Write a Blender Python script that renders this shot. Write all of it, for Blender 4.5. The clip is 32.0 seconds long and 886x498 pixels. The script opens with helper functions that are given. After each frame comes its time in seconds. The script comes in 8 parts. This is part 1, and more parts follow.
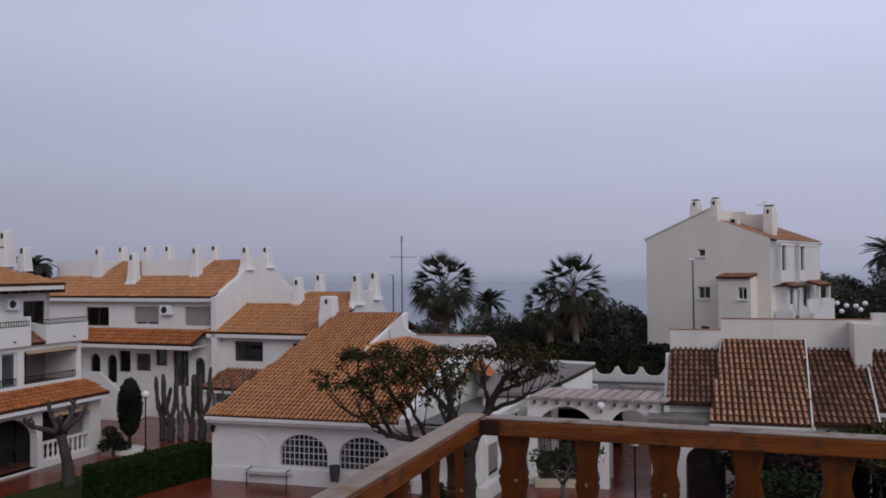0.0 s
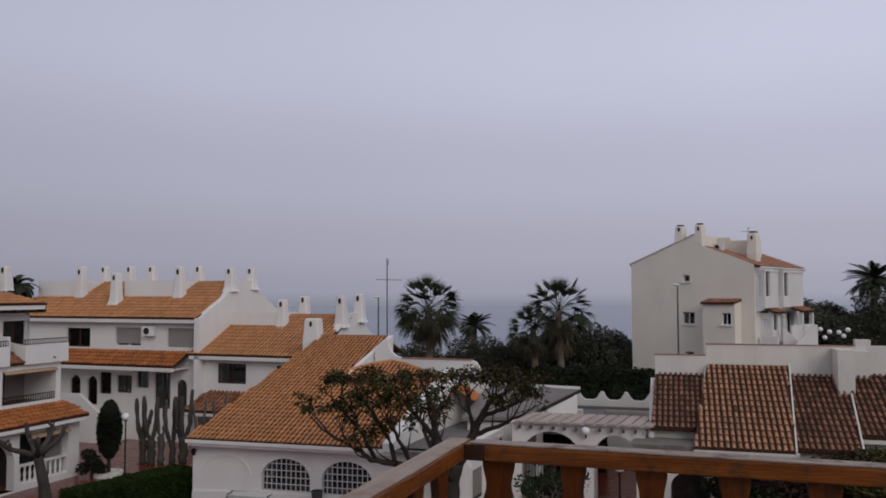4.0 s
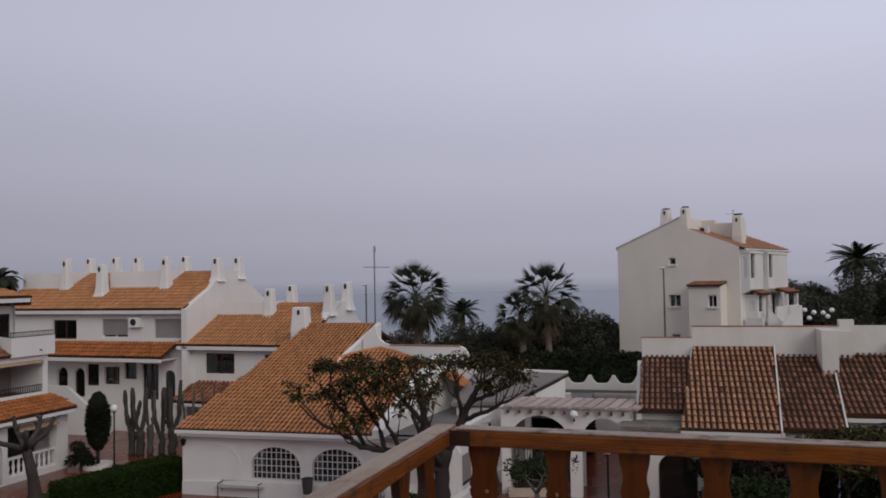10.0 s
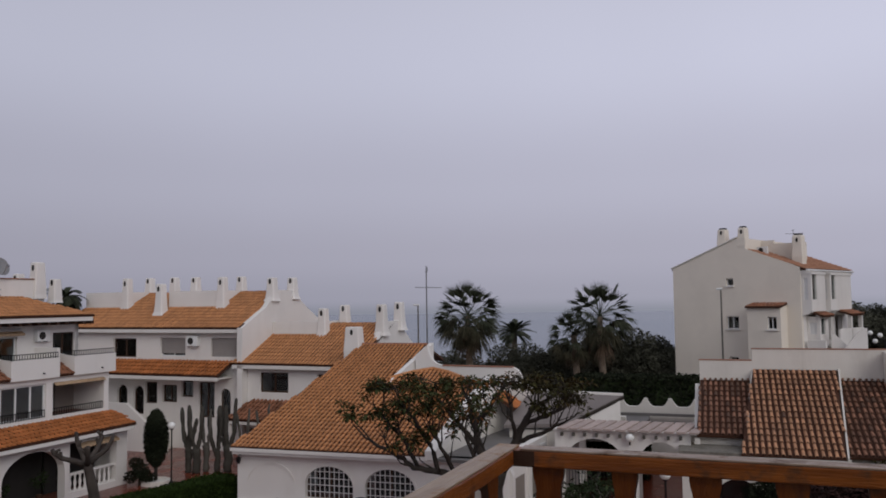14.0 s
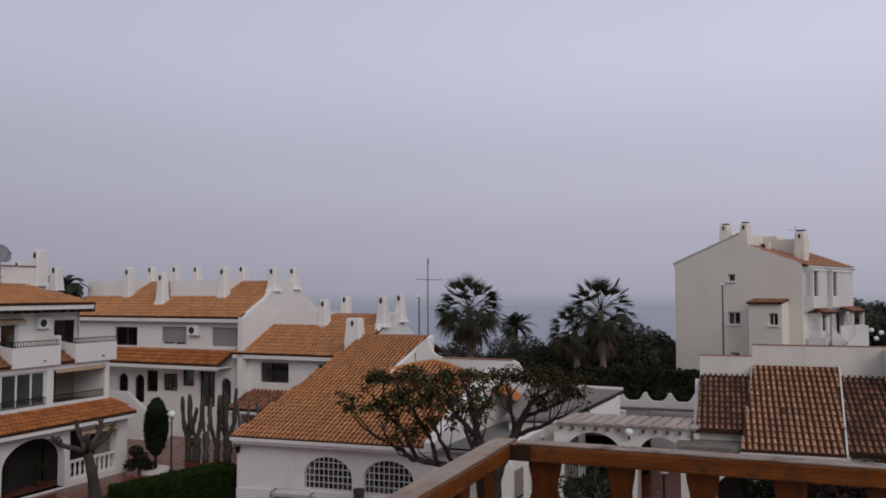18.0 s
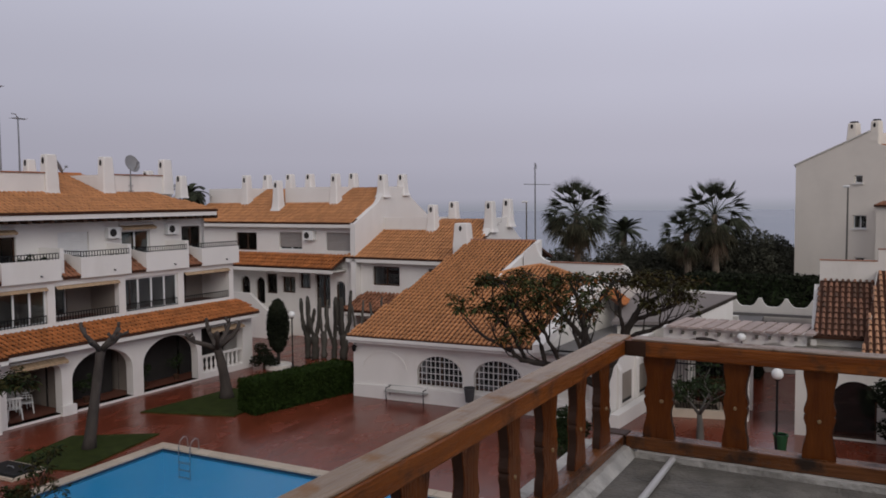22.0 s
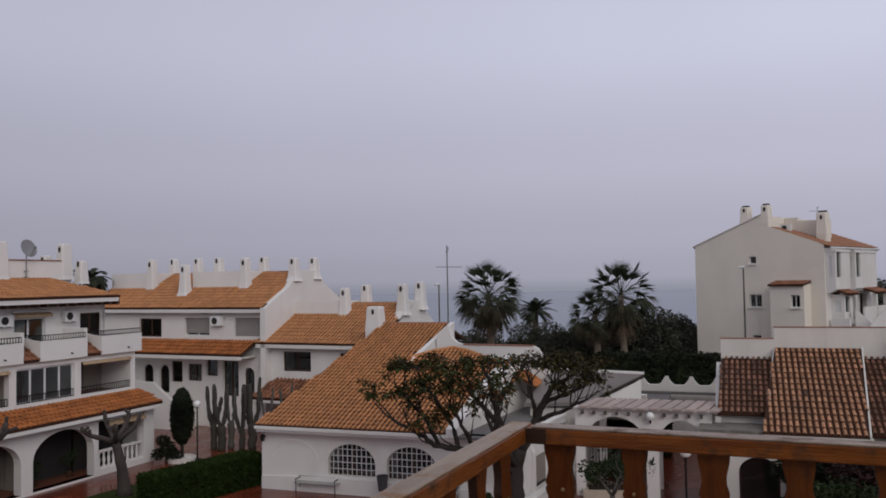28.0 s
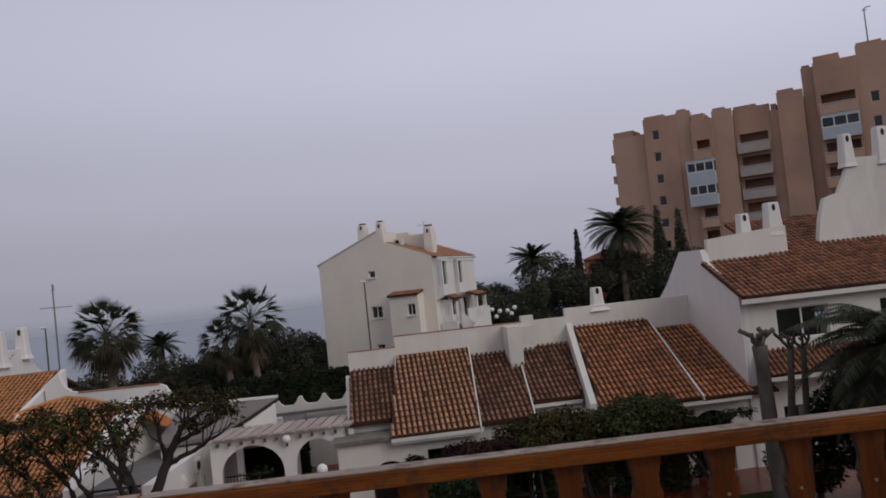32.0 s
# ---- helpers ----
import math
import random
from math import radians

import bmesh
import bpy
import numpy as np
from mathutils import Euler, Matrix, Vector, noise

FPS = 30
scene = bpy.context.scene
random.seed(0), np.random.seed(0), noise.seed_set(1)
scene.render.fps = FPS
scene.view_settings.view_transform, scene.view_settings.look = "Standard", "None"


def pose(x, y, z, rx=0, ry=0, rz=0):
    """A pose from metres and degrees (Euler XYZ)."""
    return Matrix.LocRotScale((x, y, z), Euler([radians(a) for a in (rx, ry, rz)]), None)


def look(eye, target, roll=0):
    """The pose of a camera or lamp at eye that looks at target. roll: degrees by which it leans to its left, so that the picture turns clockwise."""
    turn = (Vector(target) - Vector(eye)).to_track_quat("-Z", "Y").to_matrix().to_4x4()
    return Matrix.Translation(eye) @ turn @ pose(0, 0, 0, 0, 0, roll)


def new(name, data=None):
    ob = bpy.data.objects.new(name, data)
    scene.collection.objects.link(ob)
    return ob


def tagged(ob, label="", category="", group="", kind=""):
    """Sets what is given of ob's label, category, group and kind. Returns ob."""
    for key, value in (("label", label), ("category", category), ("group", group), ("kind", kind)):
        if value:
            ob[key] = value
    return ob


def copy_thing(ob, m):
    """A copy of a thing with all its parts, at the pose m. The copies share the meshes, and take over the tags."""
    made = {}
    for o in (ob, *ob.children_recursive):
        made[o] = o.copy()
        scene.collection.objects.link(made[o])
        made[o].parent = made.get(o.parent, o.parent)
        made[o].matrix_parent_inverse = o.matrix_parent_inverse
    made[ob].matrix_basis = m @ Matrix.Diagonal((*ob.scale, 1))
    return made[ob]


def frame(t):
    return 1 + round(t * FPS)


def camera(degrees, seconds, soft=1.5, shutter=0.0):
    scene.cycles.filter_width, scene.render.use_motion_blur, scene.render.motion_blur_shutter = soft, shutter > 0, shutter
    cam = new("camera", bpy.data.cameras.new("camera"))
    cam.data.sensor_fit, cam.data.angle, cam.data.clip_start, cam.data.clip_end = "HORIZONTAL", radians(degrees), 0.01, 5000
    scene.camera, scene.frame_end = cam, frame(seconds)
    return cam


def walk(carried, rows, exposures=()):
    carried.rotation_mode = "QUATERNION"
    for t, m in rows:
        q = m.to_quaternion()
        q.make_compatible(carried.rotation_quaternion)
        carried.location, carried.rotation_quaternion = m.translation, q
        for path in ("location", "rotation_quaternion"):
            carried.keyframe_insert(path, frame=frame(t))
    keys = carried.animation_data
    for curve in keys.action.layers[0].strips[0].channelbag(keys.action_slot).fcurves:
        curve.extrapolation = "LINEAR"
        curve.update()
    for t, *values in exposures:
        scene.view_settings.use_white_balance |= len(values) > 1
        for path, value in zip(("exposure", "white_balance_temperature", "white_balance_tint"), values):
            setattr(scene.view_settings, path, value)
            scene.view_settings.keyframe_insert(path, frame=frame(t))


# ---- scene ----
ROWS = (
    (0.0, 0.004, 0.004, 8.427, 0.02, 1.46, -0.56),
    (0.5, -0.001, 0.031, 8.416, -0.34, 1.78, -0.15),
    (1.0, 0.015, 0.057, 8.411, -1.88, 1.78, -0.17),
    (1.5, 0.029, 0.082, 8.422, -3.62, 1.45, -0.80),
    (2.0, 0.042, 0.067, 8.418, -5.09, 0.87, -0.48),
    (2.5, -0.008, 0.055, 8.415, -0.04, 2.67, 0.28),
    (3.0, -0.028, 0.069, 8.424, 2.55, 4.57, 0.36),
    (3.5, 0.004, 0.051, 8.421, -1.09, 3.20, -0.14),
    (5.5, -0.012, 0.046, 8.415, 0.32, 3.03, 0.14),
    (6.0, -0.026, 0.066, 8.406, 1.09, 3.21, 0.11),
    (6.5, -0.045, 0.062, 8.402, 1.88, 3.46, 0.34),
    (7.0, -0.044, 0.052, 8.405, 2.25, 3.46, 0.07),
    (7.5, -0.013, 0.064, 8.414, 2.32, 3.88, -0.34),
    (8.0, -0.000, 0.058, 8.419, 0.38, 3.57, -0.59),
    (8.5, 0.004, 0.051, 8.423, 0.68, 3.25, -0.87),
    (9.0, 0.007, 0.036, 8.424, -0.13, 2.87, -0.89),
    (9.5, 0.014, 0.050, 8.424, -0.87, 2.66, -1.01),
    (10.0, 0.027, 0.018, 8.428, -1.89, 2.13, -0.94),
    (10.5, 0.001, 0.034, 8.419, -0.73, 2.45, -0.61),
    (11.0, -0.053, 0.049, 8.399, 1.92, 2.41, 0.25),
    (11.5, -0.058, 0.044, 8.385, 2.96, 2.39, 0.90),
    (12.0, -0.056, 0.035, 8.387, 3.89, 2.81, 0.92),
    (12.5, -0.062, 0.003, 8.393, 5.04, 2.83, 0.90),
    (13.0, -0.052, 0.031, 8.393, 3.66, 2.21, -0.41),
    (13.5, -0.007, 0.058, 8.414, 0.10, 3.13, -1.21),
    (14.0, -0.044, 0.057, 8.408, 1.70, 3.65, -0.75),
    (14.5, -0.051, 0.055, 8.404, 1.25, 3.34, -0.58),
    (16.5, -0.020, 0.050, 8.424, 0.74, 3.27, -0.20),
    (17.0, -0.021, 0.061, 8.414, 1.05, 3.12, -0.04),
    (17.5, -0.021, 0.088, 8.406, 1.83, 3.21, -0.03),
    (18.0, -0.024, 0.092, 8.410, 1.85, 3.10, -0.07),
    (18.5, -0.026, 0.117, 8.398, 1.47, 2.70, 0.28),
    (19.0, -0.021, 0.191, 8.387, 1.86, 2.26, 0.32),
    (19.5, -0.038, 0.139, 8.349, 0.04, -2.69, 1.61),
    (20.0, -0.028, 0.087, 8.393, 1.67, -4.14, -0.01),
    (20.5, -0.045, -0.096, 8.425, 1.55, -2.56, 0.07),
    (21.0, -0.047, -0.155, 8.436, 1.45, -2.36, -0.31),
    (21.5, -0.088, -0.146, 8.414, 7.22, -3.04, -0.53),
    (22.0, -0.078, -0.057, 8.385, 9.38, -3.54, -0.52),
    (22.5, -0.074, -0.055, 8.373, 23.26, -7.28, -0.34),
    (23.0, -0.054, -0.024, 8.354, 24.80, -6.16, 0.90),
    (23.5, -0.052, -0.035, 8.360, 25.28, -7.31, -0.36),
    (24.0, -0.056, -0.007, 8.368, 21.45, -5.40, 0.46),
    (24.5, -0.046, 0.051, 8.369, 17.13, -3.52, 0.75),
    (25.0, -0.016, 0.094, 8.376, 15.39, -2.99, 0.72),
    (25.5, -0.012, 0.017, 8.415, 8.23, -0.86, -1.21),
    (27.5, 0.006, -0.048, 8.425, 4.70, 2.00, -0.92),
    (28.0, 0.010, -0.043, 8.424, 3.23, 2.20, -0.99),
    (28.5, 0.026, -0.010, 8.424, 1.41, 1.69, -2.12),
    (29.0, 0.043, 0.022, 8.434, 0.09, 1.68, -2.64),
    (29.3, 0.055, 0.027, 8.478, -1.07, 2.97, -4.34),
    (29.5, 0.055, -0.117, 8.435, 1.13, 4.42, -5.57),
    (29.7, 0.008, -0.128, 8.378, -1.47, -0.62, -3.76),
    (30.0, -0.047, -0.012, 8.364, -7.01, -4.11, 1.26),
    (30.5, -0.127, -0.018, 8.497, -12.33, -2.44, -0.09),
    (31.0, -0.079, 0.009, 8.566, -9.94, 1.46, -0.96),
    (31.5, 0.062, 0.137, 8.553, -19.91, 2.21, -5.56),
    (32.0, 0.170, 0.124, 8.543, -22.77, 2.11, -6.08),
)


def cam_row(x, y, z, yaw, pitch, roll):
    return pose(x, y, z, 90 + pitch, 0, yaw) @ pose(0, 0, 0, 0, 0, roll)


cam = camera(57.39, 32.0, soft=1.75)
walk(cam, [(r[0], cam_row(*r[1:])) for r in ROWS], exposures=(
    (0.0, 0.0, 6080, 10), (2.4, 0.0, 6080, 10), (3.0, -0.1, 6060, 10), (3.6, -0.1, 6300, 10), (5.5, -0.07, 6520, 10), (7.5, -0.07, 6500, 10), (19.5, -0.03, 6500, 10),
    (20.0, 0.0, 6540, 10), (22.5, 0.08, 6640, 10), (25.5, 0.1, 6690, 10), (27.8, -0.02, 6480, 10), (30.2, -0.05, 6500, 10), (30.8, -0.05, 6080, 10), (31.3, -0.12, 6060, 10), (31.6, -0.18, 6080, 10), (31.9, -0.15, 6520, 10), (32.0, -0.15, 6540, 10)))

# ---- world and light: overcast, drizzly sky over the sea ----
world = bpy.data.worlds.new("overcast_sky")
scene.world = world
world.use_nodes = True
wn, wl = world.node_tree.nodes, world.node_tree.links
wn.clear()
w_out = wn.new("ShaderNodeOutputWorld")
w_bg = wn.new("ShaderNodeBackground")
w_sky = wn.new("ShaderNodeTexSky")
w_sky.sky_type = "NISHITA"
w_sky.sun_disc = False
w_sky.sun_elevation = radians(31)
w_sky.sun_rotation = radians(153)
w_sky.air_density, w_sky.dust_density, w_sky.ozone_density = 1.0, 6.0, 1.0
w_tc = wn.new("ShaderNodeTexCoord")
w_sep = wn.new("ShaderNodeSeparateXYZ")
w_ramp = wn.new("ShaderNodeValToRGB")
w_ramp.color_ramp.interpolation = "EASE"
w_cl = w_ramp.color_ramp.elements
w_cl[0].position, w_cl[0].color = 0.0, (0.265, 0.278, 0.335, 1)
w_cl[1].position, w_cl[1].color = 1.0, (0.43, 0.435, 0.50, 1)
for w_p, w_c in ((0.020, (0.362, 0.36, 0.44, 1)), (0.07, (0.41, 0.405, 0.495, 1)), (0.16, (0.47, 0.47, 0.575, 1)), (0.30, (0.56, 0.57, 0.695, 1)), (0.55, (0.47, 0.475, 0.56, 1))):
    w_e = w_cl.new(w_p)
    w_e.color = w_c
w_noise = wn.new("ShaderNodeTexNoise")
w_noise.inputs["Scale"].default_value = 1.6
w_noise.inputs["Detail"].default_value = 3
w_mul = wn.new("ShaderNodeMapRange")
w_mul.inputs["To Min"].default_value, w_mul.inputs["To Max"].default_value = 0.93, 1.07
w_tint = wn.new("ShaderNodeVectorMath")
w_tint.operation = "SCALE"
w_mix = wn.new("ShaderNodeMix")
w_mix.data_type = "RGBA"
w_mix.inputs["Factor"].default_value = 0.97
wl.new(w_tc.outputs["Generated"], w_sep.inputs[0])
w_low = wn.new("ShaderNodeMath")
w_low.operation = "ADD"
w_low.inputs[1].default_value = 0.017
wl.new(w_sep.outputs["Z"], w_low.inputs[0])
wl.new(w_low.outputs[0], w_ramp.inputs[0])
wl.new(w_tc.outputs["Generated"], w_noise.inputs["Vector"])
wl.new(w_noise.outputs["Fac"], w_mul.inputs["Value"])
wl.new(w_ramp.outputs["Color"], w_tint.inputs[0])
w_side = wn.new("ShaderNodeMapRange")
w_side.inputs["From Min"].default_value, w_side.inputs["From Max"].default_value = -0.6, 0.6
w_side.inputs["To Min"].default_value, w_side.inputs["To Max"].default_value = 0.86, 1.14
w_both = wn.new("ShaderNodeMath")
w_both.operation = "MULTIPLY"
wl.new(w_sep.outputs["X"], w_side.inputs["Value"])
wl.new(w_mul.outputs["Result"], w_both.inputs[0])
wl.new(w_side.outputs["Result"], w_both.inputs[1])
wl.new(w_both.outputs[0], w_tint.inputs["Scale"])
w_dim = wn.new("ShaderNodeVectorMath")
w_dim.operation = "SCALE"
w_dim.inputs["Scale"].default_value = 0.1
wl.new(w_sky.outputs["Color"], w_dim.inputs[0])
wl.new(w_dim.outputs["Vector"], w_mix.inputs["A"])
wl.new(w_tint.outputs["Vector"], w_mix.inputs["B"])
wl.new(w_mix.outputs["Result"], w_bg.inputs["Color"])
w_bg.inputs["Strength"].default_value = 1.0
wl.new(w_bg.outputs[0], w_out.inputs[0])

sun_data = bpy.data.lights.new("sun", "SUN")
sun_data.energy, sun_data.angle, sun_data.color = 0.76, radians(35), (1.0, 0.97, 0.92)
sun_lamp = new("sun", sun_data)
sun_lamp.matrix_world = look((25, -50, 34), (0, 0, 0))


# ---- materials ----
def material(name, color, rough=0.7, vary=0.12, scale=3.0, dirt=0.0, dirt_color=(0.12, 0.10, 0.08), dirt_scale=0.6, bump=0.2,
             bump_scale=60.0, metal=0.0, island=0.0, rnd=0.0, stretch=(1, 1, 1), rough_vary=0.1, spec=0.22, placed=False):
    """A procedural surface: large and small tone variation, patches of dirt with a shape of their own, fine relief."""
    m = bpy.data.materials.new(name)
    m.use_nodes = True
    nt = m.node_tree
    ns, ls = nt.nodes, nt.links
    b = ns["Principled BSDF"]
    b.inputs["Metallic"].default_value = metal
    b.inputs["Specular IOR Level"].default_value = spec
    tc = ns.new("ShaderNodeTexCoord")
    mp = ns.new("ShaderNodeMapping")
    mp.inputs["Scale"].default_value = stretch
    ls.new(ns.new("ShaderNodeNewGeometry").outputs["Position"] if placed else tc.outputs["Object"], mp.inputs["Vector"])
    n1 = ns.new("ShaderNodeTexNoise")
    n1.inputs["Scale"].default_value, n1.inputs["Detail"].default_value = scale, 5
    ls.new(mp.outputs["Vector"], n1.inputs["Vector"])
    r1 = ns.new("ShaderNodeMapRange")
    r1.inputs["From Min"].default_value, r1.inputs["From Max"].default_value = 0.25, 0.75
    r1.inputs["To Min"].default_value, r1.inputs["To Max"].default_value = 1 - vary, 1 + vary
    ls.new(n1.outputs["Fac"], r1.inputs["Value"])
    value = r1.outputs["Result"]
    if island or rnd:
        src = ns.new("ShaderNodeNewGeometry").outputs["Random Per Island"] if island else ns.new("ShaderNodeObjectInfo").outputs["Random"]
        r2 = ns.new("ShaderNodeMapRange")
        r2.inputs["To Min"].default_value, r2.inputs["To Max"].default_value = 1 - (island or rnd), 1 + (island or rnd)
        ls.new(src, r2.inputs["Value"])
        mm = ns.new("ShaderNodeMath")
        mm.operation = "MULTIPLY"
        ls.new(value, mm.inputs[0])
        ls.new(r2.outputs["Result"], mm.inputs[1])
        value = mm.outputs[0]
    sc = ns.new("ShaderNodeVectorMath")
    sc.operation = "SCALE"
    sc.inputs[0].default_value = color
    ls.new(value, sc.inputs["Scale"])
    col = sc.outputs["Vector"]
    if dirt:
        n2 = ns.new("ShaderNodeTexNoise")
        n2.inputs["Scale"].default_value, n2.inputs["Detail"].default_value, n2.inputs["Roughness"].default_value = dirt_scale, 7, 0.65
        ls.new(mp.outputs["Vector"], n2.inputs["Vector"])
        r3 = ns.new("ShaderNodeMapRange")
        r3.inputs["From Min"].default_value, r3.inputs["From Max"].default_value = 0.5, 0.78
        r3.inputs["To Min"].default_value, r3.inputs["To Max"].default_value = 0, dirt
        ls.new(n2.outputs["Fac"], r3.inputs["Value"])
        mx = ns.new("ShaderNodeMix")
        mx.data_type = "RGBA"
        mx.inputs["B"].default_value = (*dirt_color, 1)
        ls.new(r3.outputs["Result"], mx.inputs["Factor"])
        ls.new(col, mx.inputs["A"])
        col = mx.outputs["Result"]
    ls.new(col, b.inputs["Base Color"])
    n3 = ns.new("ShaderNodeTexNoise")
    n3.inputs["Scale"].default_value, n3.inputs["Detail"].default_value = bump_scale, 4
    ls.new(mp.outputs["Vector"], n3.inputs["Vector"])
    r4 = ns.new("ShaderNodeMapRange")
    r4.inputs["To Min"].default_value, r4.inputs["To Max"].default_value = max(0.02, rough - rough_vary), min(1, rough + rough_vary)
    ls.new(n1.outputs["Fac"], r4.inputs["Value"])
    ls.new(r4.outputs["Result"], b.inputs["Roughness"])
    if bump:
        bp = ns.new("ShaderNodeBump")
        bp.inputs["Strength"].default_value, bp.inputs["Distance"].default_value = bump, 0.02
        ls.new(n3.outputs["Fac"], bp.inputs["Height"])
        ls.new(bp.outputs["Normal"], b.inputs["Normal"])
    return m


WHITE = material("white_render", (0.77, 0.742, 0.705), 0.85, 0.05, 0.5, 0.3, (0.44, 0.40, 0.345), 0.35, 0.25, 25, stretch=(1, 1, 0.45))
# Greyer than plain white: wear, plus row and town house shade in the colour.
WHITE_WORN_SHADED = material("weathered_shaded_white_render", (0.69, 0.66, 0.605), 0.85, 0.07, 0.7, 0.45, (0.33, 0.295, 0.25), 0.5, 0.3, 20, stretch=(1, 1, 0.35))
CREAM = material("cream_render", (0.80, 0.735, 0.64), 0.9, 0.04, 0.4, 0.2, (0.42, 0.38, 0.33), 0.3, 0.2, 20)
TILE = material("orange_roof_tile", (0.42, 0.15, 0.05), 0.7, 0.18, 1.2, 0.4, (0.19, 0.10, 0.05), 0.9, 0.25, 40, island=0.2)
TILE_DARK = material("weathered_roof_tile", (0.29, 0.13, 0.075), 0.65, 0.25, 1.5, 0.8, (0.075, 0.05, 0.036), 0.8, 0.3, 40, island=0.3)
TILE_WARM = material("warm_loose_tile", (0.46, 0.19, 0.09), 0.65, 0.25, 3.0, 0.8, (0.10, 0.062, 0.043), 0.8, 0.3, 40, rnd=0.28, placed=True)
TILE_PIECE = material("pale_loose_tile", (0.52, 0.275, 0.155), 0.6, 0.25, 4.0, 0.65, (0.19, 0.11, 0.075), 1.3, 0.3, 40, rnd=0.24, placed=True)
TILE_MOSSY = material("mossy_loose_tile", (0.30, 0.15, 0.095), 0.65, 0.25, 3.0, 0.95, (0.05, 0.036, 0.028), 0.75, 0.3, 40, rnd=0.3, placed=True)
TILE_BLACK = material("lichen_blackened_tile", (0.13, 0.075, 0.052), 0.7, 0.25, 3.0, 0.9, (0.035, 0.028, 0.023), 0.9, 0.3, 40, island=0.35)
TILE_FAR = material("faded_orange_roof_tile", (0.40, 0.205, 0.125), 0.75, 0.2, 1.0, 0.5, (0.26, 0.14, 0.09), 0.5, 0.25, 40, island=0.15)
GREY_SLOPE = material("pinkish_grey_slope", (0.21, 0.185, 0.175), 0.9, 0.12, 1.0, 0.4, (0.17, 0.15, 0.14), 0.6, 0.2, 25)
PINK_SLAT = material("faded_pink_slat", (0.46, 0.37, 0.335), 0.85, 0.12, 2.0, 0.4, (0.30, 0.22, 0.19), 1.2, 0.2, 25, rnd=0.15)
TILE_EAVE = material("orange_loose_tile", (0.49, 0.225, 0.098), 0.75, 0.16, 2.0, 0.4, (0.30, 0.15, 0.075), 0.6, 0.25, 40, rnd=0.14, placed=True)
TILE_SUN = material("pale_orange_roof_tile", (0.49, 0.225, 0.095), 0.75, 0.14, 1.0, 0.35, (0.33, 0.16, 0.075), 0.5, 0.25, 40, island=0.13)
# Far darker than the tiles: valley shade between barrels is in this colour.
DECK = material("shaded_underlay_tile", (0.075, 0.033, 0.02), 0.8, 0.2, 2.0, 0.4, (0.07, 0.05, 0.035), 1.0)
PAVE = material("wet_red_paving", (0.165, 0.037, 0.018), 0.24, 0.34, 0.9, 0.6, (0.085, 0.024, 0.014), 0.4, 0.07, 14, rough_vary=0.2, spec=0.36, stretch=(1, 0.5, 1))
PORCH = material("porch_floor_tile", (0.16, 0.06, 0.04), 0.35, 0.15, 1.0)
GRASS = material("lawn_grass", (0.03, 0.04, 0.010), 0.9, 0.35, 2.5, 0.4, (0.05, 0.06, 0.02), 1.0, 0.8, 30, spec=0.08)
EARTH = material("bare_earth", (0.11, 0.085, 0.06), 0.95, 0.25, 0.3, 0.4, (0.05, 0.06, 0.03), 0.2, 0.6, 8)
STONE = material("pool_coping_stone", (0.50, 0.42, 0.33), 0.6, 0.1, 3.0, 0.25, (0.28, 0.23, 0.18), 1.5, 0.2, 30, rnd=0.1)
POOL_TILE = material("blue_pool_lining", (0.06, 0.57, 0.86), 0.4, 0.06, 0.5, 0.0, bump=0.05)
WOOD_DARK = material("dark_stained_timber", (0.06, 0.03, 0.018), 0.6, 0.2, 4.0)
WOOD_DOOR = material("red_brown_joinery", (0.20, 0.05, 0.022), 0.5, 0.2, 4.0)
CONCRETE = material("wet_terrace_concrete", (0.21, 0.195, 0.165), 0.5, 0.4, 6.0, 0.95, (0.075, 0.07, 0.05), 2.4, 1.0, 45, rough_vary=0.3)
KERB = material("worn_white_kerb_paint", (0.66, 0.64, 0.58), 0.7, 0.3, 7.0, 1.0, (0.12, 0.10, 0.075), 3.4, 1.0, 30)
PIPE = material("white_plastic_pipe", (0.70, 0.69, 0.66), 0.4, 0.06, 3.0, 0.3, (0.35, 0.32, 0.28), 3.0, 0.05)
WATERLINE = material("dark_waterline_blue", (0.02, 0.045, 0.085), 0.3, 0.1, 4.0, bump=0.03)
IRON = material("black_iron", (0.015, 0.015, 0.016), 0.5, 0.2, 5.0, metal=0.3)
GREY_METAL = material("grey_galvanised_metal", (0.30, 0.31, 0.32), 0.45, 0.15, 4.0, 0.3, (0.2, 0.15, 0.11), 3.0, 0.1, metal=0.7)
BENCH = material("pale_grey_bench_paint", (0.42, 0.41, 0.39), 0.6, 0.15, 4.0, 0.4, (0.2, 0.18, 0.15), 3.0, 0.2)
BIN = material("dark_grey_bin_paint", (0.07, 0.07, 0.075), 0.5, 0.15, 4.0, 0.3, (0.12, 0.11, 0.1), 3.0, 0.1)
BRASS = material("dull_brass_screw", (0.55, 0.40, 0.22), 0.35, 0.1, 8.0, bump=0.05, metal=0.8)
DISH = material("grey_dish_paint", (0.24, 0.24, 0.245), 0.5, 0.1, 2.0, 0.25, (0.22, 0.2, 0.18), 1.5, 0.05)
ALU = material("white_aluminium", (0.70, 0.70, 0.69), 0.4, 0.05, 3.0, 0.1, bump=0.05)
SHUTTER = material("grey_roller_shutter", (0.30, 0.28, 0.265), 0.6, 0.08, 2.0, 0.2, (0.2, 0.18, 0.16), 1.0, 0.1)
FABRIC = material("sand_striped_awning_fabric", (0.42, 0.30, 0.19), 0.9, 0.25, 3.0, 0.3, (0.3, 0.12, 0.05), 2.0, 0.2, stretch=(4, 1, 1))
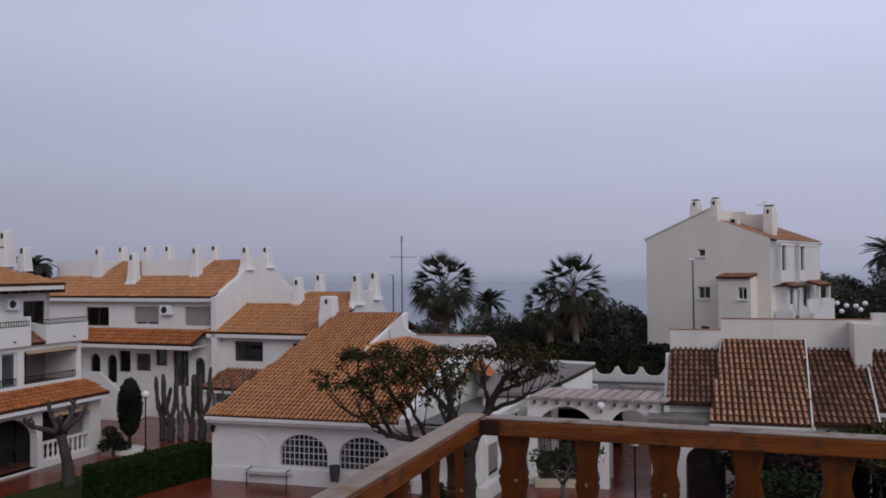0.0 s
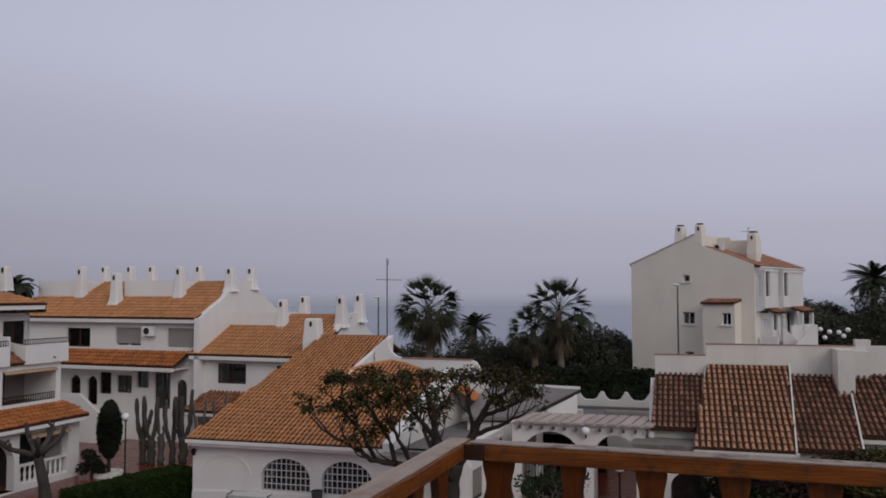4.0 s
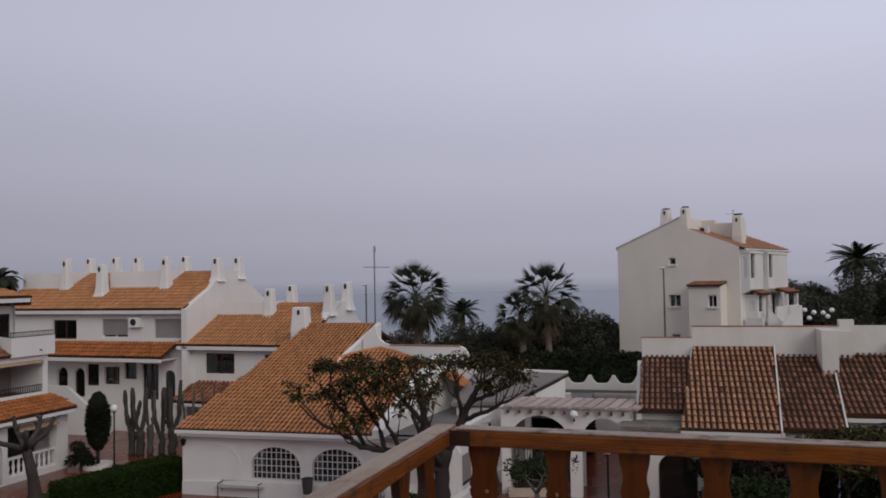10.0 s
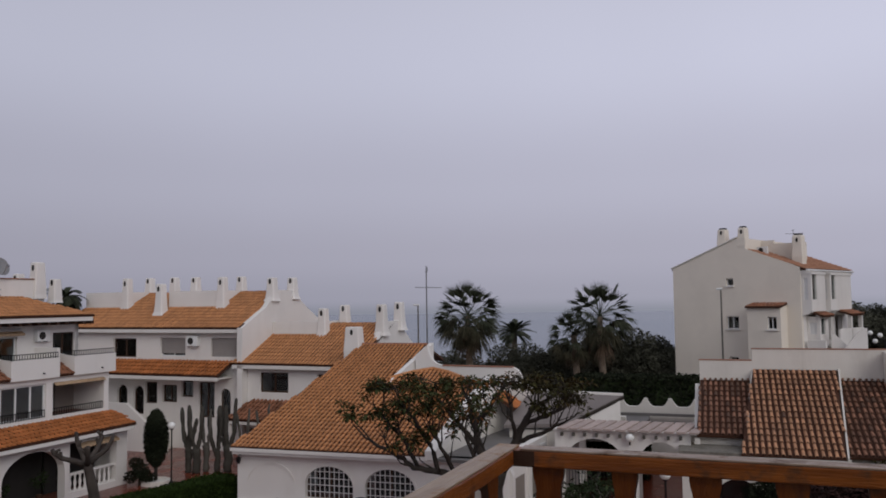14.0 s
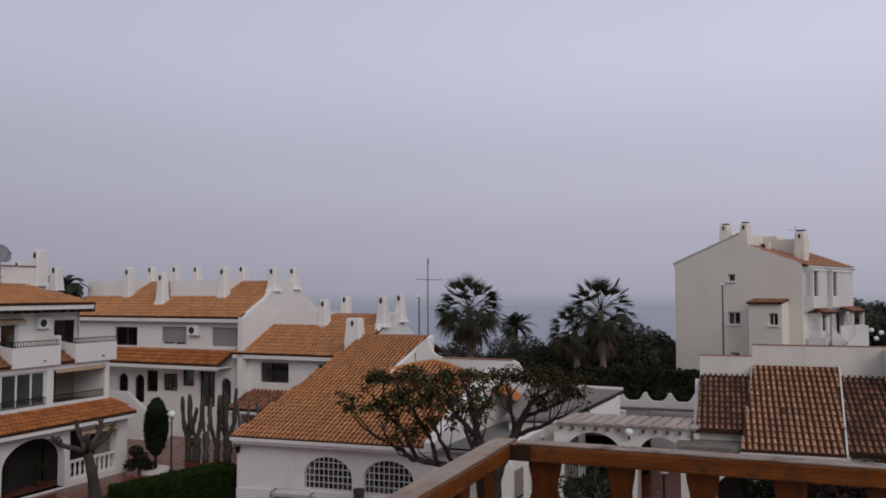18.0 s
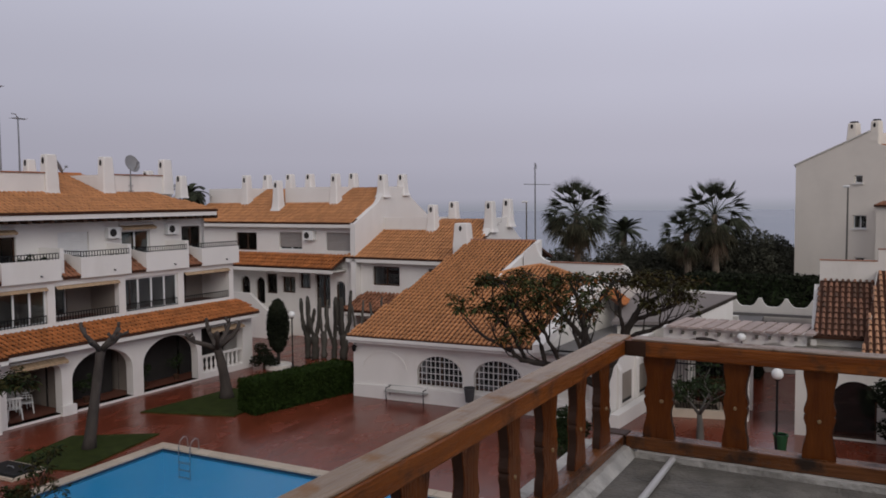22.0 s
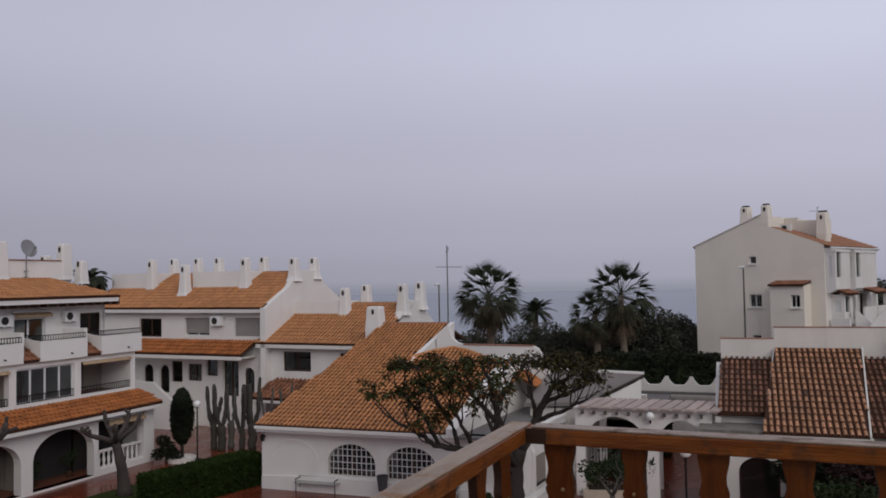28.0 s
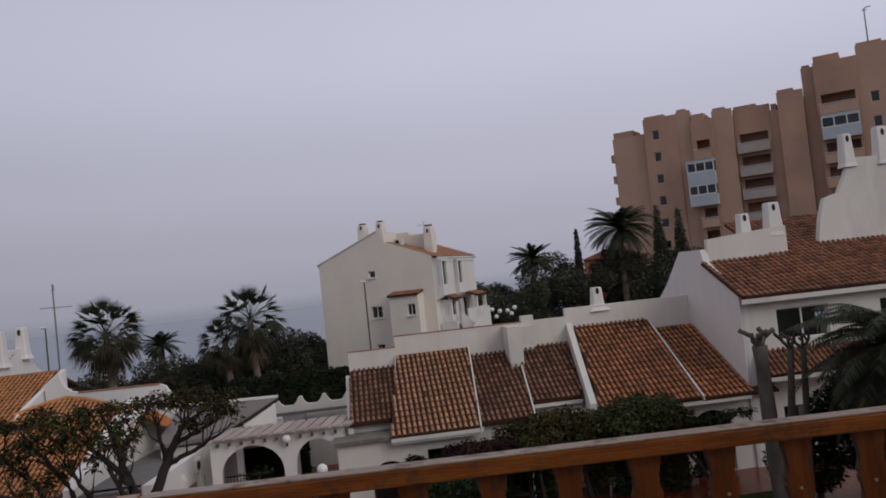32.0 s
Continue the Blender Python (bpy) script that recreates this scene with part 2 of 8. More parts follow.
CURTAIN = material("pale_curtain_fabric", (0.55, 0.53, 0.50), 0.95, 0.08, 2.0, bump=0.1)
# Near black for dark fittings, and for shade in rooms, arches and holes.
DARK = material("dark_fittings_and_shade", (0.035, 0.032, 0.03), 0.9, 0.3, 1.0)
# Beige lowered: shade inside loggias, arcades and recesses is in the colour.
INNER = material("shaded_beige_inner_wall", (0.27, 0.235, 0.205), 0.9, 0.1, 0.7, 0.3, (0.17, 0.14, 0.12), 0.6, 0.1)
PLASTIC = material("white_plastic", (0.75, 0.75, 0.73), 0.35, 0.04, 2.0, bump=0.03)
GREEN_PAINT = material("dark_green_paint", (0.02, 0.07, 0.03), 0.45, 0.15, 4.0)
BARK = material("grey_brown_bark", (0.04, 0.033, 0.028), 0.95, 0.3, 4.0, 0.4, (0.055, 0.045, 0.037), 3.0, 0.8, 25, stretch=(1, 1, 0.4))
BARK_PALE = material("pale_grey_bark", (0.13, 0.12, 0.105), 0.95, 0.35, 3.0, 0.5, (0.045, 0.04, 0.035), 2.0, 0.7, 20, stretch=(1, 1, 0.35))
BARK_TRUNK = material("grey_brown_trunk_bark", (0.07, 0.058, 0.05), 0.95, 0.4, 3.0, 0.6, (0.035, 0.028, 0.024), 2.5, 0.9, 22, stretch=(1, 1, 0.4))
CACTUS = material("pale_corky_cactus", (0.10, 0.093, 0.08), 0.9, 0.3, 3.0, 0.45, (0.07, 0.065, 0.055), 2.0, 0.6, 20, stretch=(1, 1, 0.3))
CACTUS_OLD = material("grey_corky_cactus", (0.06, 0.055, 0.046), 0.9, 0.3, 3.0, 0.5, (0.035, 0.033, 0.028), 2.0, 0.6, 20, stretch=(1, 1, 0.3))
LEAF_RUST = material("rusty_orange_leaf", (0.20, 0.085, 0.03), 0.6, 0.4, 0.6, 0.3, (0.12, 0.07, 0.02), 0.7, 0.0, island=0.5, spec=0.08)
BARK_GREY = material("rough_dark_grey_bark", (0.10, 0.092, 0.082), 0.95, 0.35, 3.0, 0.5, (0.045, 0.041, 0.037), 2.0, 0.8, 18, stretch=(1, 1, 0.35))
PALM_BARK = material("palm_trunk_fibre", (0.19, 0.15, 0.115), 0.95, 0.3, 6.0, 0.3, (0.06, 0.045, 0.035), 3.0, 0.8, 20)
LEAF = material("green_orange_leaf", (0.045, 0.042, 0.015), 0.6, 0.5, 0.7, 0.6, (0.12, 0.052, 0.02), 0.9, 0.0, island=0.55, spec=0.08)
LEAF_OLIVE = material("olive_brown_leaf", (0.044, 0.040, 0.015), 0.7, 0.5, 0.9, 0.6, (0.115, 0.052, 0.016), 1.1, 0.0, island=0.6, spec=0.05)
LEAF_DARK = material("dark_green_leaf", (0.026, 0.04, 0.016), 0.6, 0.4, 0.6, 0.3, (0.05, 0.05, 0.015), 0.7, 0.0, island=0.55, spec=0.08)
# Evergreen leaf taken near black: shade within dense foliage is in the colour.
LEAF_SHADE_BLACK = material("blackish_shaded_leaf", (0.018, 0.022, 0.013), 0.7, 0.4, 0.6, 0.3, (0.03, 0.026, 0.014), 0.7, 0.0, island=0.5, spec=0.05)
LEAF_GREEN = material("mid_green_leaf", (0.05, 0.062, 0.024), 0.6, 0.4, 0.7, 0.4, (0.09, 0.055, 0.02), 0.9, 0.0, island=0.5, spec=0.08)
LEAF_RED = material("dark_red_leaf", (0.036, 0.018, 0.016), 0.6, 0.4, 0.8, 0.3, (0.03, 0.04, 0.015), 0.7, 0.0, island=0.5, spec=0.08)
LEAF_HEDGE = material("clipped_hedge_leaf", (0.021, 0.037, 0.008), 0.7, 0.3, 1.5, 0.3, (0.02, 0.035, 0.01), 1.0, 0.0, island=0.35, spec=0.06)
# Far foliage lightened: distance haze is put into the base colour.
LEAF_PINE = material("hazed_pine_foliage", (0.072, 0.073, 0.054), 0.85, 0.4, 0.3, 0.3, (0.044, 0.045, 0.032), 0.3, 0.0, island=0.3, spec=0.08)
FROND = material("palm_frond_leaf", (0.04, 0.046, 0.029), 0.6, 0.3, 1.0, 0.3, (0.07, 0.06, 0.03), 1.0, 0.0, island=0.5, spec=0.08)
FROND_OLD = material("ageing_palm_frond", (0.058, 0.054, 0.034), 0.75, 0.35, 1.0, 0.4, (0.085, 0.06, 0.035), 0.8, 0.0, island=0.45, spec=0.06)
FROND_DRY = material("dry_palm_frond", (0.10, 0.07, 0.048), 0.9, 0.3, 1.0, 0.0, bump=0.0, island=0.4, spec=0.08)
# Tower bricks paler and greyer: haze in the air is put into both.
BRICK = material("hazed_brown_brick", (0.45, 0.28, 0.20), 0.9, 0.18, 0.25, 0.5, (0.46, 0.34, 0.265), 0.14, 0.3, 4)
BRICK_PALE = material("hazed_pale_brick", (0.50, 0.33, 0.24), 0.9, 0.12, 0.15, 0.35, (0.3, 0.17, 0.11), 0.06, 0.3, 4)
BRICK_GREY = material("grey_balcony_render", (0.42, 0.37, 0.33), 0.9, 0.1, 0.4, 0.4, (0.3, 0.24, 0.2), 0.3, 0.2, 8)
PANEL = material("pale_blue_balcony_panel", (0.46, 0.50, 0.54), 0.5, 0.08, 0.6, 0.2, (0.35, 0.35, 0.35), 0.4, 0.05)
GLOBE = material("opal_glass_globe", (0.85, 0.85, 0.82), 0.25, 0.02, 1.0, bump=0.0)
SEA = material("hazy_sea_water", (0.095, 0.13, 0.17), 0.26, 0.06, 0.004, 0.0, bump=0.22, bump_scale=0.35, rough_vary=0.05, spec=0.4)
PINK = material("pink_villa_render", (0.40, 0.16, 0.11), 0.9, 0.1, 0.5)


def timber(name, light, dark, stain, amount, stretch, rough=0.42, bump=0.35):
    """Old varnished wood: streaks along the grain, worn blotches, dark knots and stains."""
    m = bpy.data.materials.new(name)
    m.use_nodes = True
    ns, ls = m.node_tree.nodes, m.node_tree.links
    b = ns["Principled BSDF"]
    b.inputs["Specular IOR Level"].default_value = 0.3
    tc, mp = ns.new("ShaderNodeTexCoord"), ns.new("ShaderNodeMapping")
    info, add = ns.new("ShaderNodeObjectInfo"), ns.new("ShaderNodeVectorMath")
    mp.inputs["Scale"].default_value = stretch
    ls.new(info.outputs["Random"], add.inputs[1])
    shift = ns.new("ShaderNodeVectorMath")
    shift.operation = "SCALE"
    shift.inputs["Scale"].default_value = 9.0
    ls.new(info.outputs["Random"], shift.inputs[0])
    ls.new(tc.outputs["Object"], add.inputs[0])
    ls.new(shift.outputs["Vector"], add.inputs[1])
    ls.new(add.outputs["Vector"], mp.inputs["Vector"])

    def noise(scale, detail, lo, hi, src):
        n, r = ns.new("ShaderNodeTexNoise"), ns.new("ShaderNodeMapRange")
        n.inputs["Scale"].default_value, n.inputs["Detail"].default_value, n.inputs["Roughness"].default_value = scale, detail, 0.62
        r.inputs["From Min"].default_value, r.inputs["From Max"].default_value = lo, hi
        ls.new(src, n.inputs["Vector"])
        ls.new(n.outputs["Fac"], r.inputs["Value"])
        return r.outputs["Result"]

    def mix(fac, a, c):
        x = ns.new("ShaderNodeMix")
        x.data_type = "RGBA"
        ls.new(fac, x.inputs["Factor"])
        for sock, v in (("A", a), ("B", c)):
            if isinstance(v, tuple):
                x.inputs[sock].default_value = (*v, 1)
            else:
                ls.new(v, x.inputs[sock])
        return x.outputs["Result"]

    grain = noise(14, 6, 0.35, 0.66, mp.outputs["Vector"])
    blot = noise(5.5, 7, 0.50 + 0.1 * (1 - amount), 0.66 + 0.1 * (1 - amount), add.outputs["Vector"])
    fine = noise(70, 3, 0.3, 0.7, mp.outputs["Vector"])
    knot, kr = ns.new("ShaderNodeTexVoronoi"), ns.new("ShaderNodeMapRange")
    knot.inputs["Scale"].default_value = 3.2
    kr.inputs["From Min"].default_value, kr.inputs["From Max"].default_value = 0.075, 0.03
    ls.new(add.outputs["Vector"], knot.inputs["Vector"])
    ls.new(knot.outputs["Distance"], kr.inputs["Value"])
    col = mix(blot, mix(grain, dark, light), stain)
    col = mix(kr.outputs["Result"], col, (0.03, 0.014, 0.008))
    ls.new(col, b.inputs["Base Color"])
    rr = ns.new("ShaderNodeMapRange")
    rr.inputs["To Min"].default_value, rr.inputs["To Max"].default_value = rough - 0.12, rough + 0.22
    ls.new(blot, rr.inputs["Value"])
    ls.new(rr.outputs["Result"], b.inputs["Roughness"])
    bp = ns.new("ShaderNodeBump")
    bp.inputs["Strength"].default_value, bp.inputs["Distance"].default_value = bump, 0.01
    ls.new(fine, bp.inputs["Height"])
    ls.new(bp.outputs["Normal"], b.inputs["Normal"])
    return m


# Balusters darker than the handrail: some of their shade is in the colour.
WOOD = timber("orange_varnished_wood_shaded", (0.215, 0.061, 0.010), (0.115, 0.029, 0.0055), (0.07, 0.028, 0.012), 0.3, (1, 1, 0.15))
WOOD_RAIL = timber("varnished_handrail_wood", (0.34, 0.10, 0.016), (0.19, 0.051, 0.009), (0.10, 0.045, 0.02), 0.6, (0.12, 1, 1))
WOOD_GREY = timber("weathered_grey_wood", (0.44, 0.32, 0.21), (0.30, 0.20, 0.125), (0.34, 0.165, 0.06), 0.8, (0.1, 1, 1), 0.5, 0.6)
WOOD_TOP = timber("pale_rail_wood", (0.40, 0.29, 0.21), (0.25, 0.17, 0.115), (0.13, 0.075, 0.045), 0.8, (0.12, 1, 1), 0.45, 0.5)
WOOD_WET = timber("wet_stained_wood", (0.23, 0.085, 0.028), (0.11, 0.042, 0.016), (0.04, 0.024, 0.015), 0.9, (0.14, 1, 1), 0.36)


def glass(name, tint=(0.75, 0.8, 0.82)):
    """Clear glazing: see-through with a mirror gloss that grows at grazing angles."""
    m = bpy.data.materials.new(name)
    m.use_nodes = True
    ns, ls = m.node_tree.nodes, m.node_tree.links
    ns.clear()
    out, mx = ns.new("ShaderNodeOutputMaterial"), ns.new("ShaderNodeMixShader")
    tr, gl, fr = ns.new("ShaderNodeBsdfTransparent"), ns.new("ShaderNodeBsdfGlossy"), ns.new("ShaderNodeFresnel")
    tr.inputs["Color"].default_value = (*tint, 1)
    gl.inputs["Roughness"].default_value = 0.03
    fr.inputs["IOR"].default_value = 1.5
    ls.new(fr.outputs[0], mx.inputs[0])
    ls.new(tr.outputs[0], mx.inputs[1])
    ls.new(gl.outputs[0], mx.inputs[2])
    ls.new(mx.outputs[0], out.inputs[0])
    return m


ASPHALT = material("grey_roof_felt", (0.16, 0.152, 0.145), 0.75, 0.2, 1.0, 0.4, (0.12, 0.11, 0.10), 0.8, 0.3, 15)
GLASS = glass("window_glass")


def pool_surface():
    m = bpy.data.materials.new("pool_water")
    m.use_nodes = True
    ns, ls = m.node_tree.nodes, m.node_tree.links
    ns.clear()
    out, mx = ns.new("ShaderNodeOutputMaterial"), ns.new("ShaderNodeMixShader")
    tr, gl, fr = ns.new("ShaderNodeBsdfTransparent"), ns.new("ShaderNodeBsdfGlossy"), ns.new("ShaderNodeFresnel")
    tc, nz, bp = ns.new("ShaderNodeTexCoord"), ns.new("ShaderNodeTexNoise"), ns.new("ShaderNodeBump")
    body, deep = ns.new("ShaderNodeBsdfDiffuse"), ns.new("ShaderNodeMixShader")
    body.inputs["Color"].default_value = (0.015, 0.26, 0.50, 1)
    deep.inputs[0].default_value = 0.5
    tr.inputs["Color"].default_value = (0.66, 0.92, 0.99, 1)
    gl.inputs["Roughness"].default_value = 0.22
    fr.inputs["IOR"].default_value = 1.33
    nz.inputs["Scale"].default_value, nz.inputs["Detail"].default_value = 6.0, 4
    bp.inputs["Strength"].default_value, bp.inputs["Distance"].default_value = 0.6, 0.03
    ls.new(tc.outputs["Object"], nz.inputs["Vector"])
    ls.new(nz.outputs["Fac"], bp.inputs["Height"])
    ls.new(bp.outputs["Normal"], gl.inputs["Normal"])
    ls.new(bp.outputs["Normal"], fr.inputs["Normal"])
    ls.new(fr.outputs[0], mx.inputs[0])
    ls.new(tr.outputs[0], deep.inputs[1])
    ls.new(body.outputs[0], deep.inputs[2])
    ls.new(deep.outputs[0], mx.inputs[1])
    ls.new(gl.outputs[0], mx.inputs[2])
    ls.new(mx.outputs[0], out.inputs[0])
    return m


POOL_WATER = pool_surface()


# ---- mesh helpers ----
class Shape:
    """Collects vertices and faces of one mesh."""

    def __init__(self):
        self.v, self.f = [], []

    def add(self, verts, faces):
        n = len(self.v)
        self.v.extend(tuple(p) for p in verts)
        self.f.extend(tuple(i + n for i in f) for f in faces)
        return self

    def box(self, x0, x1, y0, y1, z0, z1):
        x0, x1, y0, y1, z0, z1 = min(x0, x1), max(x0, x1), min(y0, y1), max(y0, y1), min(z0, z1), max(z0, z1)
        return self.add([(x0, y0, z0), (x1, y0, z0), (x1, y1, z0), (x0, y1, z0), (x0, y0, z1), (x1, y0, z1), (x1, y1, z1), (x0, y1, z1)],
                        [(0, 3, 2, 1), (4, 5, 6, 7), (0, 1, 5, 4), (1, 2, 6, 5), (2, 3, 7, 6), (3, 0, 4, 7)])

    def loft(self, rings, cap=True, closed=True):
        n, k = len(rings[0]), len(self.v)
        for r in rings:
            self.v.extend(tuple(p) for p in r)
        for a in range(len(rings) - 1):
            for i in range(n if closed else n - 1):
                j = (i + 1) % n
                self.f.append((k + a * n + i, k + a * n + j, k + (a + 1) * n + j, k + (a + 1) * n + i))
        if cap:
            self.f.append(tuple(k + i for i in reversed(range(n))))
            self.f.append(tuple(k + (len(rings) - 1) * n + i for i in range(n)))
        return self

    def tube(self, points, radii, n=8):
        pts = [Vector(p) for p in points]
        rings = []
        for i, p in enumerate(pts):
            t = (pts[min(i + 1, len(pts) - 1)] - pts[max(i - 1, 0)]).normalized()
            a = t.orthogonal().normalized() if abs(t.z) > 0.95 else Vector((0, 0, 1)).cross(t).normalized()
            b = t.cross(a)
            r = radii[i] if hasattr(radii, "__len__") else radii
            rings.append([p + (a * math.cos(2 * math.pi * j / n) + b * math.sin(2 * math.pi * j / n)) * r for j in range(n)])
        return self.loft(rings)

    def extrude(self, poly, vec):
        """A flat polygon (3D points) swept along vec."""
        n, k = len(poly), len(self.v)
        vec = Vector(vec)
        self.v.extend(tuple(p) for p in poly)
        self.v.extend(tuple(Vector(p) + vec) for p in poly)
        self.f.append(tuple(k + i for i in reversed(range(n))))
        self.f.append(tuple(k + n + i for i in range(n)))
        for i in range(n):
            j = (i + 1) % n
            self.f.append((k + i, k + j, k + n + j, k + n + i))
        return self

    def ball(self, c, r, n=12, m=8, sq=1.0):
        rings = []
        for i in range(1, m):
            a = math.pi * i / m
            rings.append([(c[0] + r * math.sin(a) * math.cos(2 * math.pi * j / n), c[1] + r * math.sin(a) * math.sin(2 * math.pi * j / n),
                           c[2] - r * sq * math.cos(a)) for j in range(n)])
        return self.loft(rings)

    def mesh(self, name, mat, smooth=False, weld=False):
        me = bpy.data.meshes.new(name)
        me.from_pydata(self.v, [], self.f)
        me.materials.append(mat)
        bm = bmesh.new()
        bm.from_mesh(me)
        if weld:
            bmesh.ops.remove_doubles(bm, verts=bm.verts, dist=0.0005)
        bmesh.ops.recalc_face_normals(bm, faces=bm.faces)
        bm.to_mesh(me)
        bm.free()
        if smooth:
            me.polygons.foreach_set("use_smooth", [True] * len(me.polygons))
        return me


def part(name, shape, mat, parent=None, label="", smooth=False, fix=True):
    """One mesh object, under a thing or part where one is given."""
    if fix:
        me = shape.mesh(name, mat, smooth)
    elif fix is None:
        me = shape.mesh(name, mat, smooth, True)
    else:
        me = bpy.data.meshes.new(name)
        me.from_pydata(shape.v, [], shape.f)
        me.materials.append(mat)
        if smooth:
            me.polygons.foreach_set("use_smooth", [True] * len(me.polygons))
    ob = new(name, me)
    ob.parent = parent
    if label:
        ob["label"] = label
    return ob


def pieces(name, shape, mat, parent, places):
    """Alike pieces of one part, each an object of its own on one mesh."""
    me = shape.mesh(name, mat)
    for x, y, z in places:
        ob = new(name, me)
        ob.parent = parent
        ob.matrix_basis = pose(x, y, z)


def thing(name, m, label, category, group="", kind=""):
    ob = new(name)
    ob.matrix_world = m
    return tagged(ob, label, category, group, kind)


def wall_shape(x0, x1, z0, z1, y0, th, openings=(), top=None):
    """A wall along x from front y0 to y0 + th, with openings (x0, x1, z0, z1, rise) cut through; rise: height of the arched head.
    top: optional list of (x, z) for an uneven top."""
    s = Shape()
    xs = {x0, x1}
    for o in openings:
        a, b, rise = o[0], o[1], o[4] if len(o) > 4 else 0
        steps = 14 if rise else 1
        for i in range(steps + 1):
            u = i / steps
            xs.add(round(a + (b - a) * (0.5 - 0.5 * math.cos(math.pi * u) if rise else u), 5))
    if top:
        xs.update(p[0] for p in top if x0 <= p[0] <= x1)
    xs = sorted(xs)

    def head(o, x):
        a, b, rise = o[0], o[1], o[4] if len(o) > 4 else 0
        if not rise:
            return o[3]
        q = max(-1, min(1, (2 * x - a - b) / (b - a)))
        return o[3] - rise + rise * math.sqrt(max(0, 1 - q * q))

    def topz(x):
        return z1 if not top else float(np.interp(x, [p[0] for p in top], [p[1] for p in top]))

    y1 = y0 + th
    for a, b in zip(xs, xs[1:]):
        if b - a < 1e-6:
            continue
        mid = (a + b) / 2
        here = sorted((o for o in openings if o[0] < mid < o[1]), key=lambda o: o[2])
        lo = (z0, z0)
        spans = []
        for o in here:
            spans.append((lo, (o[2], o[2])))
            lo = (head(o, a), head(o, b))
        spans.append((lo, (topz(a), topz(b))))
        for (la, lb), (ha, hb) in spans:
            if ha - la < 1e-4 and hb - lb < 1e-4:
                continue
            s.add([(a, y0, la), (b, y0, lb), (b, y0, hb), (a, y0, ha), (a, y1, la), (b, y1, lb), (b, y1, hb), (a, y1, ha)],
                  [(0, 1, 2, 3), (5, 4, 7, 6), (3, 2, 6, 7), (0, 4, 5, 1)])
    for o in openings:
        for x, flip in ((o[0], 1), (o[1], 0)):
            h = head(o, x)
            if h > o[2] + 1e-4:
                s.add([(x, y0, o[2]), (x, y1, o[2]), (x, y1, h), (x, y0, h)], [(0, 1, 2, 3) if flip else (3, 2, 1, 0)])
    for x, flip in ((x0, 1), (x1, 0)):
        s.add([(x, y0, z0), (x, y1, z0), (x, y1, topz(x)), (x, y0, topz(x))], [(3, 2, 1, 0) if flip else (0, 1, 2, 3)])
    return s


def wall(name, parent, mat, *a, label="", **k):
    return part(name, wall_shape(*a, **k), mat, parent, label, fix=None)


def inside(poly, x, y):
    r, n = False, len(poly)
    for i in range(n):
        (ax, ay), (bx, by) = poly[i], poly[i - 1]
        if (ay > y) != (by > y) and x < (bx - ax) * (y - ay) / (by - ay) + ax:
            r = not r
    return r


def tile_verts(w, ln, rise, lift):
    """A barrel tile: along x across, y up the slope, z proud; narrower at its upper end; well lifted ones show their hollow end."""
    v, n = [], 4
    for y, k, dz in ((0, 1.0, lift), (ln, 0.86, 0)):
        for i in range(n + 1):
            a = math.pi * i / n
            v.append((-math.cos(a) * w / 2 * k, y, math.sin(a) * rise * k + dz))
    f = [(i, i + 1, n + 2 + i, n + 1 + i) for i in range(n)]
    if lift < 0.05:
        f.append(tuple(range(n, -1, -1)))
    return v, f


def tile_roof(parent, origin, along, up, poly, mat, pitch=0.23, course=0.36, depth=0.1, name="roof", label="", deck=None, seed=1, skip=None, rise=0.3):
    """A pitched roof: a deck of the polygon's shape (u along the eave, w up the slope) and rows of barrel tiles laid on it."""
    o, eu, ew = Vector(origin), Vector(along).normalized(), Vector(up).normalized()
    en = eu.cross(ew)
    if en.z < 0:
        en = -en
    to = lambda u, w, h=0: o + eu * u + ew * w + en * h
    base = Shape().extrude([to(u, w) for u, w in poly], -en * depth)
    roof = part(name, base, deck or DECK, parent, label)
    rnd = random.Random(seed)
    tv, tf = tile_verts(pitch * (0.6 if rise > 0.35 else 0.66 if rise > 0.25 else 0.78), course * 1.12, pitch * rise, 0.065 if course > 0.37 else 0.045 if rise > 0.25 else 0.024)
    sh = Shape()
    us, ws = [p[0] for p in poly], [p[1] for p in poly]
    rows = int((max(ws) - min(ws)) / course) + 1
    cols = int((max(us) - min(us)) / pitch) + 1
    nrm = 0.004
    for r in range(rows):
        w = min(ws) + r * course - 0.03
        for c in range(cols):
            u = min(us) + (c + 0.5) * pitch
            if not inside(poly, u, max(w + course * 0.5, min(ws) + 0.02)):
                continue
            if skip and skip(u, w):
                continue
            du, dw, dh = rnd.uniform(-0.008, 0.008), rnd.uniform(-0.015, 0.015), rnd.uniform(0, 0.008)
            tw = rnd.uniform(-0.03, 0.03)
            sh.add([to(u + x + du + y * tw, w + y + dw, z + nrm + dh) for x, y, z in tv], tf)
    if sh.v:
        tiles = part("roof_tiles", sh, mat, roof, fix=False)
        tiles["kind"] = "stuff"
    return roof


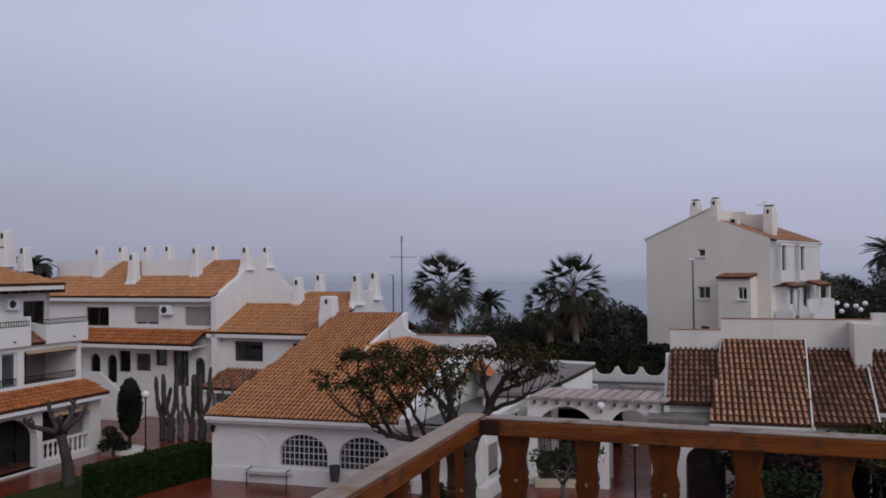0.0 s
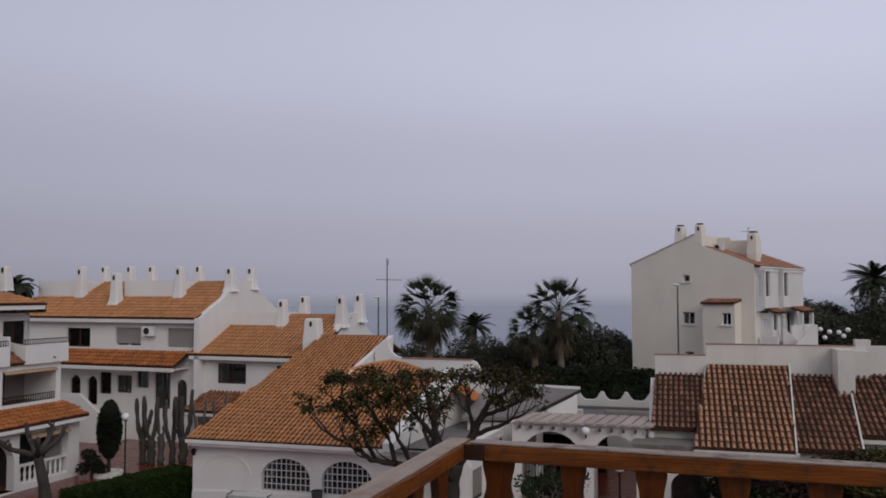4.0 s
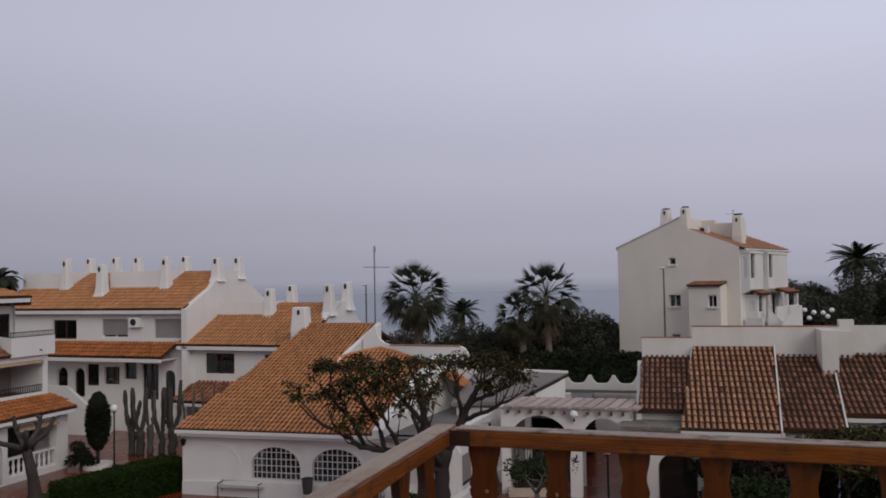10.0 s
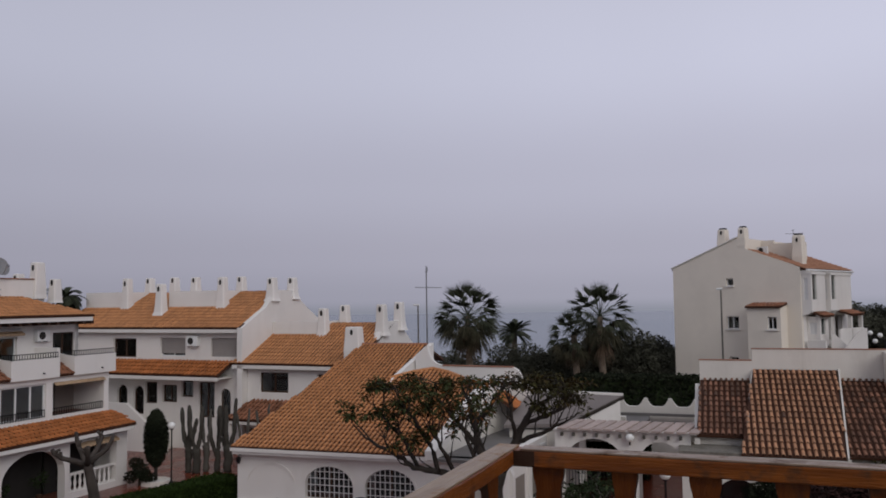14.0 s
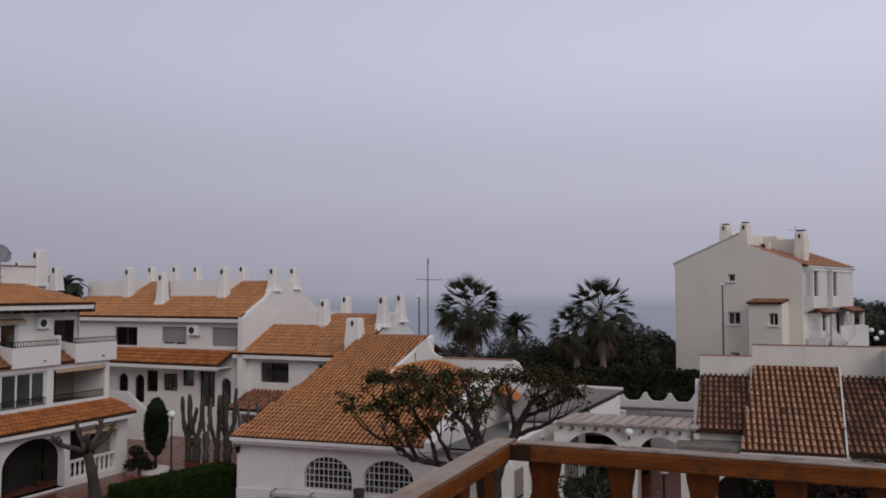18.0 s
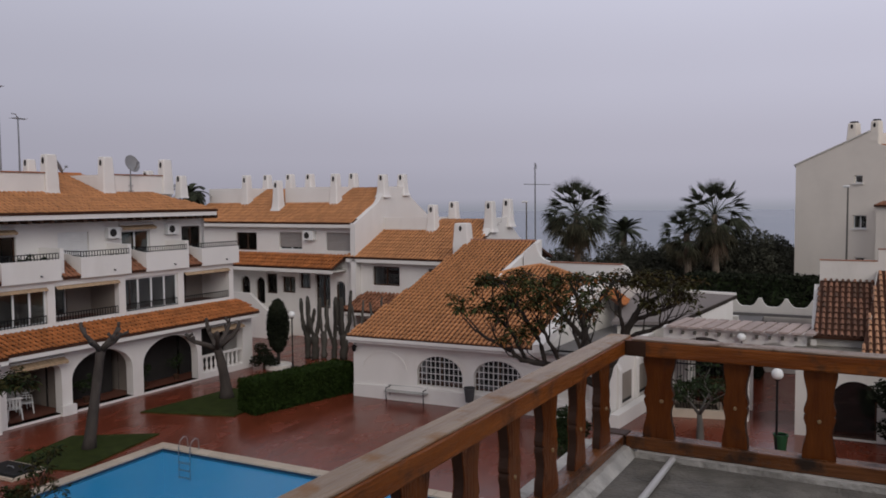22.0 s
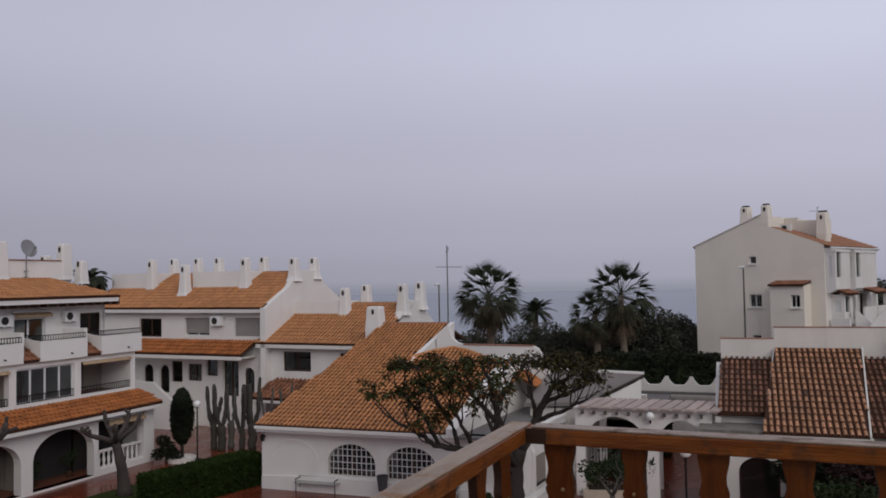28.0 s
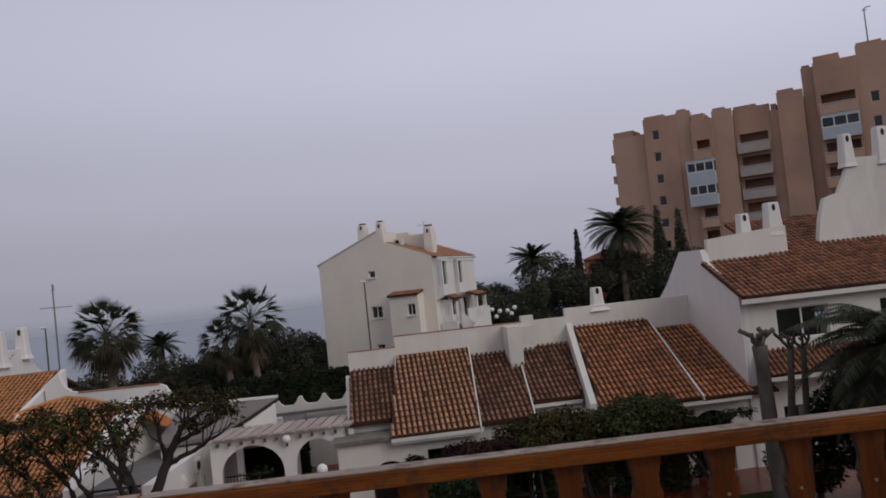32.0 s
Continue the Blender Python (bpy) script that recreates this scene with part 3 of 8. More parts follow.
def chimney(parent, x, y, z, h, w=0.55, d=0.5, vent="y", mat=None, flare=0.5):
    """A rendered chimney with a swept foot, a rounded head and an oval smoke hole."""
    mat = mat or WHITE
    prof = ((0, 1 + flare), (0.12, 1 + flare * 0.45), (0.3, 1.08), (0.6, 0.98), (0.93, 0.9), (0.985, 0.86), (1.0, 0.72))
    rings = []
    for t, k in prof:
        a, b, r = w / 2 * k, d / 2 * k, 0.06
        rings.append([(x + sx * (a - (r if i % 2 else 0)), y + sy * (b - (0 if i % 2 else r)), z + h * t)
                      for sx, sy, i in ((-1, -1, 0), (-1, -1, 1), (1, -1, 1), (1, -1, 0), (1, 1, 0), (1, 1, 1), (-1, 1, 1), (-1, 1, 0))])
    c = part("chimney", Shape().loft(rings), mat, parent)
    s, n = Shape(), 10
    rw, rh, zc = 0.075, 0.15, z + h * 0.84
    faces = {"y": ((0, -1),), "x": ((1, 0),), "-x": ((-1, 0),)}[vent]
    for fx, fy in faces:
        off = d / 2 * 0.95 if fy else w / 2 * 0.95
        ring = lambda dep, k: [(x + (fx * (off + dep)) + (-fy * math.cos(2 * math.pi * i / n) * rw * k if fy else 0),
                                y + (fy * (off + dep)) + (fx * math.cos(2 * math.pi * i / n) * rw * k if fx else 0),
                                zc + math.sin(2 * math.pi * i / n) * rh * k) for i in range(n)]
        s.loft([ring(-0.06, 1), ring(0.012, 1)])
    # Solid dark plug: the hole's shade is put into its colour.
    part("smoke_hole", s, DARK, c, "dark oval smoke hole")
    return c


def window(parent, x0, x1, z0, z1, y, leaves=2, frame=None, fw=0.06, name="window", shutter=0.0, rows=1, deep=True, curtain=0.0, blind=None):
    """A glazed window set in an opening: frame bars and one pane per leaf; shutter: how far a roller shutter is let down."""
    frame = frame or ALU
    s = Shape()
    s.box(x0, x0 + fw, y, y + 0.07, z0, z1).box(x1 - fw, x1, y, y + 0.07, z0, z1)
    s.box(x0 + fw, x1 - fw, y, y + 0.07, z0, z0 + fw).box(x0 + fw, x1 - fw, y, y + 0.07, z1 - fw, z1)
    for i in range(1, leaves):
        c = x0 + (x1 - x0) * i / leaves
        s.box(c - fw * 0.55, c + fw * 0.55, y + 0.005, y + 0.065, z0 + fw, z1 - fw)
    for i in range(1, rows):
        c = z0 + (z1 - z0) * i / rows
        s.box(x0 + fw, x1 - fw, y + 0.01, y + 0.06, c - fw * 0.4, c + fw * 0.4)
    w = part(name, s, frame, parent)
    for i in range(leaves):
        a, b = x0 + (x1 - x0) * i / leaves + fw * 0.5, x0 + (x1 - x0) * (i + 1) / leaves - fw * 0.5
        p = part("pane", Shape().box(a, b, y + 0.03, y + 0.038, z0 + fw * 0.5, z1 - fw * 0.5), GLASS, w)
        p.visible_shadow = False
    if shutter:
        n = max(3, int((z1 - z0) * shutter / 0.07))
        dz = ((z1 - z0) * shutter - 0.01) / n
        prof = []
        for i in range(n):
            t = z1 - 0.005 - i * dz
            prof += [(y - 0.022, t), (y - 0.034, t - dz * 0.25), (y - 0.034, t - dz * 0.75), (y - 0.022, t - dz * 0.97)]
        prof += [(y - 0.01, z1 - 0.005 - n * dz), (y - 0.01, z1 - 0.005)]
        s = Shape().extrude([(x0 + 0.02, p, q) for p, q in prof], (x1 - x0 - 0.04, 0, 0))
        part("roller_shutter", s, blind or SHUTTER, w, "lowered roller shutter")
    if curtain:
        s, n = Shape(), 8
        fold = [(x0 + 0.04 + (x1 - x0 - 0.08) * curtain * j / n, y + 0.2 + 0.03 * (j % 2)) for j in range(n + 1)]
        s.extrude([(px, py, z0 + 0.03) for px, py in fold] + [(px, py + 0.01, z0 + 0.03) for px, py in reversed(fold)], (0, 0, z1 - z0 - 0.06))
        part("curtain", s, CURTAIN, w, "pale drawn curtain")
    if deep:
        # Dark sheet behind the glass: an unlit room's shade as a colour.
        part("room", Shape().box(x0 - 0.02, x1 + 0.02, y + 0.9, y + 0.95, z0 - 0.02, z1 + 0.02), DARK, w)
    return w


def railing(parent, p0, p1, z0, z1, step=0.13, mat=None, name="railing", bar=0.012):
    """An iron railing from p0 to p1 (x, y): two rails and upright bars."""
    mat = mat or IRON
    a, b = Vector((*p0, 0)), Vector((*p1, 0))
    t = (b - a)
    ln = t.length
    t.normalize()
    q = Vector((-t.y, t.x, 0))
    s = Shape()

    def bar_box(u0, u1, h, za, zb):
        pts = [a + t * u0 - q * h, a + t * u1 - q * h, a + t * u1 + q * h, a + t * u0 + q * h]
        s.loft([[(p.x, p.y, za) for p in pts], [(p.x, p.y, zb) for p in pts]])

    bar_box(0, ln, 0.02, z1 - 0.035, z1)
    bar_box(0, ln, 0.016, z0 + 0.03, z0 + 0.055)
    n = max(2, int(ln / step))
    for i in range(n + 1):
        u = ln * i / n
        bar_box(max(0, u - bar), min(ln, u + bar), bar, z0, z1 - 0.035)
    return part(name, s, mat, parent, "black iron railing")


# ---- ground, sea, paving, pool ----
POOL = pose(-14.25, 25.65, 0, 0, 0, -17.75)
PX, PY, RIM = 13.2, -9.8, 0.42


def sheet(name, m, xs, ys, z, mat, hole, label, category, th=0.0):
    """A ground sheet cut into a grid, with one cell left open; th: its thickness downwards."""
    s = Shape()
    for a, b in zip(xs, xs[1:]):
        for c, d in zip(ys, ys[1:]):
            if (a, c) == hole:
                continue
            if th:
                s.box(a, b, c, d, z - th, z)
            else:
                s.add([(a, c, z), (b, c, z), (b, d, z), (a, d, z)], [(0, 1, 2, 3)])
    ob = part(name, s, mat, None)
    ob.matrix_world = m
    return tagged(ob, label, category, kind="structure")


sheet("ground", POOL, (-150, 0, PX, 200), (-140, PY, 0, 66), -0.03, EARTH, (0, PY), "brown bare earth under the gardens", "ground")
sheet("pavement", POOL, (-13.0, 0, PX, 40), (-30, PY, 0, 22.0), 0.0, PAVE, (0, PY), "wet red terracotta paving round the pool", "paving")
sea = part("water", Shape().add([(-1400, -300, -2.5), (1400, -300, -2.5), (1400, 680, -2.5), (-1400, 680, -2.5)], [(0, 1, 2, 3)]), SEA, fix=False)
tagged(sea, "grey blue sea fading into drizzle haze", "sea", kind="structure")

pool = thing("swimming_pool", POOL, "rectangular swimming pool with blue water and pale stone coping", "swimming pool")
s = Shape()
s.box(0, RIM, PY, 0, -1.6, -0.02).box(PX - RIM, PX, PY, 0, -1.6, -0.02).box(RIM, PX - RIM, PY, PY + RIM, -1.6, -0.02)
s.box(RIM, PX - RIM, -RIM, 0, -1.6, -0.02).box(0, PX, PY, 0, -1.75, -1.6)
part("basin", s, POOL_TILE, pool, "light blue pool lining")
band = Shape().box(RIM, PX - RIM, PY + RIM, PY + RIM + 0.012, -0.15, -0.02).box(RIM, PX - RIM, -RIM - 0.012, -RIM, -0.15, -0.02)
band.box(RIM, RIM + 0.012, PY + RIM + 0.012, -RIM - 0.012, -0.15, -0.02).box(PX - RIM - 0.012, PX - RIM, PY + RIM + 0.012, -RIM - 0.012, -0.15, -0.02)
part("waterline_band", band, WATERLINE, pool, "dark blue band at the waterline")
part("water_surface", Shape().add([(RIM, PY + RIM, -0.09), (PX - RIM, PY + RIM, -0.09), (PX - RIM, -RIM, -0.09), (RIM, -RIM, -0.09)], [(0, 1, 2, 3)]), POOL_WATER, pool, "rippled blue water", fix=False).visible_shadow = False
slab = Shape().loft([[(-0.29 + e, -0.21 + e, z), (0.29 - e, -0.21 + e, z), (0.29 - e, 0.21 - e, z), (-0.29 + e, 0.21 - e, z)]
                     for e, z in ((0, -0.018), (0, 0.03), (0.015, 0.045))]).mesh("coping_stone", STONE)


def coping(x, y, rz):
    ob = new("coping_stone", slab)
    ob.parent = pool
    ob.matrix_basis = pose(x, y, 0, 0, 0, rz)


n = 22
for i in range(n):
    for y in (-0.21, PY + 0.21):
        coping(PX * (i + 0.5) / n, y, random.uniform(-0.3, 0.3))
n = 15
for i in range(n):
    for x in (0.21, PX - 0.21):
        coping(x, PY + RIM + (-PY - 2 * RIM) * (i + 0.5) / n, 90 + random.uniform(-0.3, 0.3))
ladder = thing("pool_ladder", POOL @ pose(1.5, -0.35, 0), "chrome pool ladder with two curved handrails", "pool ladder")
for dx in (-0.25, 0.25):
    part("handrail", Shape().tube([(dx, 0.25, 0), (dx, 0.25, 0.3), (dx, 0.2, 0.42), (dx, 0.08, 0.46), (dx, -0.08, 0.38), (dx, -0.16, 0.18), (dx, -0.18, -0.9)], 0.019), GREY_METAL, ladder, smooth=True)
for i in range(3):
    part("step", Shape().box(-0.25, 0.25, -0.23, -0.15, -0.35 - 0.25 * i, -0.31 - 0.25 * i), GREY_METAL, ladder)


# ---- apartment row beside the pool: local x runs towards the sea, y into the building ----
ROW_L = pose(-16.3, 38.3, 0, 0, 0, 69.33)
PIERS = (0.0, -3.3, -6.6, -10.0, -13.1, -16.4, -19.65, -22.9, -26.2)


def apartment(x0, x1, shift, bays, arches, label, hip, boxes, rear, end_wall, doors, lift=0.0):
    b = thing("apartment_building", ROW_L @ pose(0, shift, 0), label, "apartment building", "white apartment row")
    W = lambda nm, *a, **k: wall(nm, b, k.pop("mat", WHITE), *a, **k)
    # arcade
    W("arcade_wall", x0, x1, 0, 2.8, 0, 0.42, arches)
    part("arcade_floor", Shape().box(x0, x1, 0.02, 3.4, -0.05, 0.09), PORCH, b)
    part("arcade_ceiling", Shape().box(x0, x1, 0.42, 3.4, 2.62, 2.75), WHITE, b)
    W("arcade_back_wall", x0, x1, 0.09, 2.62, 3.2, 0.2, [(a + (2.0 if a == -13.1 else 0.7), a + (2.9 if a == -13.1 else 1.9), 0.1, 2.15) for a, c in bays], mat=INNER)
    for a, c in bays:
        window(b, a + (2.0 if a == -13.1 else 0.7), a + (2.9 if a == -13.1 else 1.9), 0.1, 2.15, 3.3, 2, WOOD_DOOR if (a < -14) else ALU, name="patio_door")
    for a, c in bays[:-1]:
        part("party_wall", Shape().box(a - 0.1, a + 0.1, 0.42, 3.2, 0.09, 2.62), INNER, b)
    for xx in (x0, x1):
        part("end_wall", Shape().box(xx - (0.0 if xx == x0 else 0.22), xx + (0.22 if xx == x0 else 0.0), 0.42, 11.0, 0, 2.8), WHITE, b)
    # tiled lean-to over the arcade
    sl = Vector((0, 1.8, 0.5)).normalized()
    tile_roof(b, (x0 - 0.1, -0.6, 2.86), (1, 0, 0), sl, [(0, 0), (x1 - x0 + (0.05 if end_wall else 0.1), 0), (x1 - x0 + (0.3 if end_wall else 0.1), 1.87), (0, 1.87)], TILE, name="lean_to_roof", seed=3)
    part("lean_to_fascia", Shape().box(x0 - 0.1, x1 - (0.1 if end_wall else 0.0), -0.56, -0.48, 2.6, 2.80), WHITE, b)
    pieces("rafter_end", Shape().box(0, 0.09, -0.5, 0.05, 2.62, 2.72), WOOD_DARK, b, [(x0 + 0.2 + 0.55 * j, 0, 0) for j in range(int((x1 - x0 - 0.2) / 0.55) + 1)])
    # first floor loggias
    opn = [(a + 0.17, c - 0.17, 3.52, 5.0) for a, c in bays]
    W("loggia_wall", x0, x1, 3.2, 5.3, 1.2, 0.3, opn)
    part("loggia_floor", Shape().box(x0, x1, 1.5, 3.4, 3.2, 3.4), PORCH, b)
    part("loggia_ceiling", Shape().box(x0, x1, 1.5, 3.4, 5.12, 5.27), WHITE, b)
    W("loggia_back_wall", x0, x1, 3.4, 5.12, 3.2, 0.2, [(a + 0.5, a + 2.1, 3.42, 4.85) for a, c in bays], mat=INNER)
    for i, (a, c) in enumerate(bays):
        window(b, a + 0.5, a + 2.1, 3.42, 4.85, 3.3, 2, WOOD_DOOR if i % 3 == 2 else ALU, name="balcony_door")
        part("party_wall", Shape().box(a - 0.12, a + 0.12, 1.5, 3.2, 3.4, 5.12), INNER, b)
    # balconies of the top floor with tiled strips between them
    part("balcony_slab", Shape().box(x0, x1, 1.1, 2.9, 5.22, 5.34), WHITE, b)
    for i, (a, c) in enumerate(bays):
        l, r = (c - 2.15, c + 0.34) if end_wall else (c - 2.1, c + 0.62) if i and x1 > -15 else (c - 2.75, c - 0.3)
        l = max(l, x0)
        s = Shape()
        s.box(l, r, 0.98, 1.12, 5.24, 6.1)
        s.add([(l, 1.12, 5.34), (l + 0.13, 1.12, 5.34), (l + 0.13, 2.6, 5.34), (l, 2.6, 5.34), (l, 1.12, 6.1), (l + 0.13, 1.12, 6.1), (l + 0.13, 2.6, 6.3), (l, 2.6, 6.3)],
              [(0, 3, 2, 1), (4, 5, 6, 7), (0, 1, 5, 4), (1, 2, 6, 5), (2, 3, 7, 6), (3, 0, 4, 7)])
        s.box(r - 0.13, r, 1.12, 2.6, 5.34, 6.1)
        bal = part("balcony", s, WHITE, b, "white solid balcony parapet")
        railing(bal, (l + 0.05, 1.05), (r - 0.05, 1.05), 6.1, 6.36)
        railing(bal, (l + 0.065, 1.1), (l + 0.065, 2.5), 6.12, 6.36)
        part("drain_spout", Shape().tube([((l + r) / 2 + 0.35, 0.99, 5.48), ((l + r) / 2 + 0.35, 0.86, 5.46)], 0.03, 6), DARK, bal)
        if l - x0 > 0.3:
            pl = max(x0, l - (0.78 if end_wall else 0.45))
            tile_roof(b, (pl, 1.0, 5.32), (1, 0, 0), (0, 1.6, 0.9), [(0, 0), (l - pl, 0), (l - pl, 1.84), (0, 1.84)], TILE_DARK, name="tile_strip", pitch=0.2, seed=7 + i)
            if end_wall:
                part("divider", Shape().box(pl - 0.02, pl + 0.16, 1.2, 2.6, 5.3, 6.52), WHITE, b)
    W("upper_wall", x0, x1 - (0.55 if end_wall else 0), 5.3, 7.9 + lift, 2.6, 0.25, [q[:4] for q in doors])
    for a, c, lo_z, hi_z, fr, sh in doors:
        window(b, a, c, lo_z, hi_z, 2.72, 2, fr, name="balcony_door", shutter=sh, blind=ALU, curtain=0.5 if fr == ALU and not sh else 0.0)
    for xx, lo in ((x0, 0.0), (x1, -0.22)):
        low = part("gable_wall", wall_shape(1.5, 11.0, 2.8, 5.3, 0, 0.22), WHITE, b, fix=None)
        low.matrix_basis = pose(xx + lo + 0.22, 0, 0, 0, 0, 90)
        upp = part("gable_wall", wall_shape(2.6, 11.0, 5.3, 7.9 + lift, 0, 0.22), WHITE, b, fix=None)
        upp.matrix_basis = pose(xx + lo + 0.22 - (0.55 if end_wall and lo else 0), 0, 0, 0, 0, 90)
    part("rear_wall", Shape().box(x0, x1, 11.0, 11.2, 0, 7.9 + lift), WHITE, b)
    # main roof
    k = 0.34 - lift / 5.15
    up = Vector((0, 1, k)).normalized()
    ln = math.hypot(5.15, 5.15 * k)
    L = x1 - x0
    e = -0.62 if end_wall else -0.08
    tile_roof(b, (x0 - 0.1, 1.5, 7.97 + lift), (1, 0, 0), up, [(0, 0), (L + 0.1 + e, 0), (L + 0.1 + e - hip, ln), (0, ln)], TILE_SUN, seed=11, pitch=0.21, rise=0.2, label="orange barrel tile roof")
    tile_roof(b, (x0 - 0.1, 11.8, 7.97 + lift), (1, 0, 0), (0, -1, k), [(0, 0), (L + 0.1 + e, 0), (L + 0.1 + e - hip, ln), (0, ln)], TILE_SUN, seed=12, rise=0.2, name="rear_roof")
    if hip:
        hp = [(x1 + e, 1.5, 7.97 + lift), (x1 + e, 11.8, 7.97 + lift), (x1 + e - hip, 6.65, 9.72)]
        part("hip_roof", Shape().extrude(hp, (0, 0, -0.1)), DECK, b)
    part("ridge_tiles", Shape().tube([(x0, 6.65, 9.72), (x1 + e - hip, 6.65, 9.72)], 0.11, 8), TILE, b)
    part("eave_fascia", Shape().box(x0 - 0.05, x1 + e - 0.05, 1.56, 1.64, 7.68 + lift, 7.88 + lift), WHITE, b)
    part("soffit", Shape().box(x0 - 0.05, x1 + e - 0.05, 1.64, 2.6, 7.80 + lift, 7.88 + lift), WHITE_WORN_SHADED, b)
    pieces("rafter_end", Shape().box(0, 0.16, 1.66, 2.6, 7.53, 7.79), WOOD_DARK, b, [(x0 + 0.15 + 0.5 * j, 0, lift) for j in range(int((x1 - x0 - 0.6) / 0.5) + 1)])
    for l, r in boxes:
        s = Shape().box(l, r, 4.0, 4.18, 8.4, 9.66).box(l, l + 0.18, 4.18, 7.5, 8.6, 9.66).box(r - 0.18, r, 4.18, 7.5, 8.6, 9.66)
        box = part("roof_terrace_wall", s, WHITE, b)
        part("wall_coping", Shape().box(l + 0.5, r - 0.5, 3.95, 4.22, 9.663, 9.71), TILE_DARK, b)
        for cx in (l + 0.3, r - 0.3):
            chimney(b, cx, 4.12, 8.75, 1.75, 0.6, 0.5, "-x", flare=0.2)
    for cx, cy, ch in rear:
        chimney(b, cx, cy, 9.3 if cy > 6 else 8.55, ch + (0 if cy > 6 else 0.3), 0.46, 0.46, "-x", flare=0.25)
    return b


bays_a = [(-13.1, -10.0), (-10.0, -6.6), (-6.6, -3.3), (-3.3, 0.0)]
apt_a = apartment(-13.2, 0.12, 0.0, bays_a, [(-12.75, -10.5, 0.09, 2.3, 0.55), (-10.05, -7.15, 0.09, 2.32, 1.0), (-6.6, -3.5, 0.09, 2.36, 1.05), (-3.25, -0.55, 0.28, 2.4)],
                  "three-storey white apartment block with tiled roof and arcade", 4.0, [(-5.3, -1.2), (-11.8, -7.6)], [(-7.0, 6.9, 1.1), (-10.1, 7.0, 1.1), (-1.9, 4.9, 1.1), (-0.75, 3.8, 0.85)], True,
                  [(-12.28, -10.51, 5.4, 7.0, WOOD_DARK, 0), (-8.66, -7.15, 5.4, 7.1, ALU, 0.97), (-5.45, -3.84, 5.4, 7.05, ALU, 0), (-1.92, -0.6, 5.4, 7.15, WOOD_DARK, 0)])
# Added near-black sheets stand in for the shade inside three arches.
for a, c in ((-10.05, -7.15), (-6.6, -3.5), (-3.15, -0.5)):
    part("arcade_shade_sheet", Shape().box(a - 0.1, c + 0.1, 1.5, 1.56, 0.1, 2.6), DARK, apt_a, "dark sheet put in for the shade deep in the arch")
part("pier_base", Shape().box(-10.6, -9.98, -0.16, -0.004, 0, 0.4), WHITE, apt_a)
bays_b = [(-19.65, -16.4), (-16.4, -13.2)]
apt_b = apartment(-19.8, -13.2, -0.4, bays_b, [(-19.3, -16.8, 0.09, 2.3, 0.9), (-16.3, -13.55, 0.09, 2.3, 0.9)],
                  "white apartment block with roof terrace walls and dishes", 0.0, [(-17.9, -13.8)], [(-18.4, 6.9, 1.0), (-13.6, 7.2, 1.1)], False,
                  [(-18.85, -17.15, 5.4, 7.3, WOOD_DOOR, 0), (-15.4, -13.75, 5.4, 7.35, ALU, 0)], 0.22)
bays_c = [(-26.2, -22.9), (-22.9, -19.85)]
apt_c = apartment(-27.0, -19.85, -0.8, bays_c, [(-25.9, -23.2, 0.09, 2.3, 0.9), (-22.6, -20.1, 0.09, 2.3, 0.9)],
                  "white apartment block at the near end of the row", 0.0, [(-25.0, -20.6)], [], False,
                  [(-25.8, -24.2, 5.4, 7.3, ALU, 0), (-21.9, -20.4, 5.4, 7.3, ALU, 0)], 0.34)

# balustrade closing the last arcade bay
for i in range(9):
    x = -3.05 + 0.28 * i
    prof = ((0, 0.07), (0.06, 0.07), (0.1, 0.04), (0.3, 0.075), (0.5, 0.035), (0.6, 0.06), (0.65, 0.06))
    part("baluster", Shape().loft([[(x + r * math.cos(a), 0.2 + r * math.sin(a), 0.33 + z) for a in [2 * math.pi * j / 8 for j in range(8)]] for z, r in prof]), WHITE, apt_a, smooth=True)
part("balustrade_rail", Shape().box(-3.25, -0.55, 0.1, 0.3, 0.98, 1.07), WHITE, apt_a)
part("balustrade_base", Shape().box(-3.25, -0.55, 0.1, 0.3, 0.281, 0.33), WHITE, apt_a)

# striped fabric blinds, glazing and iron rails in the loggia openings
for i, (a, c) in enumerate(bays_a + bays_b + bays_c):
    sh = 0.0 if i < 4 else (-0.4 if i < 6 else -0.8)
    owner = apt_a if i < 4 else (apt_b if i < 6 else apt_c)
    if i in (0, 1, 3, 4, 6):
        s = Shape().add([(a + 0.19, 1.19, 4.99), (c - 0.19, 1.19, 4.99), (c - 0.19, 1.06, 4.9), (a + 0.19, 1.06, 4.9)], [(0, 1, 2, 3)])
        n0 = 12
        for j in range(n0):
            u0, u1 = a + 0.19 + (c - a - 0.38) * j / n0, a + 0.19 + (c - a - 0.38) * (j + 1) / n0
            s.add([(u0, 1.06, 4.9), (u1, 1.06, 4.9), (u1, 1.055, 4.865), ((u0 + u1) / 2, 1.055, 4.85), (u0, 1.055, 4.865)], [(0, 1, 2, 3, 4)])
        part("awning_blind", s, FABRIC, owner, "rolled sand-coloured awning blind")
    if i in (2, 5, 0):
        window(owner, a + 0.18, c - 0.18, 3.52, 4.99, 1.3, 4, ALU, fw=0.07, name="loggia_glazing", deep=False)
    railing(owner, (a + 0.2, 1.26), (c - 0.2, 1.26), 3.52, 3.86, mat=WOOD_DOOR if i == 4 else IRON)


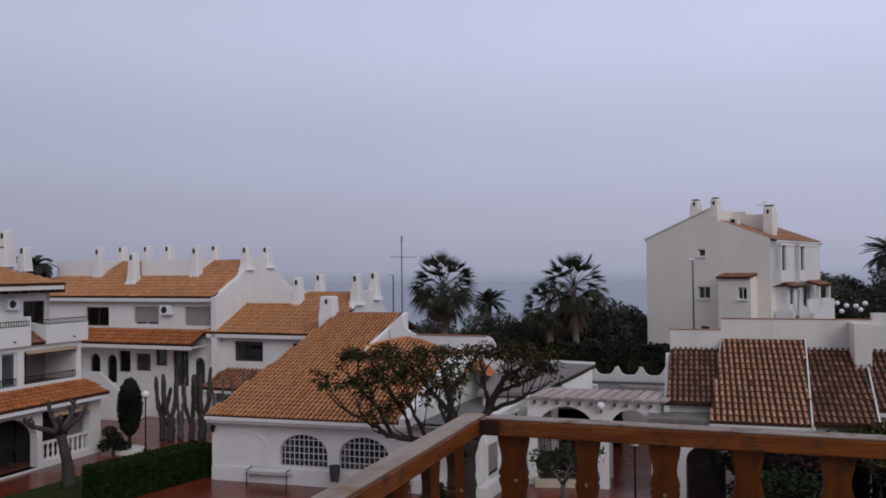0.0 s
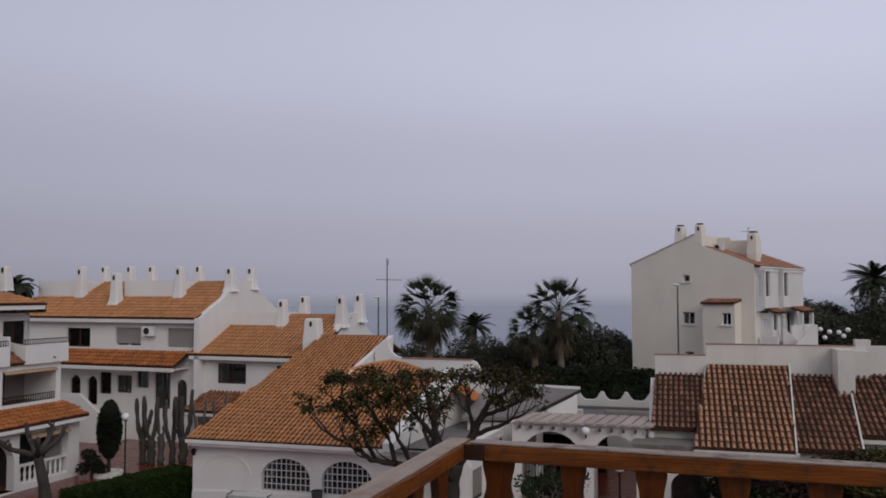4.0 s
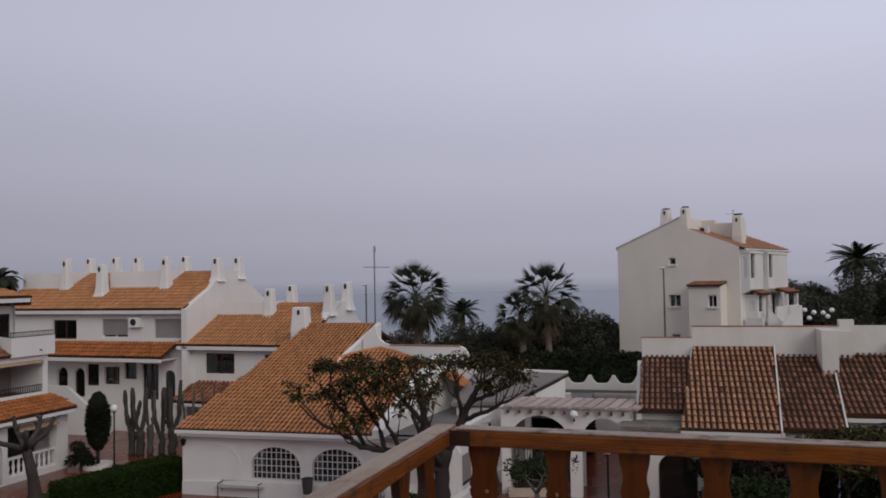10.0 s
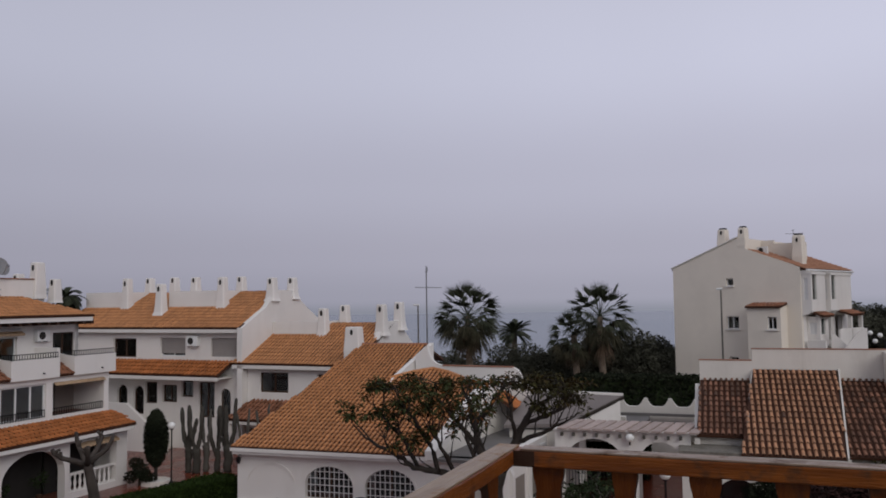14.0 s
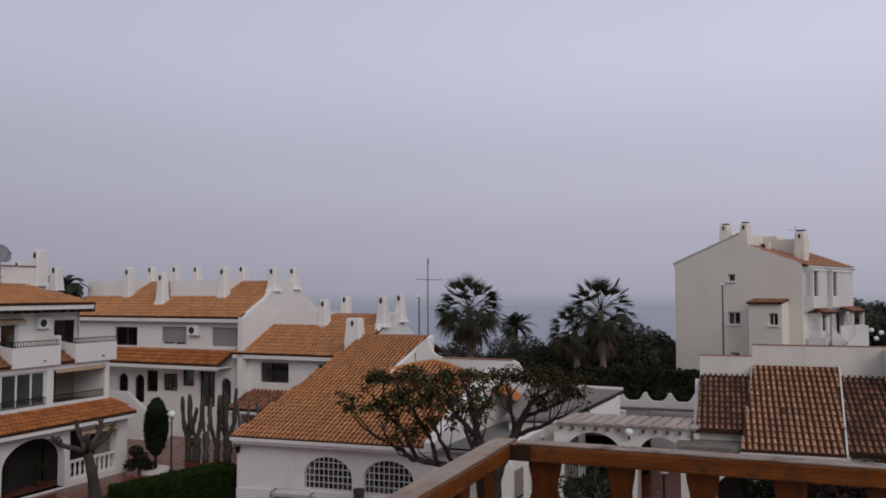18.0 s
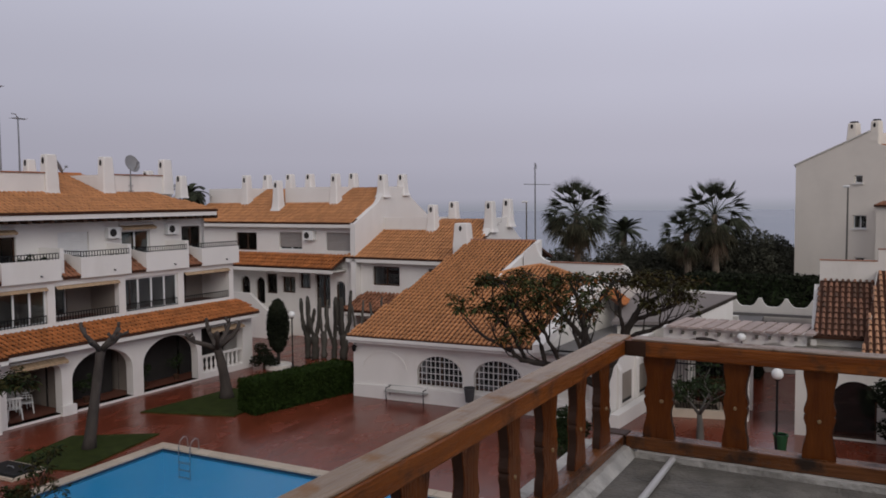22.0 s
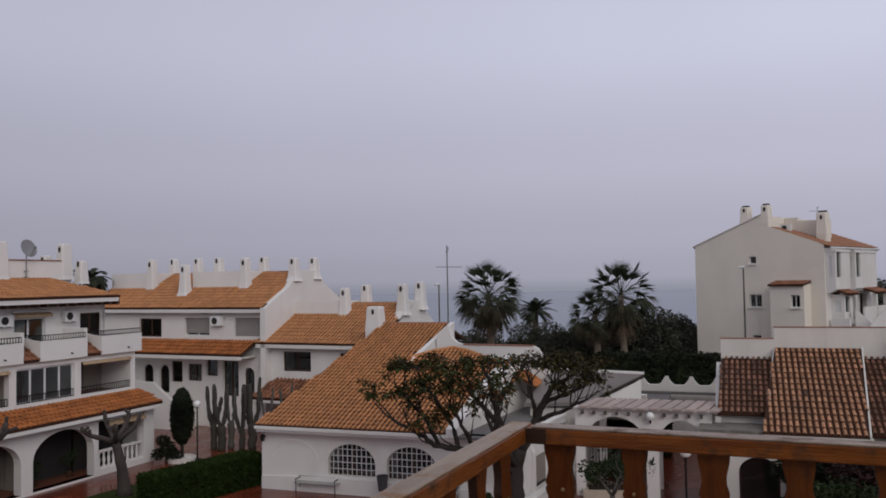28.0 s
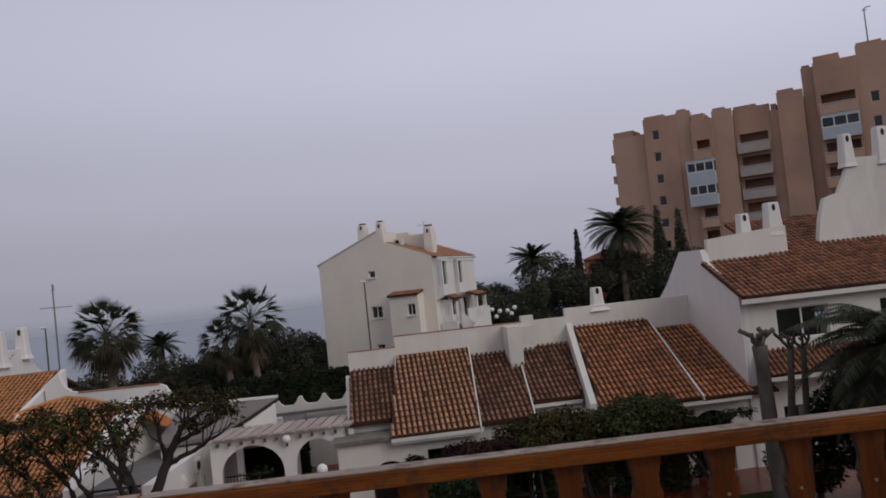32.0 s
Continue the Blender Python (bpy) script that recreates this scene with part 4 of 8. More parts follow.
# ---- building across the end of the garden (local x to the right, y away) ----
KB = 1.13
B0 = Matrix.LocRotScale((-14.89 * KB, 42.04 * KB, 8.43 * (1 - KB)), Euler((0, 0, radians(-20.66))), (KB, KB, KB))
bb = thing("terrace_house", B0, "white terrace house with orange tile roof and rows of chimneys", "house", "houses at the garden end")
ups = [(-4.73, -3.14, 5.6, 6.6), (-1.5, 0.13, 5.68, 6.65), (1.76, 3.36, 5.7, 6.66)]
lows = [(-4.43, -3.72, 2.95, 4.12, 0.35), (-3.3, -2.6, 2.6, 4.1, 0.35), (-2.5, -1.7, 3.2, 4.32), (-1.35, -0.4, 3.3, 4.2), (-0.1, 0.66, 3.6, 4.44), (1.0, 2.0, 2.6, 4.4), (2.35, 3.0, 2.7, 4.1, 0.32)]
wall("front_wall", bb, WHITE, -8.5, 3.85, 0, 7.13, 0, 0.3, ups + lows)
for i, (a, b, c, d) in enumerate(ups):
    window(bb, a, b, c, d, 0.12, 2, WOOD_DARK if i == 0 else ALU, shutter=(0, 0.85, 1.0)[i])
for o in lows:
    window(bb, o[0], o[1], o[2], o[3] - (o[4] * 0.0 if len(o) > 4 else 0), 0.14, 2 if o[1] - o[0] > 0.8 else 1, WOOD_DARK)
sl = Vector((0, 1.3, 0.62))
tile_roof(bb, (-7.2, -1.3, 4.86), (1, 0, 0), sl, [(0, 0), (10.35, 0), (10.35, 1.44), (0, 1.44)], TILE, name="lean_to_roof", seed=21)
part("lean_to_fascia", Shape().box(-7.2, 3.1, -1.26, -1.18, 4.6, 4.78), WHITE, bb)
part("lean_to_soffit", Shape().box(-7.2, 3.1, -1.18, 0.0, 4.66, 4.74), WHITE_WORN_SHADED, bb)
kk = 0.475
tile_roof(bb, (-8.6, -0.45, 7.2), (1, 0, 0), (0, 1, kk), [(0, 0), (12.5, 0), (12.5, 4.26), (0, 4.26)], TILE_SUN, pitch=0.2, rise=0.2, seed=22, label="orange tile roof")
tile_roof(bb, (-8.6, 7.25, 7.2), (1, 0, 0), (0, -1, kk), [(0, 0), (12.5, 0), (12.5, 4.26), (0, 4.26)], TILE_SUN, pitch=0.2, rise=0.2, seed=23, name="rear_roof")
part("eave_fascia", Shape().box(-8.5, 3.9, -0.4, -0.3, 6.93, 7.11), WHITE, bb)
part("rear_wall", Shape().box(-8.5, 3.7, 6.9, 7.1, 0, 7.1), WHITE, bb)


def gable(parent, x, th, ys, base, name="gable_wall", mat=None):
    """A gable wall in the plane x, its swept top given as (y, z)."""
    s = wall_shape(ys[0][0], ys[-1][0], base, 0, 0, th, top=ys)
    ob = part(name, s, mat or WHITE, parent, fix=None)
    ob.matrix_basis = pose(x + th, 0, 0, 0, 0, 90)
    return ob


gable(bb, 3.75, 0.3, [(-0.5, 7.16), (0.6, 7.72), (1.6, 8.2), (2.1, 8.7), (2.3, 9.1), (4.5, 9.1), (4.8, 8.6), (5.6, 8.1), (7.3, 7.2)], 0)
gable(bb, -8.6, 0.25, [(-0.4, 7.2), (3.4, 9.05), (7.2, 7.2)], 0)
for l, r in ((-8.5, -5.4), (-2.45, 1.1)):
    s = Shape().box(l, r, 1.7, 1.9, 8.0, 9.12).box(l, l + 0.2, 1.9, 4.0, 8.2, 9.12).box(r - 0.2, r, 1.9, 4.0, 8.2, 9.12)
    part("roof_terrace_wall", s, WHITE, bb)
for cx, cy, cz, ch in ((-5.5, 1.8, 8.0, 1.9), (-2.42, 1.05, 7.8, 1.72), (1.1, 1.8, 8.0, 1.84), (-6.04, 4.2, 8.8, 1.18), (-4.2, 4.2, 8.8, 1.18), (-2.66, 4.2, 8.8, 1.16), (0.56, 4.2, 8.8, 1.13), (3.85, 2.4, 8.5, 1.25), (3.85, 4.35, 8.6, 1.2)):
    chimney(bb, cx, cy, cz, ch, 0.48, 0.48, "y")
# stair wall down from the first floor
st = [(-5.9, 3.36), (-2.4, 3.36), (-1.07, 2.43), (0.2, 1.5), (0.2, 0)]
part("stair_wall", Shape().extrude([(-5.9, -1.5, 0), *[(x, -1.5, z) for x, z in st]], (0, 0.2, 0)), WHITE, bb)
for i in range(10):
    part("stair_step", Shape().box(-2.4 + i * 0.26, -2.14 + i * 0.26, -1.3, -0.02, 0, 2.4 - i * 0.22), WHITE_WORN_SHADED, bb)
part("landing", Shape().box(-5.9, -2.4, -1.3, -0.02, 2.2, 2.4), WHITE_WORN_SHADED, bb)

cc = thing("terrace_house", B0, "lower white terrace house with brown window and tile canopy", "house", "houses at the garden end")
wall("front_wall", cc, WHITE, 4.06, 10.3, 0, 5.35, -0.05, 0.3, [(4.8, 6.45, 4.0, 4.98), (8.1, 8.9, 4.4, 4.95), (4.2, 5.2, 0.1, 2.2), (7.0, 8.2, 1.0, 2.1)])
window(cc, 4.8, 6.45, 4.0, 4.98, 0.06, 2, WOOD_DARK)
window(cc, 8.1, 8.9, 4.4, 4.95, 0.06, 1, WOOD_DARK)
window(cc, 4.2, 5.2, 0.1, 2.2, 0.06, 1, WOOD_DARK, name="door")
window(cc, 7.0, 8.2, 1.0, 2.1, 0.06, 2, WOOD_DARK)
tile_roof(cc, (3.4, -0.55, 5.45), (1, 0, 0), (0, 1, 0.475), [(0.0, 0), (7.1, 0), (7.1, 4.37), (0.66, 4.37), (0.66, 0.4), (0.0, 0.4)], TILE_SUN, pitch=0.2, rise=0.2, seed=31)
tile_roof(cc, (4.06, 7.35, 5.45), (1, 0, 0), (0, -1, 0.475), [(0, 0), (6.4, 0), (6.4, 4.37), (0, 4.37)], TILE_SUN, pitch=0.2, rise=0.2, seed=32, name="rear_roof")
part("eave_fascia", Shape().box(3.45, 10.3, -0.5, -0.4, 5.18, 5.36), WHITE, cc)
part("rear_wall", Shape().box(4.06, 10.3, 6.9, 7.1, 0, 5.35), WHITE, cc)
gable(cc, 10.2, 0.3, [(-0.5, 5.45), (0.8, 5.98), (1.7, 6.5), (2.2, 7.0), (2.5, 7.4), (4.4, 7.4), (4.7, 6.9), (5.4, 6.4), (7.3, 5.4)], 0)
part("roof_terrace_wall", Shape().box(4.06, 6.95, 2.15, 2.35, 6.3, 7.42).box(6.75, 6.95, 2.35, 4.2, 6.4, 7.42), WHITE, cc)
for cx, cy, cz, ch in ((7.05, 2.3, 6.5, 1.6), (7.3, 4.1, 7.0, 1.25), (10.35, 2.4, 6.7, 1.57), (10.4, 4.35, 6.9, 1.47)):
    chimney(cc, cx, cy, cz, ch, 0.48, 0.48, "y")
tile_roof(cc, (3.9, -1.6, 2.85), (1, 0, 0), (0, 1.55, 0.75), [(0, 0), (3.6, 0), (3.2, 1.72), (0.4, 1.72)], TILE_DARK, name="canopy_roof", seed=33)
part("canopy_fascia", Shape().box(3.95, 7.45, -1.55, -1.48, 2.62, 2.77), WHITE, cc)
for px in (4.0, 7.25):
    part("canopy_post", Shape().box(px, px + 0.16, -1.5, -1.34, 0, 2.62), WHITE, cc)


# ---- single-storey garden house ----
H0 = pose(-9.5, 33.2, 0, 0, 0, -16.0)
hh = thing("garden_house", H0, "single-storey white house with broad orange tile roof", "house")
arch_w = [(3.05, 5.1, 0.72, 1.98, 0.72), (5.6, 7.65, 0.7, 1.99, 0.72)]
wall("front_wall", hh, WHITE, 0, 10.84, 0, 2.55, 0, 0.35, arch_w + [(8.6, 10.3, 0.72, 2.0, 0.7)])
part("niche_back", Shape().box(8.5, 10.4, 0.2, 0.3, 0.6, 2.1), WHITE_WORN_SHADED, hh)
part("plinth", wall_shape(0.03, 10.8, 0, 0.6, -0.09, 0.087, top=[(0.03, 0.52), (2.6, 0.62), (10.8, 0.5)]), WHITE, hh, fix=None)
for o in arch_w:
    a, b = o[0], o[1]
    g = Shape()
    head = lambda x: o[3] - 0.72 + 0.72 * math.sqrt(max(0, 1 - ((2 * x - a - b) / (b - a)) ** 2))
    for i in range(1, 10):
        x = a + (b - a) * i / 10
        g.box(x - 0.012, x + 0.012, 0.05, 0.08, o[2], head(x) - 0.02)
    for i in range(1, 5):
        z = o[2] + 1.3 * i / 5
        q = max(0.0, (z - (o[3] - 0.72)) / 0.72)
        w = (b - a) / 2 * math.sqrt(max(0, 1 - q * q)) - 0.02
        g.box((a + b) / 2 - w, (a + b) / 2 + w, 0.045, 0.085, z - 0.012, z + 0.012)
    part("window_grille", g, ALU, hh, "white painted window grille")
    rim = Shape()
    prev = None
    for i in range(17):
        t = math.pi * i / 16
        prev_pts = [((a + b) / 2 + math.cos(t) * ((b - a) / 2 + d), zz, o[3] - 0.72 + math.sin(t) * (0.72 + d)) for d, zz in ((0.0, -0.03), (0.1, -0.03), (0.1, 0.02), (0.0, 0.02))]
        if prev:
            rim.loft([prev, prev_pts])
        prev = prev_pts
    part("arch_moulding", rim, WHITE, hh)
    window(hh, a, b, o[2], o[3], 0.22, 2, WOOD_DARK, name="window")
blind = Shape()
ends = None
for i in range(21):
    t = math.pi * i / 20
    pts = [(1.5 + math.cos(t) * (0.98 + d), y, 1.28 + math.sin(t) * (0.68 + d)) for d, y in ((0.0, -0.035), (0.09, -0.035), (0.09, -0.002), (0.0, -0.002))]
    if ends:
        blind.loft([ends, pts])
    ends = pts
part("blind_arch", blind, WHITE, hh)
gable(hh, 0.05, 0.3, [(0.02, 2.5), (10.0, 5.9), (12.4, 5.2)], 0, "side_wall").matrix_basis = pose(0.35, 0, 0, 0, 0, 83.5)
kh = 0.332
wh = lambda y: (y + 0.5) * math.hypot(1, kh)
main_roof = tile_roof(hh, (0, -0.5, 2.66), (1, 0, 0), (0, 1, kh), [(x, wh(y)) for x, y in ((-0.02, -0.5), (8.25, -0.5), (8.45, 2.5), (8.75, 5.0), (7.83, 6.13), (6.9, 6.75), (6.03, 7.13), (5.2, 6.7), (4.34, 6.0), (4.78, 10.0), (1.15, 10.0))], TILE_SUN, pitch=0.205, course=0.34, rise=0.36, seed=41, skip=lambda u, w: w < 0.34 * 7 - 0.05, label="broad orange barrel tile roof")
part("rear_roof", Shape().extrude([(1.15, 10.0, 6.14), (4.78, 10.0, 6.14), (4.9, 12.4, 5.3), (1.4, 12.4, 5.3)], (0, 0, -0.12)), DECK, hh)
part("ridge_tiles", Shape().tube([(1.15, 10.0, 6.17), (4.8, 10.0, 6.17)], 0.1, 8), TILE_DARK, hh)
part("eave_fascia", Shape().box(0.02, 8.6, -0.44, -0.36, 2.38, 2.57), WHITE, hh)
part("eave_cornice", Shape().box(-0.02, 8.3, -0.545, -0.515, 2.50, 2.635), WHITE, hh)
part("soffit", Shape().box(0.02, 8.6, -0.36, 0.0, 2.44, 2.52), WHITE_WORN_SHADED, hh)
# upper side wall above the lower wing, with a swept foot
part("upper_side_wall", Shape().extrude([(4.30, 5.6, 4.0), (4.84, 10.2, 4.0), (4.84, 10.2, 6.26), (4.38, 6.0, 4.9), (4.30, 5.6, 4.72)], (0.22, 0, 0)), WHITE, hh)
foot = [(4.9, 4.2), (10.7, 3.4), (10.7, 4.42), (10.42, 4.62), (10.22, 4.9), (10.05, 5.19), (9.85, 5.29), (7.4, 5.29), (6.4, 5.30), (6.0, 5.40), (5.76, 5.58), (5.62, 5.86), (5.5, 6.25), (4.9, 5.72)]
part("swept_foot", Shape().extrude([(x, 8.37 - 0.0954 * x, z) for x, z in foot], (0, 0.25, 0)), WHITE, hh)
part("foot_coping", Shape().extrude([(6.3, 7.73, 5.302), (9.8, 7.40, 5.295), (9.8, 7.40, 5.335), (6.3, 7.73, 5.342)], (0, 0.31, 0)), TILE_DARK, hh)
part("hip_ridge_tiles", Shape().tube([(4.3, 5.95, 4.86), (5.2, 6.68, 5.10), (6.03, 7.1, 5.23), (6.9, 6.72, 5.12), (7.83, 6.1, 4.92)], 0.085, 8), TILE_SUN, hh)
vz = lambda y: 2.66 + (y + 0.5) * kh
# Side wall turned from the light: the greyer white holds its shade.
part("side_gable_wall", Shape().extrude([(8.62, -0.3, 2.5), (8.82, 2.5, 2.5), (9.12, 5.0, 2.5), (9.5, 7.3, 2.5), (9.5, 7.3, 4.7), (9.3, 6.0, vz(6.0) - 0.1), (9.12, 5.0, vz(5.0) - 0.1), (8.82, 2.5, vz(2.5) - 0.1), (8.62, -0.3, vz(-0.3) - 0.1)], (-0.25, 0, 0)), WHITE_WORN_SHADED, hh)
ring = lambda x, y, w: [(x, y, vz(y) - 0.12), (x + w, y, vz(y) - 0.12), (x + w, y, vz(y) + 0.2), (x, y, vz(y) + 0.2)]
part("verge_wall", Shape().loft([ring(8.24, -0.52, 0.42), ring(8.44, 2.5, 0.45), ring(8.74, 5.0, 0.48), ring(8.9, 5.95, 0.45)]), WHITE, hh)
tile_roof(hh, (10.28, 5.6, 3.66), (0, 1, 0), (-0.85, 0, 0.56), [(0, 0), (1.7, 0), (1.7, 1.0), (0, 1.0)], TILE, pitch=0.205, name="small_rear_roof", seed=44)
part("flat_roof", Shape().extrude([(8.5, -0.35, 2.45), (11.0, -0.35, 2.45), (12.2, 9.4, 2.45), (9.3, 9.4, 2.45)], (0, 0, 0.1)), ASPHALT, hh)
# wing side wall towards the passage with framed panels
side = [(11.1, -0.6), (12.0, 6.3), (12.5, 9.6)]
wx = lambda y: float(np.interp(y, [p[1] for p in side], [p[0] for p in side]))
s = Shape()
for (xa, ya), (xb, yb) in zip(side, side[1:]):
    s.add([(xa - 0.3, ya, 0), (xa, ya, 0), (xb, yb, 0), (xb - 0.3, yb, 0), (xa - 0.3, ya, 2.7), (xa, ya, 2.7), (xb, yb, 2.72), (xb - 0.3, yb, 2.72)],
          [(0, 3, 2, 1), (4, 5, 6, 7), (0, 1, 5, 4), (1, 2, 6, 5), (2, 3, 7, 6), (3, 0, 4, 7)])
part("wing_side_wall", s, WHITE, hh)
chimney(hh, 0.78, 9.9, 5.35, 1.75, 0.85, 0.75, "y", flare=0.08)
an = thing("annexe", pose(7.5, 29.6, 0, 0, 0, -16.86), "low annexe with a sloping grey roof", "annexe")
part("roof", Shape().extrude([(-7.4, 3.4, 2.95), (-4.75, 3.4, 3.1), (-2.75, 6.4, 3.95), (-6.9, 6.4, 4.05)], (0, 0, 0.14)), GREY_SLOPE, an)
part("verge", Shape().extrude([(-6.95, 6.4, 4.19), (-2.7, 6.4, 4.09), (-2.7, 6.55, 4.09), (-6.95, 6.55, 4.19)], (0, 0, 0.1)), WHITE, an)
part("dark_edge_line", Shape().extrude([(-4.73, 3.38, 3.08), (-2.71, 6.4, 3.94), (-2.71, 6.4, 4.08), (-4.73, 3.38, 3.22)], (0.04, -0.02, 0)), BARK, an)
part("wall", Shape().extrude([(-7.2, 3.6, 0), (-4.9, 3.6, 0), (-4.6, 6.2, 0), (-6.8, 6.2, 0)], (0, 0, 2.9)), WHITE_WORN_SHADED, an)
part("gable", Shape().extrude([(-4.85, 3.6, 2.9), (-2.9, 6.2, 2.9), (-2.9, 6.2, 3.9), (-4.85, 3.6, 3.1)], (0.1, -0.04, 0)), WHITE, an)


# ---- tiled row across the garden: local x to the right, y away ----
R0 = pose(7.5, 29.6, 0, 0, 0, -16.86)


LOOSE = []


def lean(parent, xa, xb, xc, xd, y0, z0, y1, z1, seed, mat=None):
    """A lean-to roof: eave xa..xb at y0, z0; top xc..xd at y1, z1."""
    ln = math.hypot(y1 - y0, z1 - z0)
    cols = max(xb - xa, xd - xc) / 0.208
    rows = min(int(ln / 0.39) + 1, int(300 / cols))
    roof = tile_roof(parent, (0, y0, z0), (1, 0, 0), (0, y1 - y0, z1 - z0), [(xa, 0), (xb, 0), (xd, ln), (xc, ln)], mat or TILE_BLACK, pitch=0.208, course=0.39, seed=seed, rise=0.36,
                     skip=lambda u, w: w < 0.39 * rows - 0.05)
    LOOSE.append((roof, xa, xb, xc, xd, y0, z0, y1, z1, 0.208, 0.39, TILE_WARM if mat == TILE_DARK else mat or TILE_MOSSY, rows, seed))
    return roof


ra = thing("row_house", R0, "low white row house with steep weathered tile roofs", "house", "tiled row houses")
wall("front_wall", ra, WHITE_WORN_SHADED, 0, 5.5, 0, 2.85, 0, 0.3, [(1.2, 2.55, 0.02, 2.05, 0.55), (3.3, 4.9, 0.02, 2.3)])
window(ra, 1.2, 2.55, 0.02, 2.05, 0.2, 1, WOOD_DARK, name="door")
window(ra, 3.3, 4.9, 0.02, 2.3, 0.2, 2, WOOD_DARK, name="door")
part("porch_roof", Shape().box(-0.1, 2.2, -0.2, 1.4, 2.85, 2.98), CONCRETE, ra)
part("upper_front_wall", Shape().box(0.3, 2.2, 1.5, 1.7, 2.9, 3.45), WHITE_WORN_SHADED, ra)
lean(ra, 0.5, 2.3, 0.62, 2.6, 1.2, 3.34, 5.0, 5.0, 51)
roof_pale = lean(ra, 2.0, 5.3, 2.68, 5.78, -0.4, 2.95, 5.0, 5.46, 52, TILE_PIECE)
part("eave_cornice", Shape().box(2.0, 5.3, -0.45, -0.42, 2.78, 2.92), WHITE_WORN_SHADED, ra)
part("eave_board", Shape().box(2.05, 5.25, -0.36, -0.26, 2.68, 2.84), WHITE_WORN_SHADED, ra)
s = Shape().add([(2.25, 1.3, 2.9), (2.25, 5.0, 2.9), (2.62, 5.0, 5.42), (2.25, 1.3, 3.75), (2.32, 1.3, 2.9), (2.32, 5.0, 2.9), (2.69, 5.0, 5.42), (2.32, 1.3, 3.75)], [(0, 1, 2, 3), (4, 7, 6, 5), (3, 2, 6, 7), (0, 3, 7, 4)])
part("step_wall", s, WHITE_WORN_SHADED, ra)
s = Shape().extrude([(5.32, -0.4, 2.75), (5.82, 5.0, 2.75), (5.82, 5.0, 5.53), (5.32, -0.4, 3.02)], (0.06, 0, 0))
part("verge_wall", s, WHITE_WORN_SHADED, ra)
part("parapet", Shape().box(0.6, 2.66, 5.0, 5.3, 2.8, 5.8).box(2.66, 5.9, 5.0, 5.3, 2.8, 6.27), WHITE_WORN_SHADED, ra)
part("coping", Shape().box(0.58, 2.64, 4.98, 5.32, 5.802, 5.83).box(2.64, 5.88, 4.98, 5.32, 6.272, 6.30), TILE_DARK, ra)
gable(ra, 0.42, 0.2, [(1.3, 3.2), (5.0, 4.84)], 0, "side_wall")

rb = thing("row_house", R0, "low white row house with stepped tile roofs and pillar", "house", "tiled row houses")
wall("front_wall", rb, WHITE_WORN_SHADED, 5.5, 10.2, 0, 2.9, 0.5, 0.3, [(6.2, 7.4, 0.02, 2.1), (8.2, 9.4, 0.9, 2.1)])
window(rb, 6.2, 7.4, 0.02, 2.1, 0.65, 2, WOOD_DARK, name="door")
window(rb, 8.2, 9.4, 0.9, 2.1, 0.65, 2, WOOD_DARK)
lean(rb, 5.45, 7.5, 5.92, 7.94, 0.2, 2.95, 5.0, 5.06, 53)
part("verge_wall", Shape().extrude([(7.51, 0.2, 2.7), (7.95, 5.0, 2.7), (7.95, 5.0, 5.2), (7.51, 0.2, 3.08)], (0.06, 0, 0)), WHITE_WORN_SHADED, rb)
lean(rb, 7.6, 9.75, 8.0, 10.3, 1.2, 3.35, 5.0, 5.16, 54)
part("eave_board", Shape().box(7.65, 9.7, 1.24, 1.34, 3.1, 3.24), WHITE_WORN_SHADED, rb)
part("upper_front_wall", Shape().box(7.6, 9.8, 1.6, 1.8, 2.9, 3.4), WHITE_WORN_SHADED, rb)
part("stepped_pillar", Shape().box(7.42, 8.02, 3.75, 4.99, 3.2, 6.2).box(8.02, 8.75, 4.75, 5.0, 3.4, 6.1).box(8.3, 8.85, 5.0, 5.4, 3.4, 6.54), WHITE_WORN_SHADED, rb)
part("parapet", Shape().box(5.9, 8.3, 5.0, 5.3, 2.8, 6.27).box(8.85, 10.3, 5.0, 5.3, 2.8, 6.3), WHITE_WORN_SHADED, rb)
part("coping", Shape().box(5.9, 8.28, 4.98, 5.32, 6.272, 6.30), TILE_DARK, rb)
s = Shape().extrude([(9.6, -0.2, 2.7), (10.3, 5.0, 2.7), (10.3, 5.0, 6.0), (10.2, 4.3, 5.6), (9.6, -0.2, 3.25)], (0.25, 0, 0))
part("verge_wall", s, WHITE_WORN_SHADED, rb)

rc = thing("row_house", R0, "white row house with broad weathered tile roofs", "house", "tiled row houses")
wall("front_wall", rc, WHITE_WORN_SHADED, 10.2, 16.0, 0, 2.9, 0.1, 0.3, [(11.0, 12.3, 0.02, 2.2, 0.6), (13.6, 15.2, 0.02, 2.4, 0.7)])
window(rc, 11.0, 12.3, 0.02, 2.2, 0.3, 2, WOOD_DARK, name="door")
window(rc, 13.6, 15.2, 0.02, 2.4, 0.3, 2, WOOD_DARK, name="door")
lean(rc, 9.95, 13.9, 10.65, 14.0, -0.4, 3.0, 5.0, 5.78, 55, TILE_DARK)
lean(rc, 13.95, 17.0, 14.1, 16.0, -0.4, 2.95, 5.0, 5.36, 56, TILE_DARK)
part("eave_board", Shape().box(10.0, 15.9, -0.36, -0.26, 2.74, 2.88), WHITE_WORN_SHADED, rc)
part("parapet", Shape().box(10.3, 16.2, 5.0, 5.3, 2.8, 6.66), WHITE_WORN_SHADED, rc)
